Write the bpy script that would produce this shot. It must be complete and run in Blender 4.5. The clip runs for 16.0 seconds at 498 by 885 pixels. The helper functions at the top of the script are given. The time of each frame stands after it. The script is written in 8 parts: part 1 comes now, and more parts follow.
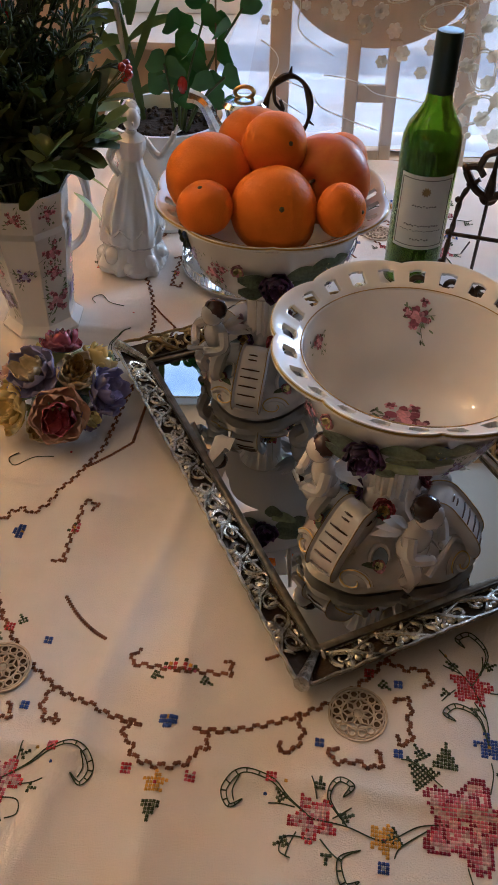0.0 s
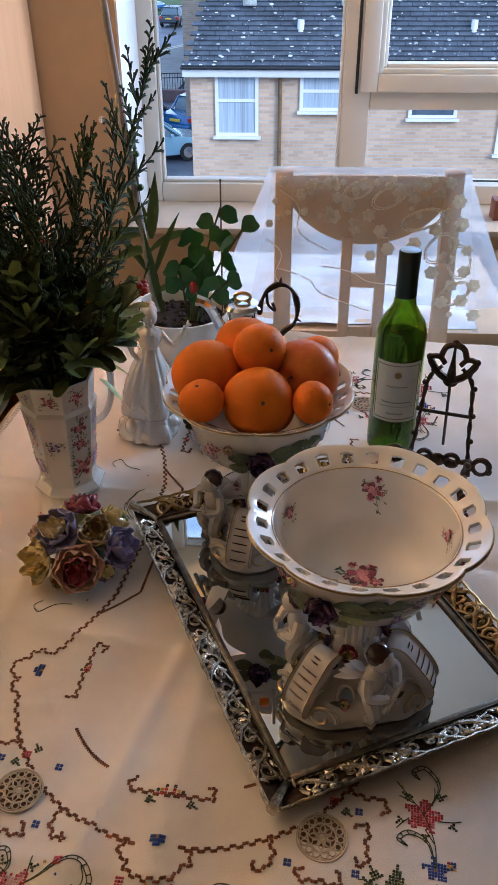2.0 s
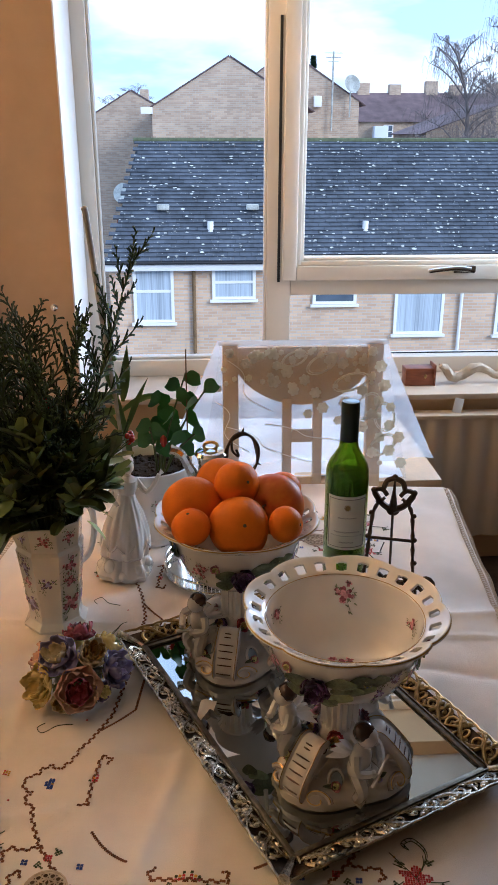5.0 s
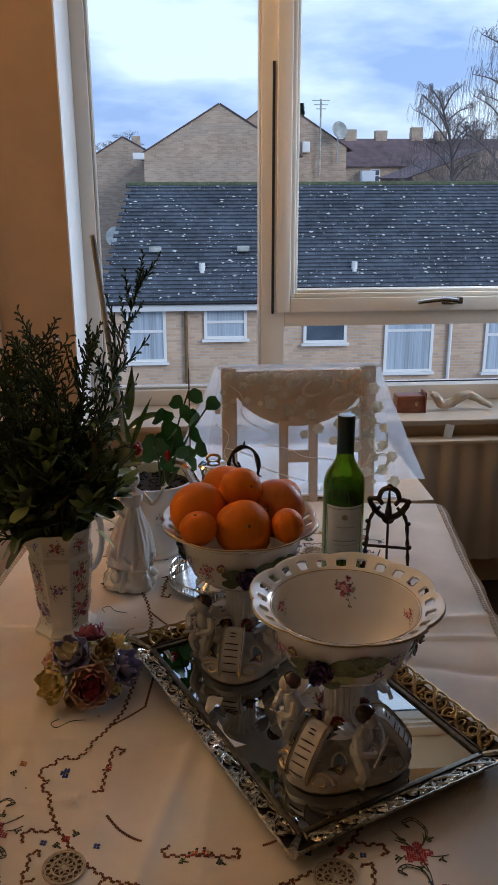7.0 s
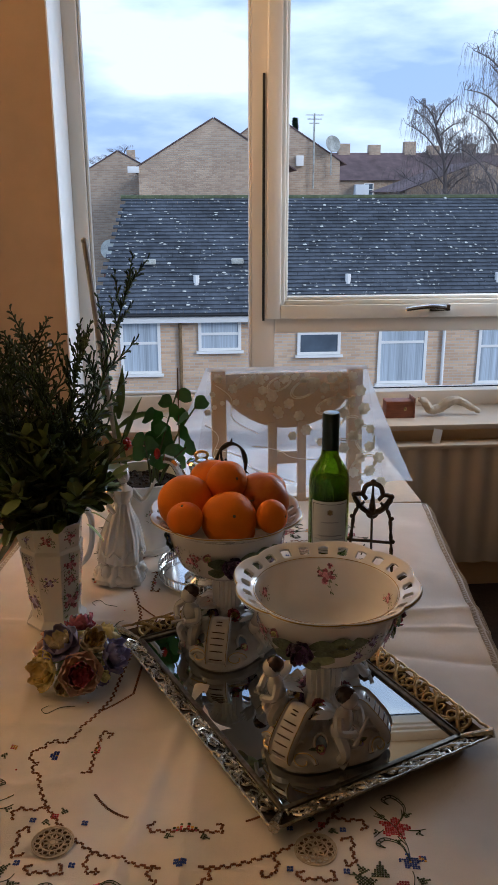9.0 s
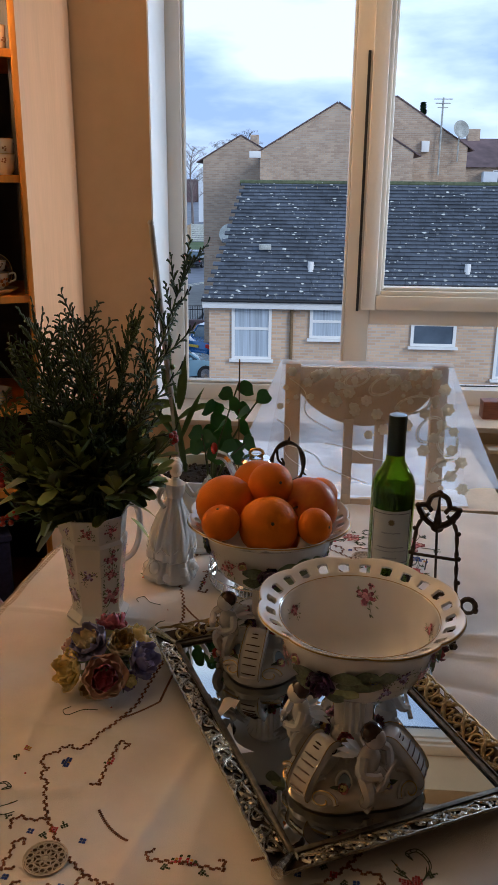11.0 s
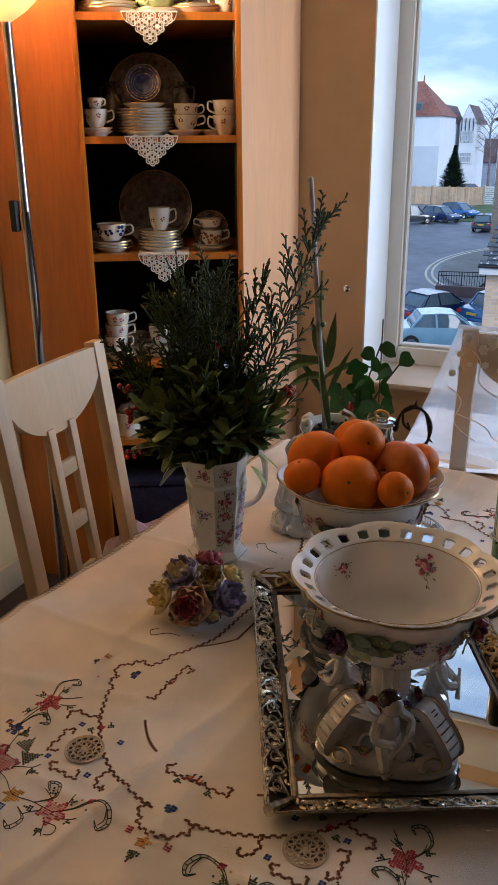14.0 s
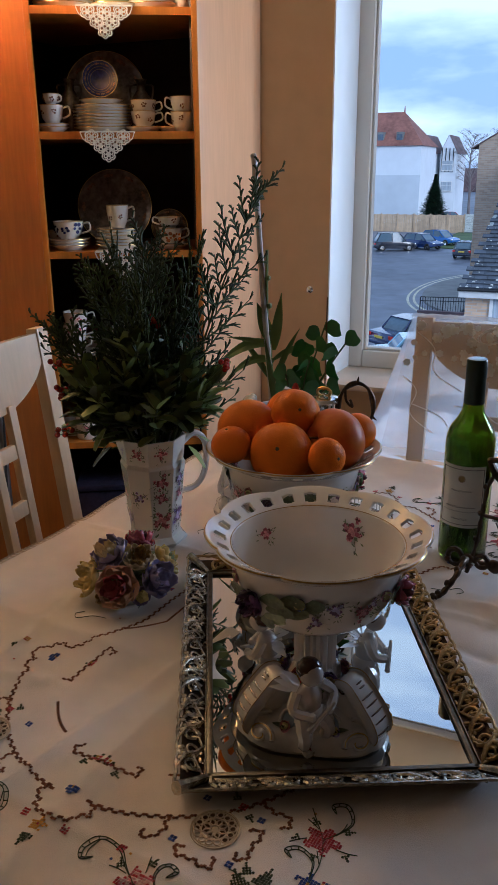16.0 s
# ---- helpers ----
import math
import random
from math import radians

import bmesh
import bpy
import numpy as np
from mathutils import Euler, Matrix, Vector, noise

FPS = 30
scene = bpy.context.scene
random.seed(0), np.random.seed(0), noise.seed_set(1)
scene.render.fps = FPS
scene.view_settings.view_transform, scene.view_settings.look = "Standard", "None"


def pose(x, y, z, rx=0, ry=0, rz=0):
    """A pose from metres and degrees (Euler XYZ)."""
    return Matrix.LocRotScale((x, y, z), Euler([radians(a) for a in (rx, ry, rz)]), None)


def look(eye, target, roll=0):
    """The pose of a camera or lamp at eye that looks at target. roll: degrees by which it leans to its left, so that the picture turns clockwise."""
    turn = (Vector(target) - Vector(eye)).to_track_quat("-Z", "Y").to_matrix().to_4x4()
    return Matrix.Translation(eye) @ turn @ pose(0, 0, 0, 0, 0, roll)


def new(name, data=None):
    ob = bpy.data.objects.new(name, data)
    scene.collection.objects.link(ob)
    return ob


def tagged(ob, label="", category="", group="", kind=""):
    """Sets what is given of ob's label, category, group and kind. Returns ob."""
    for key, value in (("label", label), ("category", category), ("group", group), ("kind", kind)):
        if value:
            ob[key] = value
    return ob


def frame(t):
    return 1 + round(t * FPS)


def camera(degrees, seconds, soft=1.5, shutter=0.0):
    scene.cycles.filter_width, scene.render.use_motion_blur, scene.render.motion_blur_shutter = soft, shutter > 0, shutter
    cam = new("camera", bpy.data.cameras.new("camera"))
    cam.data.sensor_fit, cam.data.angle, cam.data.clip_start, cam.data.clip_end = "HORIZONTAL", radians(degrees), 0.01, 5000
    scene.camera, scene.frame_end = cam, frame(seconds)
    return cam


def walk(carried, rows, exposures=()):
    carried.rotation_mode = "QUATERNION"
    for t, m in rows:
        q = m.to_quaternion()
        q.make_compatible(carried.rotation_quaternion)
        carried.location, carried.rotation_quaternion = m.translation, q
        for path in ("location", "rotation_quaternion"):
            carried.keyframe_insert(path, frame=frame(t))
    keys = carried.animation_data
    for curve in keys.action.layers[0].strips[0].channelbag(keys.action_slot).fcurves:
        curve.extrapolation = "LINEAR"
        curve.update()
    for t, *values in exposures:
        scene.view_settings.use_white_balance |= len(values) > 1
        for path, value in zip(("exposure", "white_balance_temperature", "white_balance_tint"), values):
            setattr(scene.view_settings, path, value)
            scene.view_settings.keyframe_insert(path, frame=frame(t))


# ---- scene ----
cam = camera(34.3, 16.0)
METRES, EYE, TILT, LEAN, TURN = 1.0, 1.338, 0.0, 0.0, 0.0
ROWS = [
    (0.0, 0.0, 0.0, 0.0, 0.84, -42.72, -0.91),
    (0.5, 0.0275, -0.0376, 0.042, 2.58, -41.44, -0.31),
    (1.0, 0.0531, -0.0605, 0.078, 2.58, -36.37, 0.05),
    (1.5, 0.052, -0.0782, 0.0973, 2.64, -34.35, 0.08),
    (2.0, 0.045, -0.0955, 0.1112, 2.61, -33.08, 0.18),
    (2.5, 0.0411, -0.1024, 0.1145, 2.57, -32.52, 0.35),
    (3.0, 0.032, -0.1098, 0.1165, 2.18, -32.0, 0.3),
    (3.5, 0.0057, -0.1408, 0.124, 1.33, -30.74, 0.47),
    (4.0, -0.0183, -0.1844, 0.1304, -0.59, -28.11, -0.01),
    (4.5, -0.0237, -0.2264, 0.1342, -2.91, -23.43, -0.24),
    (7.0, -0.0484, -0.3357, 0.1111, -4.22, -17.91, 0.12),
    (7.5, -0.0472, -0.3441, 0.1058, -4.41, -17.77, 0.15),
    (8.0, -0.0441, -0.3522, 0.1014, -4.47, -17.59, 0.09),
    (8.5, -0.0415, -0.3614, 0.0977, -4.55, -17.39, 0.09),
    (9.0, -0.0379, -0.3783, 0.0958, -4.59, -17.02, 0.1),
    (9.5, -0.0296, -0.387, 0.0942, -4.48, -16.79, -0.01),
    (10.0, 0.0136, -0.357, 0.0918, -0.81, -16.95, -0.16),
    (12.5, 0.1168, -0.2532, 0.0841, 11.64, -20.23, -0.15),
    (13.0, 0.1924, -0.2471, 0.0804, 18.47, -20.54, 0.55),
    (13.5, 0.2518, -0.2542, 0.0829, 21.93, -20.58, 0.66),
    (14.0, 0.2863, -0.2624, 0.0807, 23.37, -20.44, 0.53),
    (14.5, 0.3099, -0.2669, 0.0699, 23.34, -19.62, 0.43),
    (15.0, 0.3311, -0.2551, 0.0458, 22.89, -19.22, 0.37),
    (15.5, 0.3386, -0.2334, 0.0123, 22.63, -18.8, 0.36),
    (16.0, 0.3452, -0.2116, -0.0083, 22.31, -18.61, 0.35),
]
# exposures follow the phone's metering on the way
EXPO = [(0.0, 0.93, 5000, 10), (1.5, 0.86, 5000, 10), (3.0, 0.85, 5150, 10), (4.0, 0.90, 5250, 10), (4.7, 0.95, 5300, 10), (6.8, 0.0, 5450, 10), (8.0, 0.10, 5550, 10), (9.5, 0.20, 5600, 10), (10.2, 0.18, 5600, 10), (12.3, 0.25, 5450, 10), (14.0, 0.38, 5350, 10), (15.0, 0.31, 5200, 10), (16.0, 0.18, 5050, 10)]
walk(cam, [(t, pose(0, 0, EYE, TILT, LEAN, TURN) @ pose(METRES * x, METRES * y, METRES * z, 90 + pitch, roll, yaw)) for t, x, y, z, yaw, pitch, roll in ROWS], EXPO)

# ---- world and light: a cloudy winter afternoon, and a warm uplighter indoors ----
world = bpy.data.worlds.new("world")
scene.world = world
world.use_nodes = True
wn, wl = world.node_tree.nodes, world.node_tree.links
wn.clear()
w_out, w_bg = wn.new("ShaderNodeOutputWorld"), wn.new("ShaderNodeBackground")
w_sky, w_tc = wn.new("ShaderNodeTexSky"), wn.new("ShaderNodeTexCoord")
w_sky.sky_type, w_sky.sun_disc = "NISHITA", False
w_sky.sun_elevation, w_sky.sun_rotation = radians(14), radians(70)
w_map, w_n, w_r, w_mix = wn.new("ShaderNodeMapping"), wn.new("ShaderNodeTexNoise"), wn.new("ShaderNodeValToRGB"), wn.new("ShaderNodeMix")
w_map.inputs["Scale"].default_value = (1.5, 1.5, 5.0)
w_n.inputs["Scale"].default_value, w_n.inputs["Detail"].default_value, w_n.inputs["Roughness"].default_value = 2.2, 7, 0.5
w_r.color_ramp.elements[0].position, w_r.color_ramp.elements[1].position = 0.42, 0.60
w_r.color_ramp.elements[0].color, w_r.color_ramp.elements[1].color = (2.9, 4.0, 6.2, 1), (7.3, 8.1, 8.8, 1)
w_mix.data_type = "RGBA"
w_mix.inputs["Factor"].default_value = 0.88
wl.new(w_tc.outputs["Generated"], w_map.inputs["Vector"])
wl.new(w_map.outputs["Vector"], w_n.inputs["Vector"])
wl.new(w_n.outputs["Fac"], w_r.inputs["Fac"])
wl.new(w_sky.outputs["Color"], w_mix.inputs["A"])
wl.new(w_r.outputs["Color"], w_mix.inputs["B"])
wl.new(w_mix.outputs["Result"], w_bg.inputs["Color"])
wl.new(w_bg.outputs["Background"], w_out.inputs["Surface"])
w_bg.inputs["Strength"].default_value = 0.135

sun = new("sun", bpy.data.lights.new("sun", "SUN"))
sun.data.energy, sun.data.angle, sun.data.color = 1.5, radians(25), (1.0, 0.95, 0.88)
sun.matrix_world = look((30, -10, 14), (0, 18, -4))


def lamp(name, kind, m, energy, colour, size=0.1, size_y=None):
    o = new(name, bpy.data.lights.new(name, kind))
    o.data.energy, o.data.color = energy, colour
    if kind == "AREA":
        o.data.size = size
        if size_y:
            o.data.shape, o.data.size_y = "RECTANGLE", size_y
    else:
        o.data.shadow_soft_size = size
    o.matrix_world = m
    return o


# sky light in the window's opening
lamp("window_light", "AREA", look((1.62, 2.48, 1.50), (-0.60, 2.10, 1.35)), 13.5, (0.84, 0.92, 1.0), 0.72, 0.9).data.spread = radians(115)
# the bulb of the uplighter, and an added warm fill, unseen behind the camera
lamp("uplighter_bulb", "POINT", pose(-1.14, 1.54, 1.90), 44, (1.0, 0.64, 0.32), 0.06)
lamp("ceiling_bulb", "POINT", pose(-1.05, 0.1, 2.2), 1.2, (1.0, 0.68, 0.42), 0.12)

# ---- materials ----
MATS = {}


def mat(name, colour, rough=0.5, metal=0.0, var=0.15, scale=30.0, bump=0.0, bump_scale=None, dark=None, trans=0.0, alpha=1.0,
        sub=0.0, coat=0.0, emit=0.0, ior=1.45, stretch=(1, 1, 1), rand=0.0, island=0.0, sheen=0.0, translucent=0.0):
    """A surface with colour variation at two scales and fine relief, in object space."""
    if name in MATS:
        return MATS[name]
    m = bpy.data.materials.new(name)
    m.use_nodes = True
    nt = m.node_tree
    n, l = nt.nodes, nt.links
    b = n["Principled BSDF"]
    b.inputs["Roughness"].default_value, b.inputs["Metallic"].default_value = rough, metal
    b.inputs["IOR"].default_value, b.inputs["Transmission Weight"].default_value = ior, trans
    b.inputs["Alpha"].default_value = alpha
    b.inputs["Coat Weight"].default_value, b.inputs["Coat Roughness"].default_value = coat, 0.08
    b.inputs["Subsurface Weight"].default_value, b.inputs["Subsurface Radius"].default_value = sub, (0.01, 0.006, 0.004)
    b.inputs["Sheen Weight"].default_value = sheen
    tc, mp = n.new("ShaderNodeTexCoord"), n.new("ShaderNodeMapping")
    mp.inputs["Scale"].default_value = stretch
    l.new(tc.outputs["Object"], mp.inputs["Vector"])
    n1, n2 = n.new("ShaderNodeTexNoise"), n.new("ShaderNodeTexNoise")
    n1.inputs["Scale"].default_value, n1.inputs["Detail"].default_value = scale, 6
    n2.inputs["Scale"].default_value, n2.inputs["Detail"].default_value = scale * 0.17, 3
    for k in (n1, n2):
        l.new(mp.outputs["Vector"], k.inputs["Vector"])
    add = n.new("ShaderNodeMath")
    add.operation = "ADD"
    l.new(n1.outputs["Fac"], add.inputs[0])
    l.new(n2.outputs["Fac"], add.inputs[1])
    last = add
    if rand or island:
        r = n.new("ShaderNodeObjectInfo") if rand else n.new("ShaderNodeNewGeometry")
        k = n.new("ShaderNodeMath")
        k.operation = "MULTIPLY_ADD"
        k.inputs[1].default_value = (rand or island) * 2
        l.new(r.outputs["Random" if rand else "Random Per Island"], k.inputs[0])
        l.new(add.outputs[0], k.inputs[2])
        last = n.new("ShaderNodeMath")
        last.operation = "SUBTRACT"
        l.new(k.outputs[0], last.inputs[0])
        last.inputs[1].default_value = rand or island
    ramp = n.new("ShaderNodeMapRange")
    ramp.inputs["From Min"].default_value, ramp.inputs["From Max"].default_value = 0.6, 1.4
    l.new(last.outputs[0], ramp.inputs["Value"])
    mx = n.new("ShaderNodeMix")
    mx.data_type = "RGBA"
    c = Vector(colour)
    d = Vector(dark) if dark else c * (1 - 2 * var)
    hi = c if dark else c * (1 + var)
    mx.inputs["A"].default_value, mx.inputs["B"].default_value = (*d, 1), (*[min(v, 1) for v in hi], 1)
    l.new(ramp.outputs["Result"], mx.inputs["Factor"])
    l.new(mx.outputs["Result"], b.inputs["Base Color"])
    if bump:
        bp, n3 = n.new("ShaderNodeBump"), n.new("ShaderNodeTexNoise")
        n3.inputs["Scale"].default_value, n3.inputs["Detail"].default_value = bump_scale or scale * 4, 4
        l.new(mp.outputs["Vector"], n3.inputs["Vector"])
        bp.inputs["Strength"].default_value, bp.inputs["Distance"].default_value = bump, 0.002
        l.new(n3.outputs["Fac"], bp.inputs["Height"])
        l.new(bp.outputs["Normal"], b.inputs["Normal"])
    if emit:
        b.inputs["Emission Color"].default_value, b.inputs["Emission Strength"].default_value = (*colour, 1), emit
    if translucent:
        t, mxs = n.new("ShaderNodeBsdfTranslucent"), n.new("ShaderNodeMixShader")
        t.inputs["Color"].default_value = (*colour, 1)
        mxs.inputs["Fac"].default_value = translucent
        l.new(b.outputs[0], mxs.inputs[1])
        l.new(t.outputs[0], mxs.inputs[2])
        last_sh = mxs
        if alpha < 1:
            tr, ms = n.new("ShaderNodeBsdfTransparent"), n.new("ShaderNodeMixShader")
            b.inputs["Alpha"].default_value = 1
            ms.inputs["Fac"].default_value = alpha
            l.new(tr.outputs[0], ms.inputs[1])
            l.new(mxs.outputs[0], ms.inputs[2])
            last_sh = ms
        l.new(last_sh.outputs[0], n["Material Output"].inputs["Surface"])
    MATS[name] = m
    return m


# unseen walls get a dark brown so less light bounces onto the table
M_WALLB = mat("unseen_dark_wall", (0.24, 0.17, 0.11), 0.8, var=0.08, scale=14, bump=0.15, bump_scale=180)
M_WALL = mat("wall_paint", (0.60, 0.41, 0.225), 0.8, var=0.05, scale=14, bump=0.15, bump_scale=180)
M_WALLY = mat("yellow_wall_paint", (0.70, 0.52, 0.26), 0.8, var=0.05, scale=14, bump=0.15, bump_scale=180)
M_CEIL = mat("ceiling_paint", (0.52, 0.48, 0.41), 0.9, var=0.03, scale=8, bump=0.2, bump_scale=90)
M_CARPET = mat("carpet", (0.075, 0.05, 0.036), 0.95, var=0.2, scale=60, bump=0.8, bump_scale=400)
M_UPVC = mat("white_plastic", (0.78, 0.77, 0.74), 0.35, var=0.03, scale=9)
# white plastic turned cream: the room's warm shade on the frames, as colour
M_FRAME = mat("warm_shaded_plastic", (0.76, 0.69, 0.59), 0.35, var=0.03, scale=9)
M_SILL = mat("cream_sill_board", (0.58, 0.47, 0.35), 0.45, var=0.08, scale=9)
M_SEAL = mat("black_rubber", (0.02, 0.02, 0.022), 0.6)
M_CLOTH = mat("cream_linen", (0.80, 0.75, 0.70), 0.9, var=0.05, scale=22, bump=0.35, bump_scale=900, sheen=0.2)
# darker porcelain for the base: a grey tint plus the bowl's shade
M_PORCB = mat("tinted_shaded_porcelain", (0.72, 0.67, 0.60), 0.14, dark=(0.46, 0.44, 0.43), scale=42, coat=0.5, ior=1.5)
M_PORC = mat("white_porcelain", (0.80, 0.77, 0.72), 0.12, var=0.04, scale=18, coat=0.6, ior=1.5)
M_BISQ = mat("tinted_shaded_porcelain", (0.72, 0.63, 0.56), 0.2, var=0.08, scale=40, coat=0.5)
M_GOLD = mat("gilt", (0.62, 0.42, 0.14), 0.28, 1.0, var=0.25, scale=90)
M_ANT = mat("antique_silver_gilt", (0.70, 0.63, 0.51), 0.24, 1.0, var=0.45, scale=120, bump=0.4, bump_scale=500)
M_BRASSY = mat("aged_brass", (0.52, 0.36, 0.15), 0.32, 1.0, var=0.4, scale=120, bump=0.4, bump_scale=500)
M_SILVER = mat("silver_plate", (0.80, 0.79, 0.76), 0.14, 1.0, var=0.1, scale=60)
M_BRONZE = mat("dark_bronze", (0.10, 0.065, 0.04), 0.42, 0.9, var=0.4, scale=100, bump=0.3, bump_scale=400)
M_PINE = mat("pale_birch_wood", (0.64, 0.46, 0.28), 0.42, var=0.05, scale=26, stretch=(5, 5, 0.5), bump=0.03)
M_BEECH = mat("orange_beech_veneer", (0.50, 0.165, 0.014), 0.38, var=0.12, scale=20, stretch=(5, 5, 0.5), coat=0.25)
# the same beech made paler: window light on the right panel, as colour
M_BEECH_LIT = mat("window_lit_beech", (0.70, 0.39, 0.20), 0.3, var=0.05, scale=20, stretch=(5, 5, 0.5), coat=0.4)
# near-black brown puts the shade between the shelves into the panels
M_SHADE_IN = mat("shaded_back_panel", (0.035, 0.018, 0.012), 0.5, var=0.2, scale=20)
M_MIRROR = mat("mirror_glass", (0.50, 0.51, 0.50), 0.015, 1.0, var=0.01, scale=6)
M_GLASS = mat("window_glass", (1, 1, 1), 0.0, var=0.0, trans=1.0, ior=1.01)
M_BOTTLE = mat("green_bottle_glass", (0.30, 0.42, 0.035), 0.02, trans=1.0, ior=1.45, var=0.05, scale=12)
M_WINE = mat("white_wine", (0.22, 0.28, 0.045), 0.0, trans=1.0, ior=1.33, var=0.02)
M_CAP = mat("dark_green_capsule", (0.012, 0.03, 0.02), 0.3, var=0.2, coat=0.3)
M_CAPTOP = mat("cap_top", (0.45, 0.6, 0.7), 0.3, 0.6)
M_LABEL = mat("cream_paper", (0.74, 0.72, 0.62), 0.6, var=0.04, scale=60)
M_INK = mat("grey_ink", (0.18, 0.17, 0.14), 0.6)
M_PLANTSTEM = mat("green_stem", (0.10, 0.13, 0.04), 0.5, var=0.3, scale=40)
M_LEAF = mat("dark_leaf", (0.22, 0.28, 0.085), 0.30, var=0.35, scale=30, rand=0.55, coat=0.25)
M_LEAF2 = mat("bright_leaf", (0.08, 0.25, 0.045), 0.42, var=0.3, scale=30, island=0.3)
M_ORCHID = mat("orchid_leaf", (0.17, 0.25, 0.07), 0.45, var=0.25, scale=20, island=0.25)
M_CONIF = mat("conifer_sprig", (0.06, 0.09, 0.028), 0.75, var=0.4, scale=50, island=0.35)
M_CONIFG = mat("grey_conifer", (0.09, 0.12, 0.065), 0.75, var=0.3, scale=50, island=0.3)
M_BERRY = mat("red_berry", (0.42, 0.025, 0.015), 0.2, coat=0.5, var=0.2)
M_SOIL = mat("potting_soil", (0.03, 0.02, 0.014), 0.95, var=0.5, scale=90, bump=1.0, bump_scale=200)
M_CANE = mat("grey_cane", (0.50, 0.45, 0.40), 0.5, var=0.3, scale=40)
M_BARK = mat("brown_cane", (0.20, 0.12, 0.05), 0.6, var=0.3, scale=60)

# ---- helpers of this scene ----


def bm_new():
    return bmesh.new()


def part(name, bm, material, parent=None, label="", smooth=True, auto=35):
    """One mesh object out of a bmesh, under parent if there is one."""
    me = bpy.data.meshes.new(name)
    bmesh.ops.recalc_face_normals(bm, faces=bm.faces)
    bm.to_mesh(me)
    bm.free()
    if smooth:
        me.shade_smooth()
        me.set_sharp_from_angle(angle=radians(auto))
    if material:
        me.materials.append(material)
    ob = new(name, me)
    if parent:
        ob.parent = parent
    if label:
        ob["label"] = label
    return ob


def thing(name, label, category, m=None, group=""):
    ob = new(name)
    ob.empty_display_size = 0.05
    ob.matrix_world = m or Matrix()
    return tagged(ob, label, category, group)


def box(bm, x0, x1, y0, y1, z0, z1, bevel=0.0, m=None, seg=2):
    vs = [bm.verts.new((x, y, z)) for x in (x0, x1) for y in (y0, y1) for z in (z0, z1)]
    fs = [bm.faces.new([vs[i] for i in f]) for f in ((0, 1, 3, 2), (4, 6, 7, 5), (0, 4, 5, 1), (2, 3, 7, 6), (0, 2, 6, 4), (1, 5, 7, 3))]
    if m is not None:
        bmesh.ops.transform(bm, matrix=m, verts=vs)
    if bevel:
        es = list({e for f in fs for e in f.edges})
        bmesh.ops.bevel(bm, geom=es, offset=bevel, segments=seg, affect="EDGES", profile=0.6)
    return bm


def boxpart(name, dims, material, parent=None, bevel=0.004, label="", m=None):
    return part(name, box(bm_new(), *dims, bevel=bevel, m=m), material, parent, label, auto=25)


def ring_loft(bm, rings, close=False, caps=True):
    """Skin rings of equal count."""
    vr = [[bm.verts.new(p) for p in r] for r in rings]
    n = len(vr[0])
    for a, b in zip(vr, vr[1:]):
        for i in range(n):
            j = (i + 1) % n
            bm.faces.new((a[i], a[j], b[j], b[i]))
    if close:
        a, b = vr[-1], vr[0]
        for i in range(n):
            j = (i + 1) % n
            bm.faces.new((a[i], a[j], b[j], b[i]))
    elif caps:
        bm.faces.new(vr[0][::-1])
        bm.faces.new(vr[-1])
    return vr


def lathe(bm, prof, seg=48, wave=None, m=None, caps=False, close=False):
    """Turn a profile of (r, z) about z. wave(r, z, a) gives a changed (r, z)."""
    rings = []
    for r, z in prof:
        ring = []
        for i in range(seg):
            a = 2 * math.pi * i / seg
            rr, zz = wave(r, z, a) if wave else (r, z)
            p = Vector((max(rr, 1e-5) * math.cos(a), max(rr, 1e-5) * math.sin(a), zz))
            ring.append(m @ p if m is not None else p)
        rings.append(ring)
    return ring_loft(bm, rings, close=close, caps=caps)


def tube(bm, pts, rad, seg=8, caps=True):
    """A tube along points; rad is one radius or one for each point."""
    pts = [Vector(p) for p in pts]
    rads = rad if isinstance(rad, (list, tuple)) else [rad] * len(pts)
    rings, up = [], None
    for i, p in enumerate(pts):
        t = (pts[min(i + 1, len(pts) - 1)] - pts[max(i - 1, 0)])
        t = t.normalized() if t.length > 1e-9 else Vector((0, 0, 1))
        if up is None:
            up = t.orthogonal().normalized()
        up = (up - t * up.dot(t))
        up = up.normalized() if up.length > 1e-6 else t.orthogonal().normalized()
        side = t.cross(up)
        rings.append([p + (up * math.cos(2 * math.pi * k / seg) + side * math.sin(2 * math.pi * k / seg)) * rads[i] for k in range(seg)])
    ring_loft(bm, rings, caps=caps)
    return bm


def curve_pts(ctrl, n=8):
    """A smooth line through control points."""
    c = [Vector(p) for p in ctrl]
    out = []
    for i in range(len(c) - 1):
        p0, p1, p2, p3 = c[max(i - 1, 0)], c[i], c[i + 1], c[min(i + 2, len(c) - 1)]
        for k in range(n):
            t = k / n
            out.append(0.5 * (2 * p1 + (p2 - p0) * t + (2 * p0 - 5 * p1 + 4 * p2 - p3) * t * t + (3 * p1 - p0 - 3 * p2 + p3) * t ** 3))
    out.append(c[-1])
    return out


def blob(bm, c, r, m=None, u=12, v=8):
    """An ellipsoid."""
    r = r if isinstance(r, (tuple, list)) else (r, r, r)
    mm = Matrix.Translation(c) @ (m or Matrix()) @ Matrix.Diagonal((*r, 1))
    bmesh.ops.create_uvsphere(bm, u_segments=u, v_segments=v, radius=1, matrix=mm)


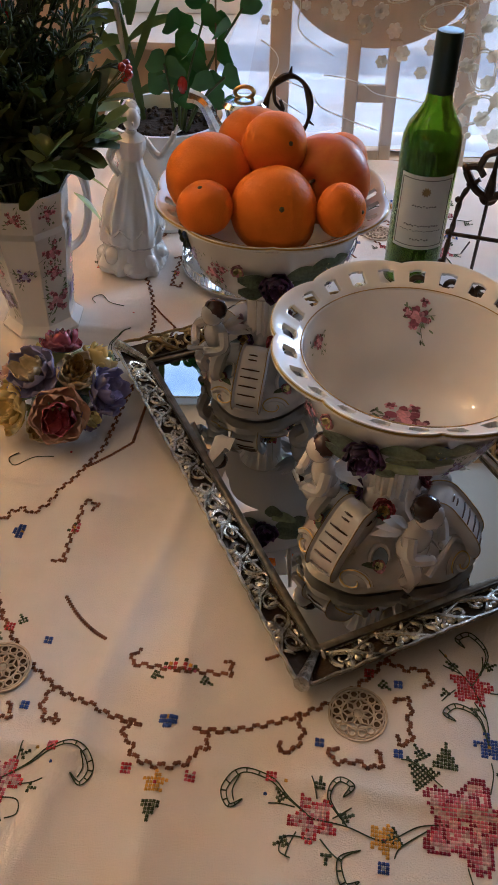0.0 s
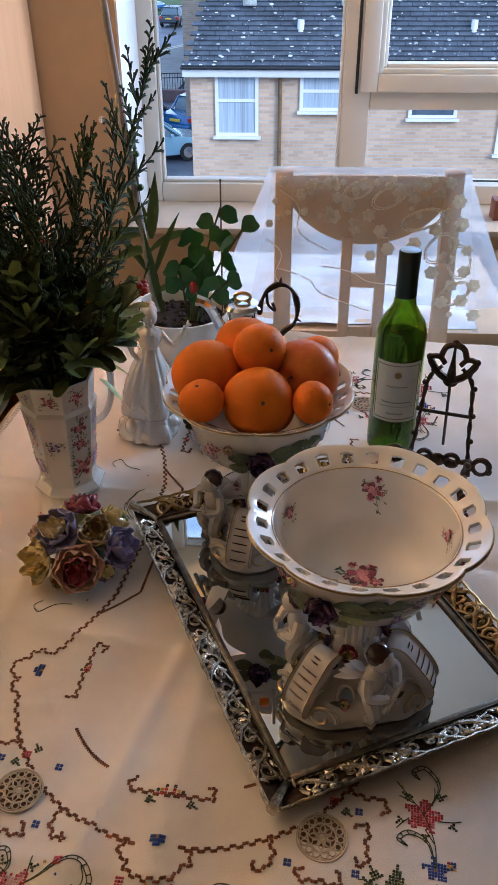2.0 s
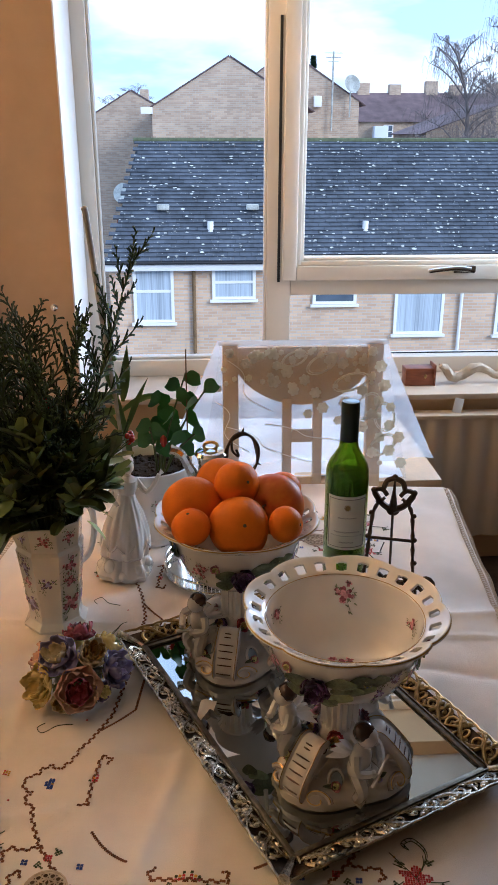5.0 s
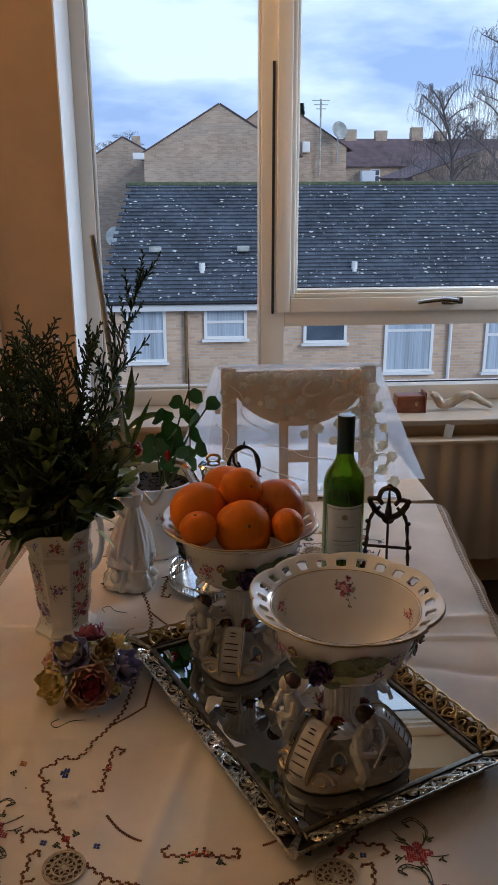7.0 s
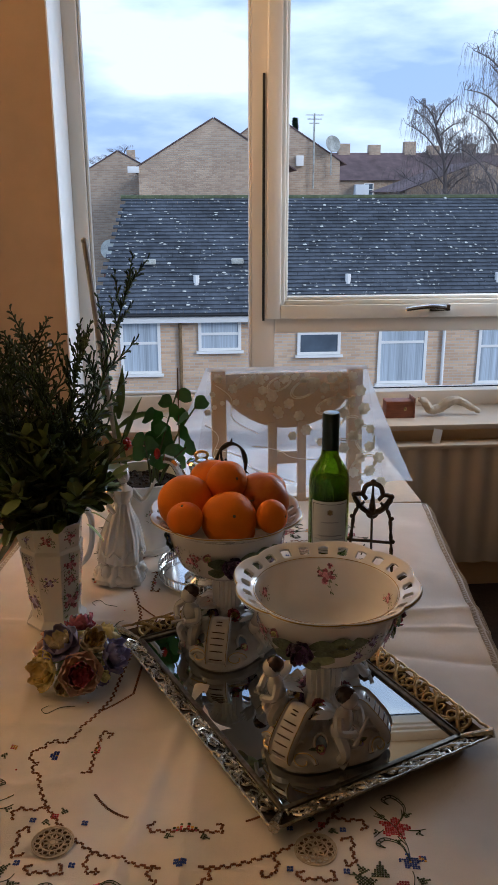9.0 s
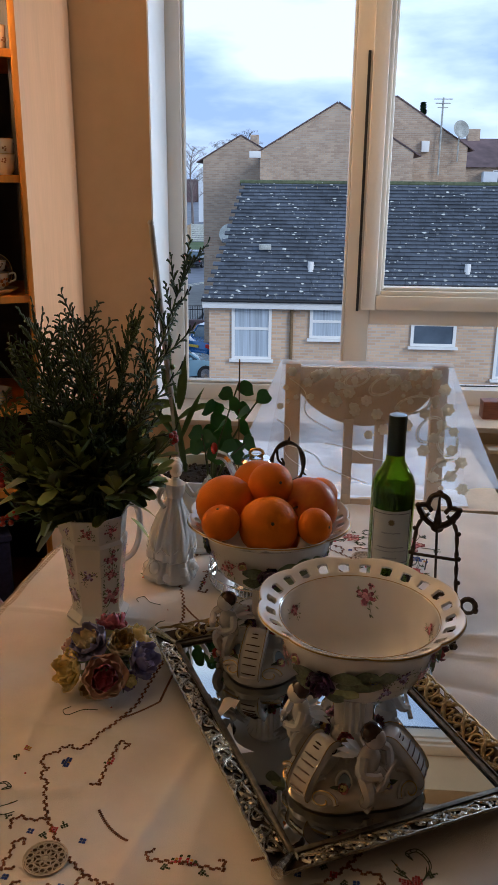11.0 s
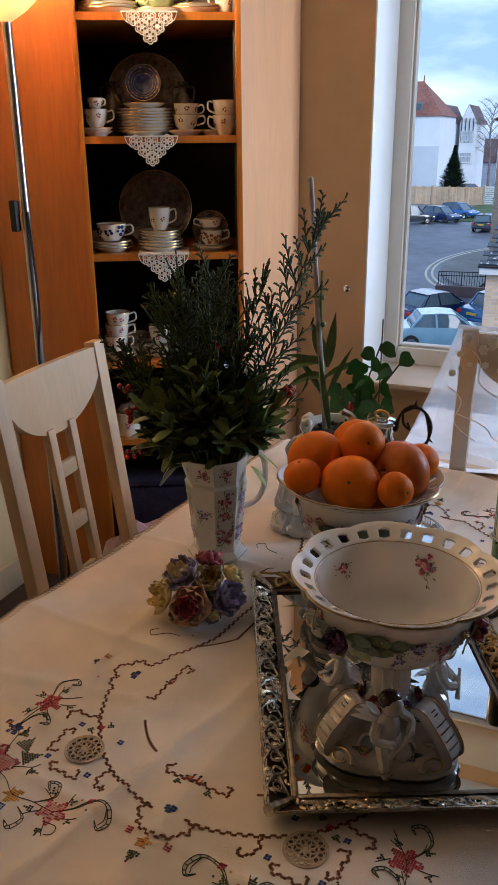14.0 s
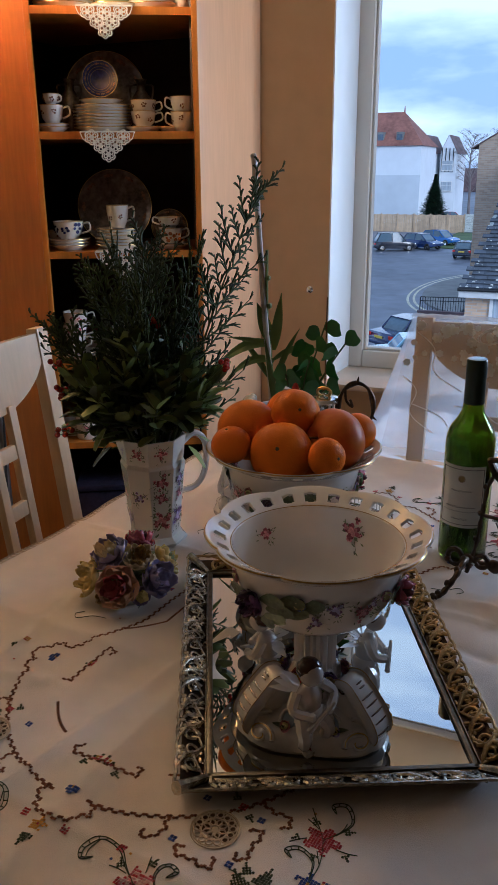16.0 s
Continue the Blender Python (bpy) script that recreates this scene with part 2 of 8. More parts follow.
def leaf(bm, base, direction, length, width, droop=0.25, fold=0.25, seg=5, side=None, blunt=0.0):
    """A leaf with a midrib fold, drooping along its length."""
    d = Vector(direction).normalized()
    s = (Vector(side) if side else d.cross(Vector((0, 0, 1))))
    s = s.normalized() if s.length > 1e-4 else Vector((1, 0, 0))
    up = s.cross(d).normalized()
    p, rows = Vector(base), []
    for i in range(seg + 1):
        t = i / seg
        w = width * 0.5 * math.sin(math.pi * min(1, 0.06 + 0.94 * t) ** 0.8) if t < 1 else 0.0004
        if blunt:
            w = max(0.0004, w * (1 - blunt) + blunt * width * 0.5 * math.sqrt(max(0.0, 1 - (2.0 * abs(t - 0.58) / 1.16) ** 2)) * (1.0 if t > 0.42 else 0.35 + 1.55 * t))
        q = p + d * length * t - Vector((0, 0, 1)) * droop * length * t * t
        rows.append((bm.verts.new(q + s * w + up * w * fold), bm.verts.new(q), bm.verts.new(q - s * w + up * w * fold)))
    for a, b in zip(rows, rows[1:]):
        bm.faces.new((a[0], a[1], b[1], b[0]))
        bm.faces.new((a[1], a[2], b[2], b[1]))


def structure(ob, label="", category=""):
    return tagged(ob, label, category, kind="structure")


# ---- the room ----
FLOOR_Z, CEIL_Z = 0.0, 2.45
WY = 2.36           # inner face of the window wall
GY = 2.645          # glass
SILL_Z = 0.656
WX0, WX1, WTOP = -0.430, 2.05, 2.38
structure(boxpart("floor", (-1.75, 2.8, -2.6, 2.7, -0.12, 0.0), M_CARPET, bevel=0), "brown carpeted floor of the room", "floor")
structure(boxpart("ceiling", (-1.75, 2.8, -2.6, 2.7, CEIL_Z, CEIL_Z + 0.1), M_CEIL, bevel=0), "plain off-white ceiling of the room", "ceiling")
bm = bm_new()
box(bm, -1.42, WX0, WY, WY + 0.3, 0, CEIL_Z)
box(bm, WX1, 2.7, WY, WY + 0.3, 0, CEIL_Z)
box(bm, WX0, WX1, WY, WY + 0.3, 0, SILL_Z - 0.02)
box(bm, WX0, WX1, WY, WY + 0.3, WTOP, CEIL_Z)
structure(part("wall_north", bm, M_WALL, smooth=False), "beige painted wall round a wide window", "wall")
structure(boxpart("wall_west", (-1.75, -1.42, -2.5, 2.62, 0, CEIL_Z), M_WALLY, bevel=0), "warm yellow painted wall behind the floor lamp", "wall")
structure(boxpart("wall_east", (2.7, 2.8, -2.5, 2.62, 0, CEIL_Z), M_WALLB, bevel=0), "plain brown unseen wall, darkened to cut bounced light", "wall")
structure(boxpart("wall_south", (-1.75, 2.8, -2.6, -2.5, 0, CEIL_Z), M_WALLB, bevel=0), "plain brown unseen wall, darkened to cut bounced light", "wall")
structure(boxpart("baseboard", (-1.42, -1.405, -2.5, 1.73, 0, 0.1), M_PINE, bevel=0.003), "pale wooden skirting board along the wall", "baseboard")
# white reveals and sill
bm = bm_new()
lo = [bm.verts.new((x, y, SILL_Z)) for x, y in ((WX0 - 0.002, WY - 0.002), (WX0 + 0.003, WY - 0.002), (WX0 + 0.016, GY - 0.066), (WX0 - 0.002, GY - 0.066))]
hi = [bm.verts.new((v.co.x, v.co.y, WTOP)) for v in lo]
bm.faces.new(lo[::-1])
bm.faces.new(hi)
for i in range(4):
    bm.faces.new((lo[i], lo[(i + 1) % 4], hi[(i + 1) % 4], hi[i]))
box(bm, WX1 - 0.004, WX1, WY - 0.002, GY - 0.03, SILL_Z, WTOP)
structure(part("trim", bm, M_UPVC, smooth=False), "white lining of the window reveal", "trim")
structure(boxpart("window_sill", (WX0 - 0.01, WX1, WY - 0.05, GY - 0.03, SILL_Z - 0.02, SILL_Z), M_SILL, bevel=0.005), "cream window sill above the radiator", "sill")

win = structure(new("window_1"), "white plastic window with two lights and a chrome handle", "window")


def frame_bars(name, x0, x1, z0, z1, w, y0, y1, parent, wb=None, label=""):
    """Four mitred bars round an opening, with a stepped bead."""
    bm = bm_new()
    wb = wb or w
    for (a, b, c, d) in ((x0, x0 + w, z0, z1), (x1 - w, x1, z0, z1), (x0 + w, x1 - w, z0, z0 + wb), (x0 + w, x1 - w, z1 - wb, z1)):
        box(bm, a, b, y0, y1, c, d, bevel=0.006)
    return part(name, bm, M_FRAME, parent, label, auto=25)


FY0, FY1 = 2.58, 2.675
# outer frame, mullion and transom
bm = bm_new()
box(bm, WX0 + 0.004, -0.365, FY0, FY1, SILL_Z, WTOP, bevel=0.006)
box(bm, 0.210, 0.295, FY0 + 0.004, FY1, SILL_Z + 0.062, WTOP, bevel=0.006)
box(bm, -0.365, WX1 - 0.004, FY0, FY1, SILL_Z, SILL_Z + 0.06, bevel=0.006)
box(bm, 0.295, WX1 - 0.06, FY0 + 0.004, FY1, 0.945, 1.009, bevel=0.006)
box(bm, WX1 - 0.06, WX1 - 0.004, FY0, FY1, SILL_Z + 0.062, WTOP, bevel=0.006)
part("window_frame", bm, M_FRAME, win, auto=25)
sash = frame_bars("sash", 0.263, WX1 - 0.062, 1.0, WTOP, 0.050, FY0 - 0.022, FY1 - 0.02, win)
frame_bars("glazing_bead", 0.3132, WX1 - 0.1122, 1.0502, WTOP - 0.0502, 0.016, FY0 - 0.012, FY1 - 0.03, win)
frame_bars("glazing_bead", 0.3294, WX1 - 0.1284, 1.0664, WTOP - 0.0664, 0.0116, FY0 + 0.002, FY1 - 0.04, win)
frame_bars("glazing_bead", -0.3652, 0.2102, SILL_Z + 0.0602, WTOP - 0.001, 0.010, FY0 + 0.016, FY1 - 0.04, win)
part("seal", box(bm_new(), 0.247, 0.256, FY0 - 0.003, FY0 + 0.01, 0.993, 1.83, bevel=0.001), M_SEAL, win, "black rubber seal strip")
for nm, a, b, c, d in (("pane", -0.365, 0.210, SILL_Z + 0.06, WTOP), ("pane", 0.341, WX1 - 0.14, 1.078, WTOP - 0.078), ("pane", 0.295, WX1 - 0.06, SILL_Z + 0.06, 0.945)):
    p = boxpart(nm, (a, b, GY, GY + 0.004, c, d), M_GLASS, win, bevel=0)
    p.visible_shadow = False
    bm = bm_new()
    for e in ((a, a + 0.0022, c, d), (b - 0.0022, b, c, d), (a, b, c, c + 0.003), (a, b, d - 0.003, d)):
        box(bm, e[0], e[1], GY - 0.012, GY - 0.004, e[2], e[3])
    part("gasket", bm, M_SEAL, win, smooth=False)
bm = bm_new()
tube(bm, curve_pts([(0.92, FY0 - 0.05, 1.038), (0.86, FY0 - 0.056, 1.044), (0.77, FY0 - 0.05, 1.034)]), [0.009] * 9 + [0.008] * 7 + [0.005], 8)
box(bm, 0.86, 0.94, FY0 - 0.045, FY0 - 0.02, 1.026, 1.051, bevel=0.005)
part("handle", bm, M_SILVER, win, "chrome espagnolette handle")

# ---- dining table and cloth ----
TBL = pose(-0.017, 0.635, 0, 0, 0, -7)
TZ = 0.75
table = thing("dining_table", "wooden dining table hidden under an embroidered cloth", "table", TBL)
boxpart("tabletop", (-0.42, 0.42, -0.74, 0.74, TZ - 0.03, TZ - 0.004), M_PINE, table, 0.006)
for sx in (-1, 1):
    for sy in (-1, 1):
        boxpart("leg", (sx * 0.38 - 0.03, sx * 0.38 + 0.03, sy * 0.69 - 0.03, sy * 0.69 + 0.03, 0, TZ - 0.03), M_PINE, table, 0.004)


def cloth_z(u, v):
    """The cloth's gentle folds and creases in the table's plane."""
    z = 0.0015 * math.sin(9 * u + 4 * v) * math.sin(5 * v - 3 * u)
    z += 0.0055 * math.exp(-((u + 0.045 - 0.16 * (v + 0.2)) / 0.010) ** 2) * (1 if v < 0.4 else 0.3)
    z -= 0.004 * math.exp(-((u + 0.085 - 0.16 * (v + 0.2)) / 0.025) ** 2)
    z += 0.004 * math.exp(-((u + 0.26 + 0.12 * v) / 0.012) ** 2)
    z += 0.0035 * math.exp(-((v + 0.16 - 0.25 * u) / 0.010) ** 2) * (1 if u < -0.15 else 0.2)
    z += 0.003 * math.exp(-((v - 0.18) / 0.006) ** 2)
    z += 0.0025 * math.exp(-((v + 0.36) / 0.006) ** 2)
    # pressed creases of the folded cloth
    z += 0.0085 * math.exp(-abs(u - 0.002) / 0.026) * (1 if v < 0.0 else 0.4)
    z += 0.0065 * math.exp(-abs(v + 0.103) / 0.022) * (1 if u < 0.05 else 0.3)
    z -= 0.0060 * math.exp(-abs(v - 0.10 + 0.17 * (u - 0.3)) / 0.014) * (1 if u > 0.2 else 0.0 if u < 0.1 else 10 * (u - 0.1))
    z += 0.0075 * math.exp(-abs(v - 0.236 - 0.15 * (u - 0.37)) / 0.016) * (1 if u > 0.25 else 0.0 if u < 0.15 else 10 * (u - 0.15))
    z += 0.0045 * noise.noise(Vector((u * 5, v * 5, 3.3))) + 0.003 * noise.noise(Vector((u * 15, v * 15, 1.3)))
    return z + 0.004


def cloth_point(u, v):
    """Bend the flat cloth over the table's edges."""
    hu, hv, r = 0.4275, 0.745, 0.018
    du, dv = max(abs(u) - hu, 0), max(abs(v) - hv, 0)
    d = math.hypot(du, dv)
    x, y, z = max(-hu, min(hu, u)), max(-hv, min(hv, v)), TZ + cloth_z(max(-hu, min(hu, u)), max(-hv, min(hv, v)))
    if d > 1e-6:
        nx, ny = math.copysign(du / d, u), math.copysign(dv / d, v)
        wavy = 0.018 * math.sin((u * ny * ny + v * nx * nx) * 38) * min(1, d / 0.12) if (du == 0 or dv == 0) else 0.0
        ang = min(d / r, math.pi / 2 * 0.95)
        out = r * math.sin(ang) + max(0, d - r * 1.5) * 0.10 + max(0, wavy)
        x, y = x + nx * out, y + ny * out
        z -= r * (1 - math.cos(ang)) + max(0, d - r * 1.5) * 0.985
    return Vector((x, y, z))


cloth = thing("tablecloth", "cream linen tablecloth with cross-stitched flowers and crochet edging", "tablecloth", TBL)
bm = bm_new()
NU, NV, OV = 220, 330, 0.20
us = [-(0.4275 + OV) + (0.855 + 2 * OV) * i / NU for i in range(NU + 1)]
vs_ = [-(0.745 + OV) + (1.49 + 2 * OV) * j / NV for j in range(NV + 1)]
grid = [[bm.verts.new(cloth_point(u, v)) for v in vs_] for u in us]
for i in range(NU):
    for j in range(NV):
        bm.faces.new((grid[i][j], grid[i + 1][j], grid[i + 1][j + 1], grid[i][j + 1]))
part("cloth", bm, M_CLOTH, cloth, auto=80)
# ---- mirror tray ----
TRAY = pose(0.092, 0.620, 0.756, 0, 0, 24.8)
tray = thing("mirror_tray", "rectangular mirror tray with a pierced antique gilt metal border", "tray", TRAY)
HX, HY = 0.158, 0.236
boxpart("mirror", (-HX + 0.026, HX - 0.026, -HY + 0.026, HY - 0.026, 0.004, 0.0062), M_MIRROR, tray, 0)
boxpart("backing", (-HX + 0.024, HX - 0.024, -HY + 0.024, HY - 0.024, 0.001, 0.0037), M_BRONZE, tray, 0.001)

# ---- cross-stitch on the cloth ----
RNG = random.Random(4)
PV = 0.0915                      # the pattern's middle along the cloth
THREAD = {
    "brown": mat("brown_thread", (0.22, 0.08, 0.035), 0.7, var=0.3, scale=300, island=0.3),
    "red": mat("red_thread", (0.55, 0.04, 0.06), 0.7, var=0.2, scale=300, island=0.3),
    "crimson": mat("crimson_thread", (0.30, 0.012, 0.05), 0.7, var=0.2, scale=300, island=0.3),
    "pink": mat("pink_thread", (0.68, 0.17, 0.24), 0.7, var=0.2, scale=300, island=0.25),
    "pale": mat("pale_pink_thread", (0.72, 0.45, 0.45), 0.7, var=0.2, scale=300, island=0.2),
    "yellow": mat("yellow_thread", (0.74, 0.40, 0.05), 0.7, var=0.2, scale=300, island=0.3),
    "blue": mat("blue_thread", (0.04, 0.09, 0.36), 0.7, var=0.2, scale=300, island=0.3),
    "sky": mat("pale_blue_thread", (0.36, 0.42, 0.55), 0.7, var=0.2, scale=300, island=0.2),
    "green": mat("green_thread", (0.045, 0.07, 0.03), 0.7, var=0.3, scale=300, island=0.3),
    "sage": mat("sage_thread", (0.14, 0.17, 0.09), 0.7, var=0.2, scale=300, island=0.3),
}
STITCH = {k: [] for k in THREAD}
CELL = 0.0036
FINE = 0.0027      # the flowers are worked in finer stitches


def st(col, u, v):
    STITCH[col].append((u, v, CELL))


def sf(col, u, v):
    STITCH[col].append((u, v, FINE))


def disc(u0, v0, n, cols, leafy=True):
    """A flower: shaded petals of fine stitches with an uneven rim, and leaves about it."""
    n = {11: 12, 6: 6, 5: 6, 4: 4}.get(n, n)
    ph = u0 * 90 + v0 * 40
    for i in range(-n, n + 1):
        for j in range(-n, n + 1):
            a = math.atan2(j, i)
            rr = math.hypot(i, j) / (n * (0.90 + 0.22 * math.sin(5 * a + ph) * (1 if n > 2 else 0.3)))
            if rr <= 1:
                sw = 0.5 + 0.5 * math.sin(5 * a + ph + 7 * rr)
                k = 0 if rr < 0.18 else 3 if 0.48 < rr < 0.58 and sw < 0.7 else 1 if sw > 0.72 and rr < 0.85 else 2 if rr < 0.82 else 3
                if RNG.random() < 0.95:
                    sf(cols[k], u0 + i * FINE, v0 + j * FINE)
    if leafy:
        for q in range(5):
            a = q * 2 * math.pi / 5 + 0.6 + u0 * 7
            r = n * FINE * RNG.uniform(1.25, 1.7)
            sprig(u0 + math.cos(a) * r, v0 + math.sin(a) * r, a + RNG.uniform(-0.6, 0.6), RNG.choice((2, 3, 3)) + (2 if n > 9 else 0))
            vine([(u0 + math.cos(a) * n * FINE * 0.9, v0 + math.sin(a) * n * FINE * 0.9), (u0 + math.cos(a + 0.15) * r, v0 + math.sin(a + 0.15) * r), (u0 + math.cos(a + 0.25) * (r + 0.008), v0 + math.sin(a + 0.25) * (r + 0.008))])


def sprig(u, v, a, n):
    """A small cluster of leaf stitches that points along a."""
    n = min(n, 8)
    for i in range(n + 1):
        w = max(0, round((n - i) * 0.45))
        for j in range(-w, w + 1):
            x, y = i * FINE, j * FINE
            sf("green" if (i * 2 + j) % 3 else "sage", u + x * math.cos(a) - y * math.sin(a), v + x * math.sin(a) + y * math.cos(a))


def chain(pts, col="brown", double=True):
    """A band of stitches along a line, in a stair like counted thread."""
    p = [Vector(q) for q in pts]
    acc, step = 0.0, 0
    for a, b in zip(p, p[1:]):
        d = (b - a).length
        while acc < d:
            q = a.lerp(b, acc / d)
            n = Vector((-(b - a).y, (b - a).x)).normalized() * CELL * 0.34
            k = (step % 4) < 2
            step += 1
            s = (1 if k else -1) if double else 0
            st(col, q.x + n.x * s, q.y + n.y * s)
            acc += CELL * 0.8
        acc -= d


def arc(cx, cy, r, a0, a1, n=40):
    return [(cx + r * math.cos(radians(a0 + (a1 - a0) * i / n)), cy + r * math.sin(radians(a0 + (a1 - a0) * i / n))) for i in range(n + 1)]


VINES = []


def vine(pts):
    VINES.append(curve_pts([(*p, 0) for p in pts], 7))


def feather(pts, w=0.0042):
    """A scroll of two lines that close at the tip, with rungs between them."""
    c = curve_pts([(*p, 0) for p in pts], 7)
    n = len(c)
    two = []
    for s in (-1, 1):
        line = []
        for i, p in enumerate(c):
            t = (c[min(i + 1, n - 1)] - c[max(i - 1, 0)]).normalized()
            line.append(p + Vector((-t.y, t.x, 0)) * s * w * math.sin(math.pi * (i / (n - 1)) ** 1.4) * 0.5)
        VINES.append(line)
        two.append(line)
    for i in range(n // 3, n - 2, 3):
        VINES.append([two[0][i], two[1][i]])


def hook(pts):
    chain(pts)


def corner(su, sv):
    """A quarter of the cloth's design; su and sv mirror it."""
    f = lambda pts: [(su * a, sv * b) for a, b in pts]
    CY = -0.225
    # the outer chain: end scallop, corner arc, side scallop, waist
    chain(f(arc(0, CY, 0.2, -84, -52)))
    chain(f(arc(0, CY, 0.2, -50, -18)))
    chain(f(arc(0, CY, 0.2, -78, -84, 4)))
    chain(f([(0.030, -0.424), (0.034, -0.434), (0.024, -0.440), (0.022, -0.450), (0.010, -0.455), (0, -0.457)]))
    chain(f([(0.188, -0.284), (0.197, -0.280), (0.204, -0.272), (0.199, -0.262), (0.209, -0.257), (0.213, -0.247), (0.209, -0.238), (0.199, -0.235), (0.196, -0.226), (0.186, -0.221), (0.176, -0.226), (0.164, -0.212), (0.150, -0.178), (0.134, -0.12), (0.127, 0.0)]))
    chain(f([(0.105, -0.02), (0.105, -0.11), (0.142, -0.155)]), double=False)
    # inner arcs and bars
    chain(f(arc(0, CY, 0.145, -62, -38)), double=False)
    chain(f([(0.0, -0.378), (0.028, -0.374), (0.04, -0.374), (0.042, -0.364), (0.034, -0.36)]))
    chain(f([(0.118, -0.214), (0.116, -0.205), (0.129, -0.204), (0.131, -0.25), (0.129, -0.278), (0.139, -0.276)]))
    for i, c in enumerate(("red", "red", "pink", "red", "yellow", "green", "green")):
        st(c, su * (0.004 + 0.004 * (i % 3)), sv * (-0.376 + 0.004 * (i // 3)))
        st(c, su * (0.127 + 0.004 * (i // 3)), sv * (-0.24 + 0.004 * (i % 3)))
    sprig(su * 0.02, sv * -0.382, radians(-20), 3)
    disc(su * 0.152, sv * -0.352, 2, ("crimson", "red", "red", "red"), False)
    sprig(su * 0.142, sv * -0.346, 2.2, 3)
    sprig(su * 0.162, sv * -0.36, -0.6, 3)
    # stitches in blue under the end scallop, a blue block in the side scallop
    for i in range(-3, 4):
        for j in range(0, 3 - abs(i) // 2):
            st("blue" if (i or j) else "yellow", su * i * CELL * 0.5, sv * (-0.418 - j * CELL))
            st("blue" if (i or j) else "yellow", su * (0.178 + j * CELL), sv * (-0.248 + i * CELL * 0.6))
    # brackets round the crochet medallion, with blue squares between
    mu, mv = 0.144, -0.391
    for k in range(4):
        a = k * 90
        if k not in (1, 2):
            pts = []
            for d, q in ((-26, 0.033), (-31, 0.037), (-28, 0.043), (-15, 0.044), (-8, 0.040), (8, 0.040), (15, 0.044), (28, 0.043), (31, 0.037), (26, 0.033)):
                pts.append((mu + q * math.cos(radians(a + d)), mv + q * math.sin(radians(a + d))))
            chain(f(pts))
        b = radians(a + 45)
        for i in (0, 1):
            for j in (0, 1):
                st("blue", su * (mu + 0.042 * math.cos(b) + i * CELL), sv * (mv + 0.042 * math.sin(b) + j * CELL))
    chain(f([(0.098, -0.400), (0.104, -0.415), (0.097, -0.428), (0.086, -0.430), (0.088, -0.423)]))
    chain(f([(0.165, -0.338), (0.182, -0.345), (0.196, -0.342), (0.203, -0.352), (0.197, -0.360)]))
    # the flower garland outside
    disc(su * 0.115, sv * -0.476, 6, ("crimson", "pink", "pale", "red"))
    disc(su * 0.224, sv * -0.464, 11, ("crimson", "pale", "pink", "crimson"))
    sprig(su * 0.197, sv * -0.437, 2.3 if su > 0 else 0.84, 8)
    sprig(su * 0.21, sv * -0.425, 1.5, 7)
    disc(su * 0.166, sv * -0.483, 4, ("crimson", "yellow", "yellow", "yellow"), False)
    disc(su * 0.166, sv * -0.501, 2, ("sky", "blue", "blue", "blue"), False)
    disc(su * 0.235, sv * -0.352, 5, ("crimson", "pink", "red", "red"))
    disc(su * 0.244, sv * -0.404, 4, ("yellow", "blue", "blue", "blue"), False)
    disc(su * 0.258, sv * -0.398, 2, ("yellow", "yellow", "red", "blue"), False)
    disc(su * 0.215, sv * -0.325, 1, ("yellow", "yellow", "red", "red"), False)
    disc(su * 0.237, sv * -0.236, 2, ("yellow", "yellow", "red", "yellow"), False)
    disc(su * 0.222, sv * -0.275, 1, ("red", "red", "red", "red"), False)
    sprig(su * 0.245, sv * -0.25, -1.2, 3)
    disc(su * 0.024, sv * -0.459, 2, ("crimson", "red", "pink", "red"), False)
    disc(su * 0.083, sv * -0.45, 2, ("red", "red", "red", "pink"), False)
    disc(su * 0.094, sv * -0.452, 1, ("yellow", "yellow", "yellow", "yellow"), False)
    disc(su * 0.08, sv * -0.462, 1, ("blue", "blue", "sky", "blue"), False)
    feather(f([(0.115, -0.476), (0.098, -0.464), (0.083, -0.452), (0.062, -0.448), (0.05, -0.462), (0.055, -0.474), (0.064, -0.468)]))
    vine(f([(0.06, -0.452), (0.056, -0.462), (0.058, -0.47)]))
    vine(f([(0.115, -0.476), (0.140, -0.478), (0.166, -0.483), (0.19, -0.47), (0.21, -0.466)]))
    feather(f([(0.14, -0.478), (0.126, -0.46), (0.132, -0.446), (0.142, -0.45), (0.136, -0.458)]))
    feather(f([(0.15, -0.492), (0.136, -0.50), (0.14, -0.516), (0.15, -0.512)]))
    vine(f([(0.115, -0.49), (0.098, -0.49), (0.094, -0.50), (0.102, -0.504)]))
    feather(f([(0.244, -0.404), (0.238, -0.38), (0.222, -0.372), (0.212, -0.38), (0.22, -0.386)]))
    vine(f([(0.244, -0.404), (0.244, -0.38), (0.235, -0.352), (0.222, -0.335), (0.21, -0.32)]))
    feather(f([(0.235, -0.352), (0.25, -0.32), (0.238, -0.30), (0.226, -0.306), (0.232, -0.314)]))
    vine(f([(0.18, -0.146), (0.20, -0.15), (0.215, -0.165), (0.225, -0.155), (0.218, -0.145)]))
    feather(f([(0.16, -0.10), (0.175, -0.06), (0.16, -0.03), (0.15, -0.045)]))
    disc(su * 0.150, sv * -0.035, 2, ("red", "blue", "red", "pink"), False)
    disc(su * 0.165, sv * -0.135, 1, ("red", "red", "red", "red"), False)


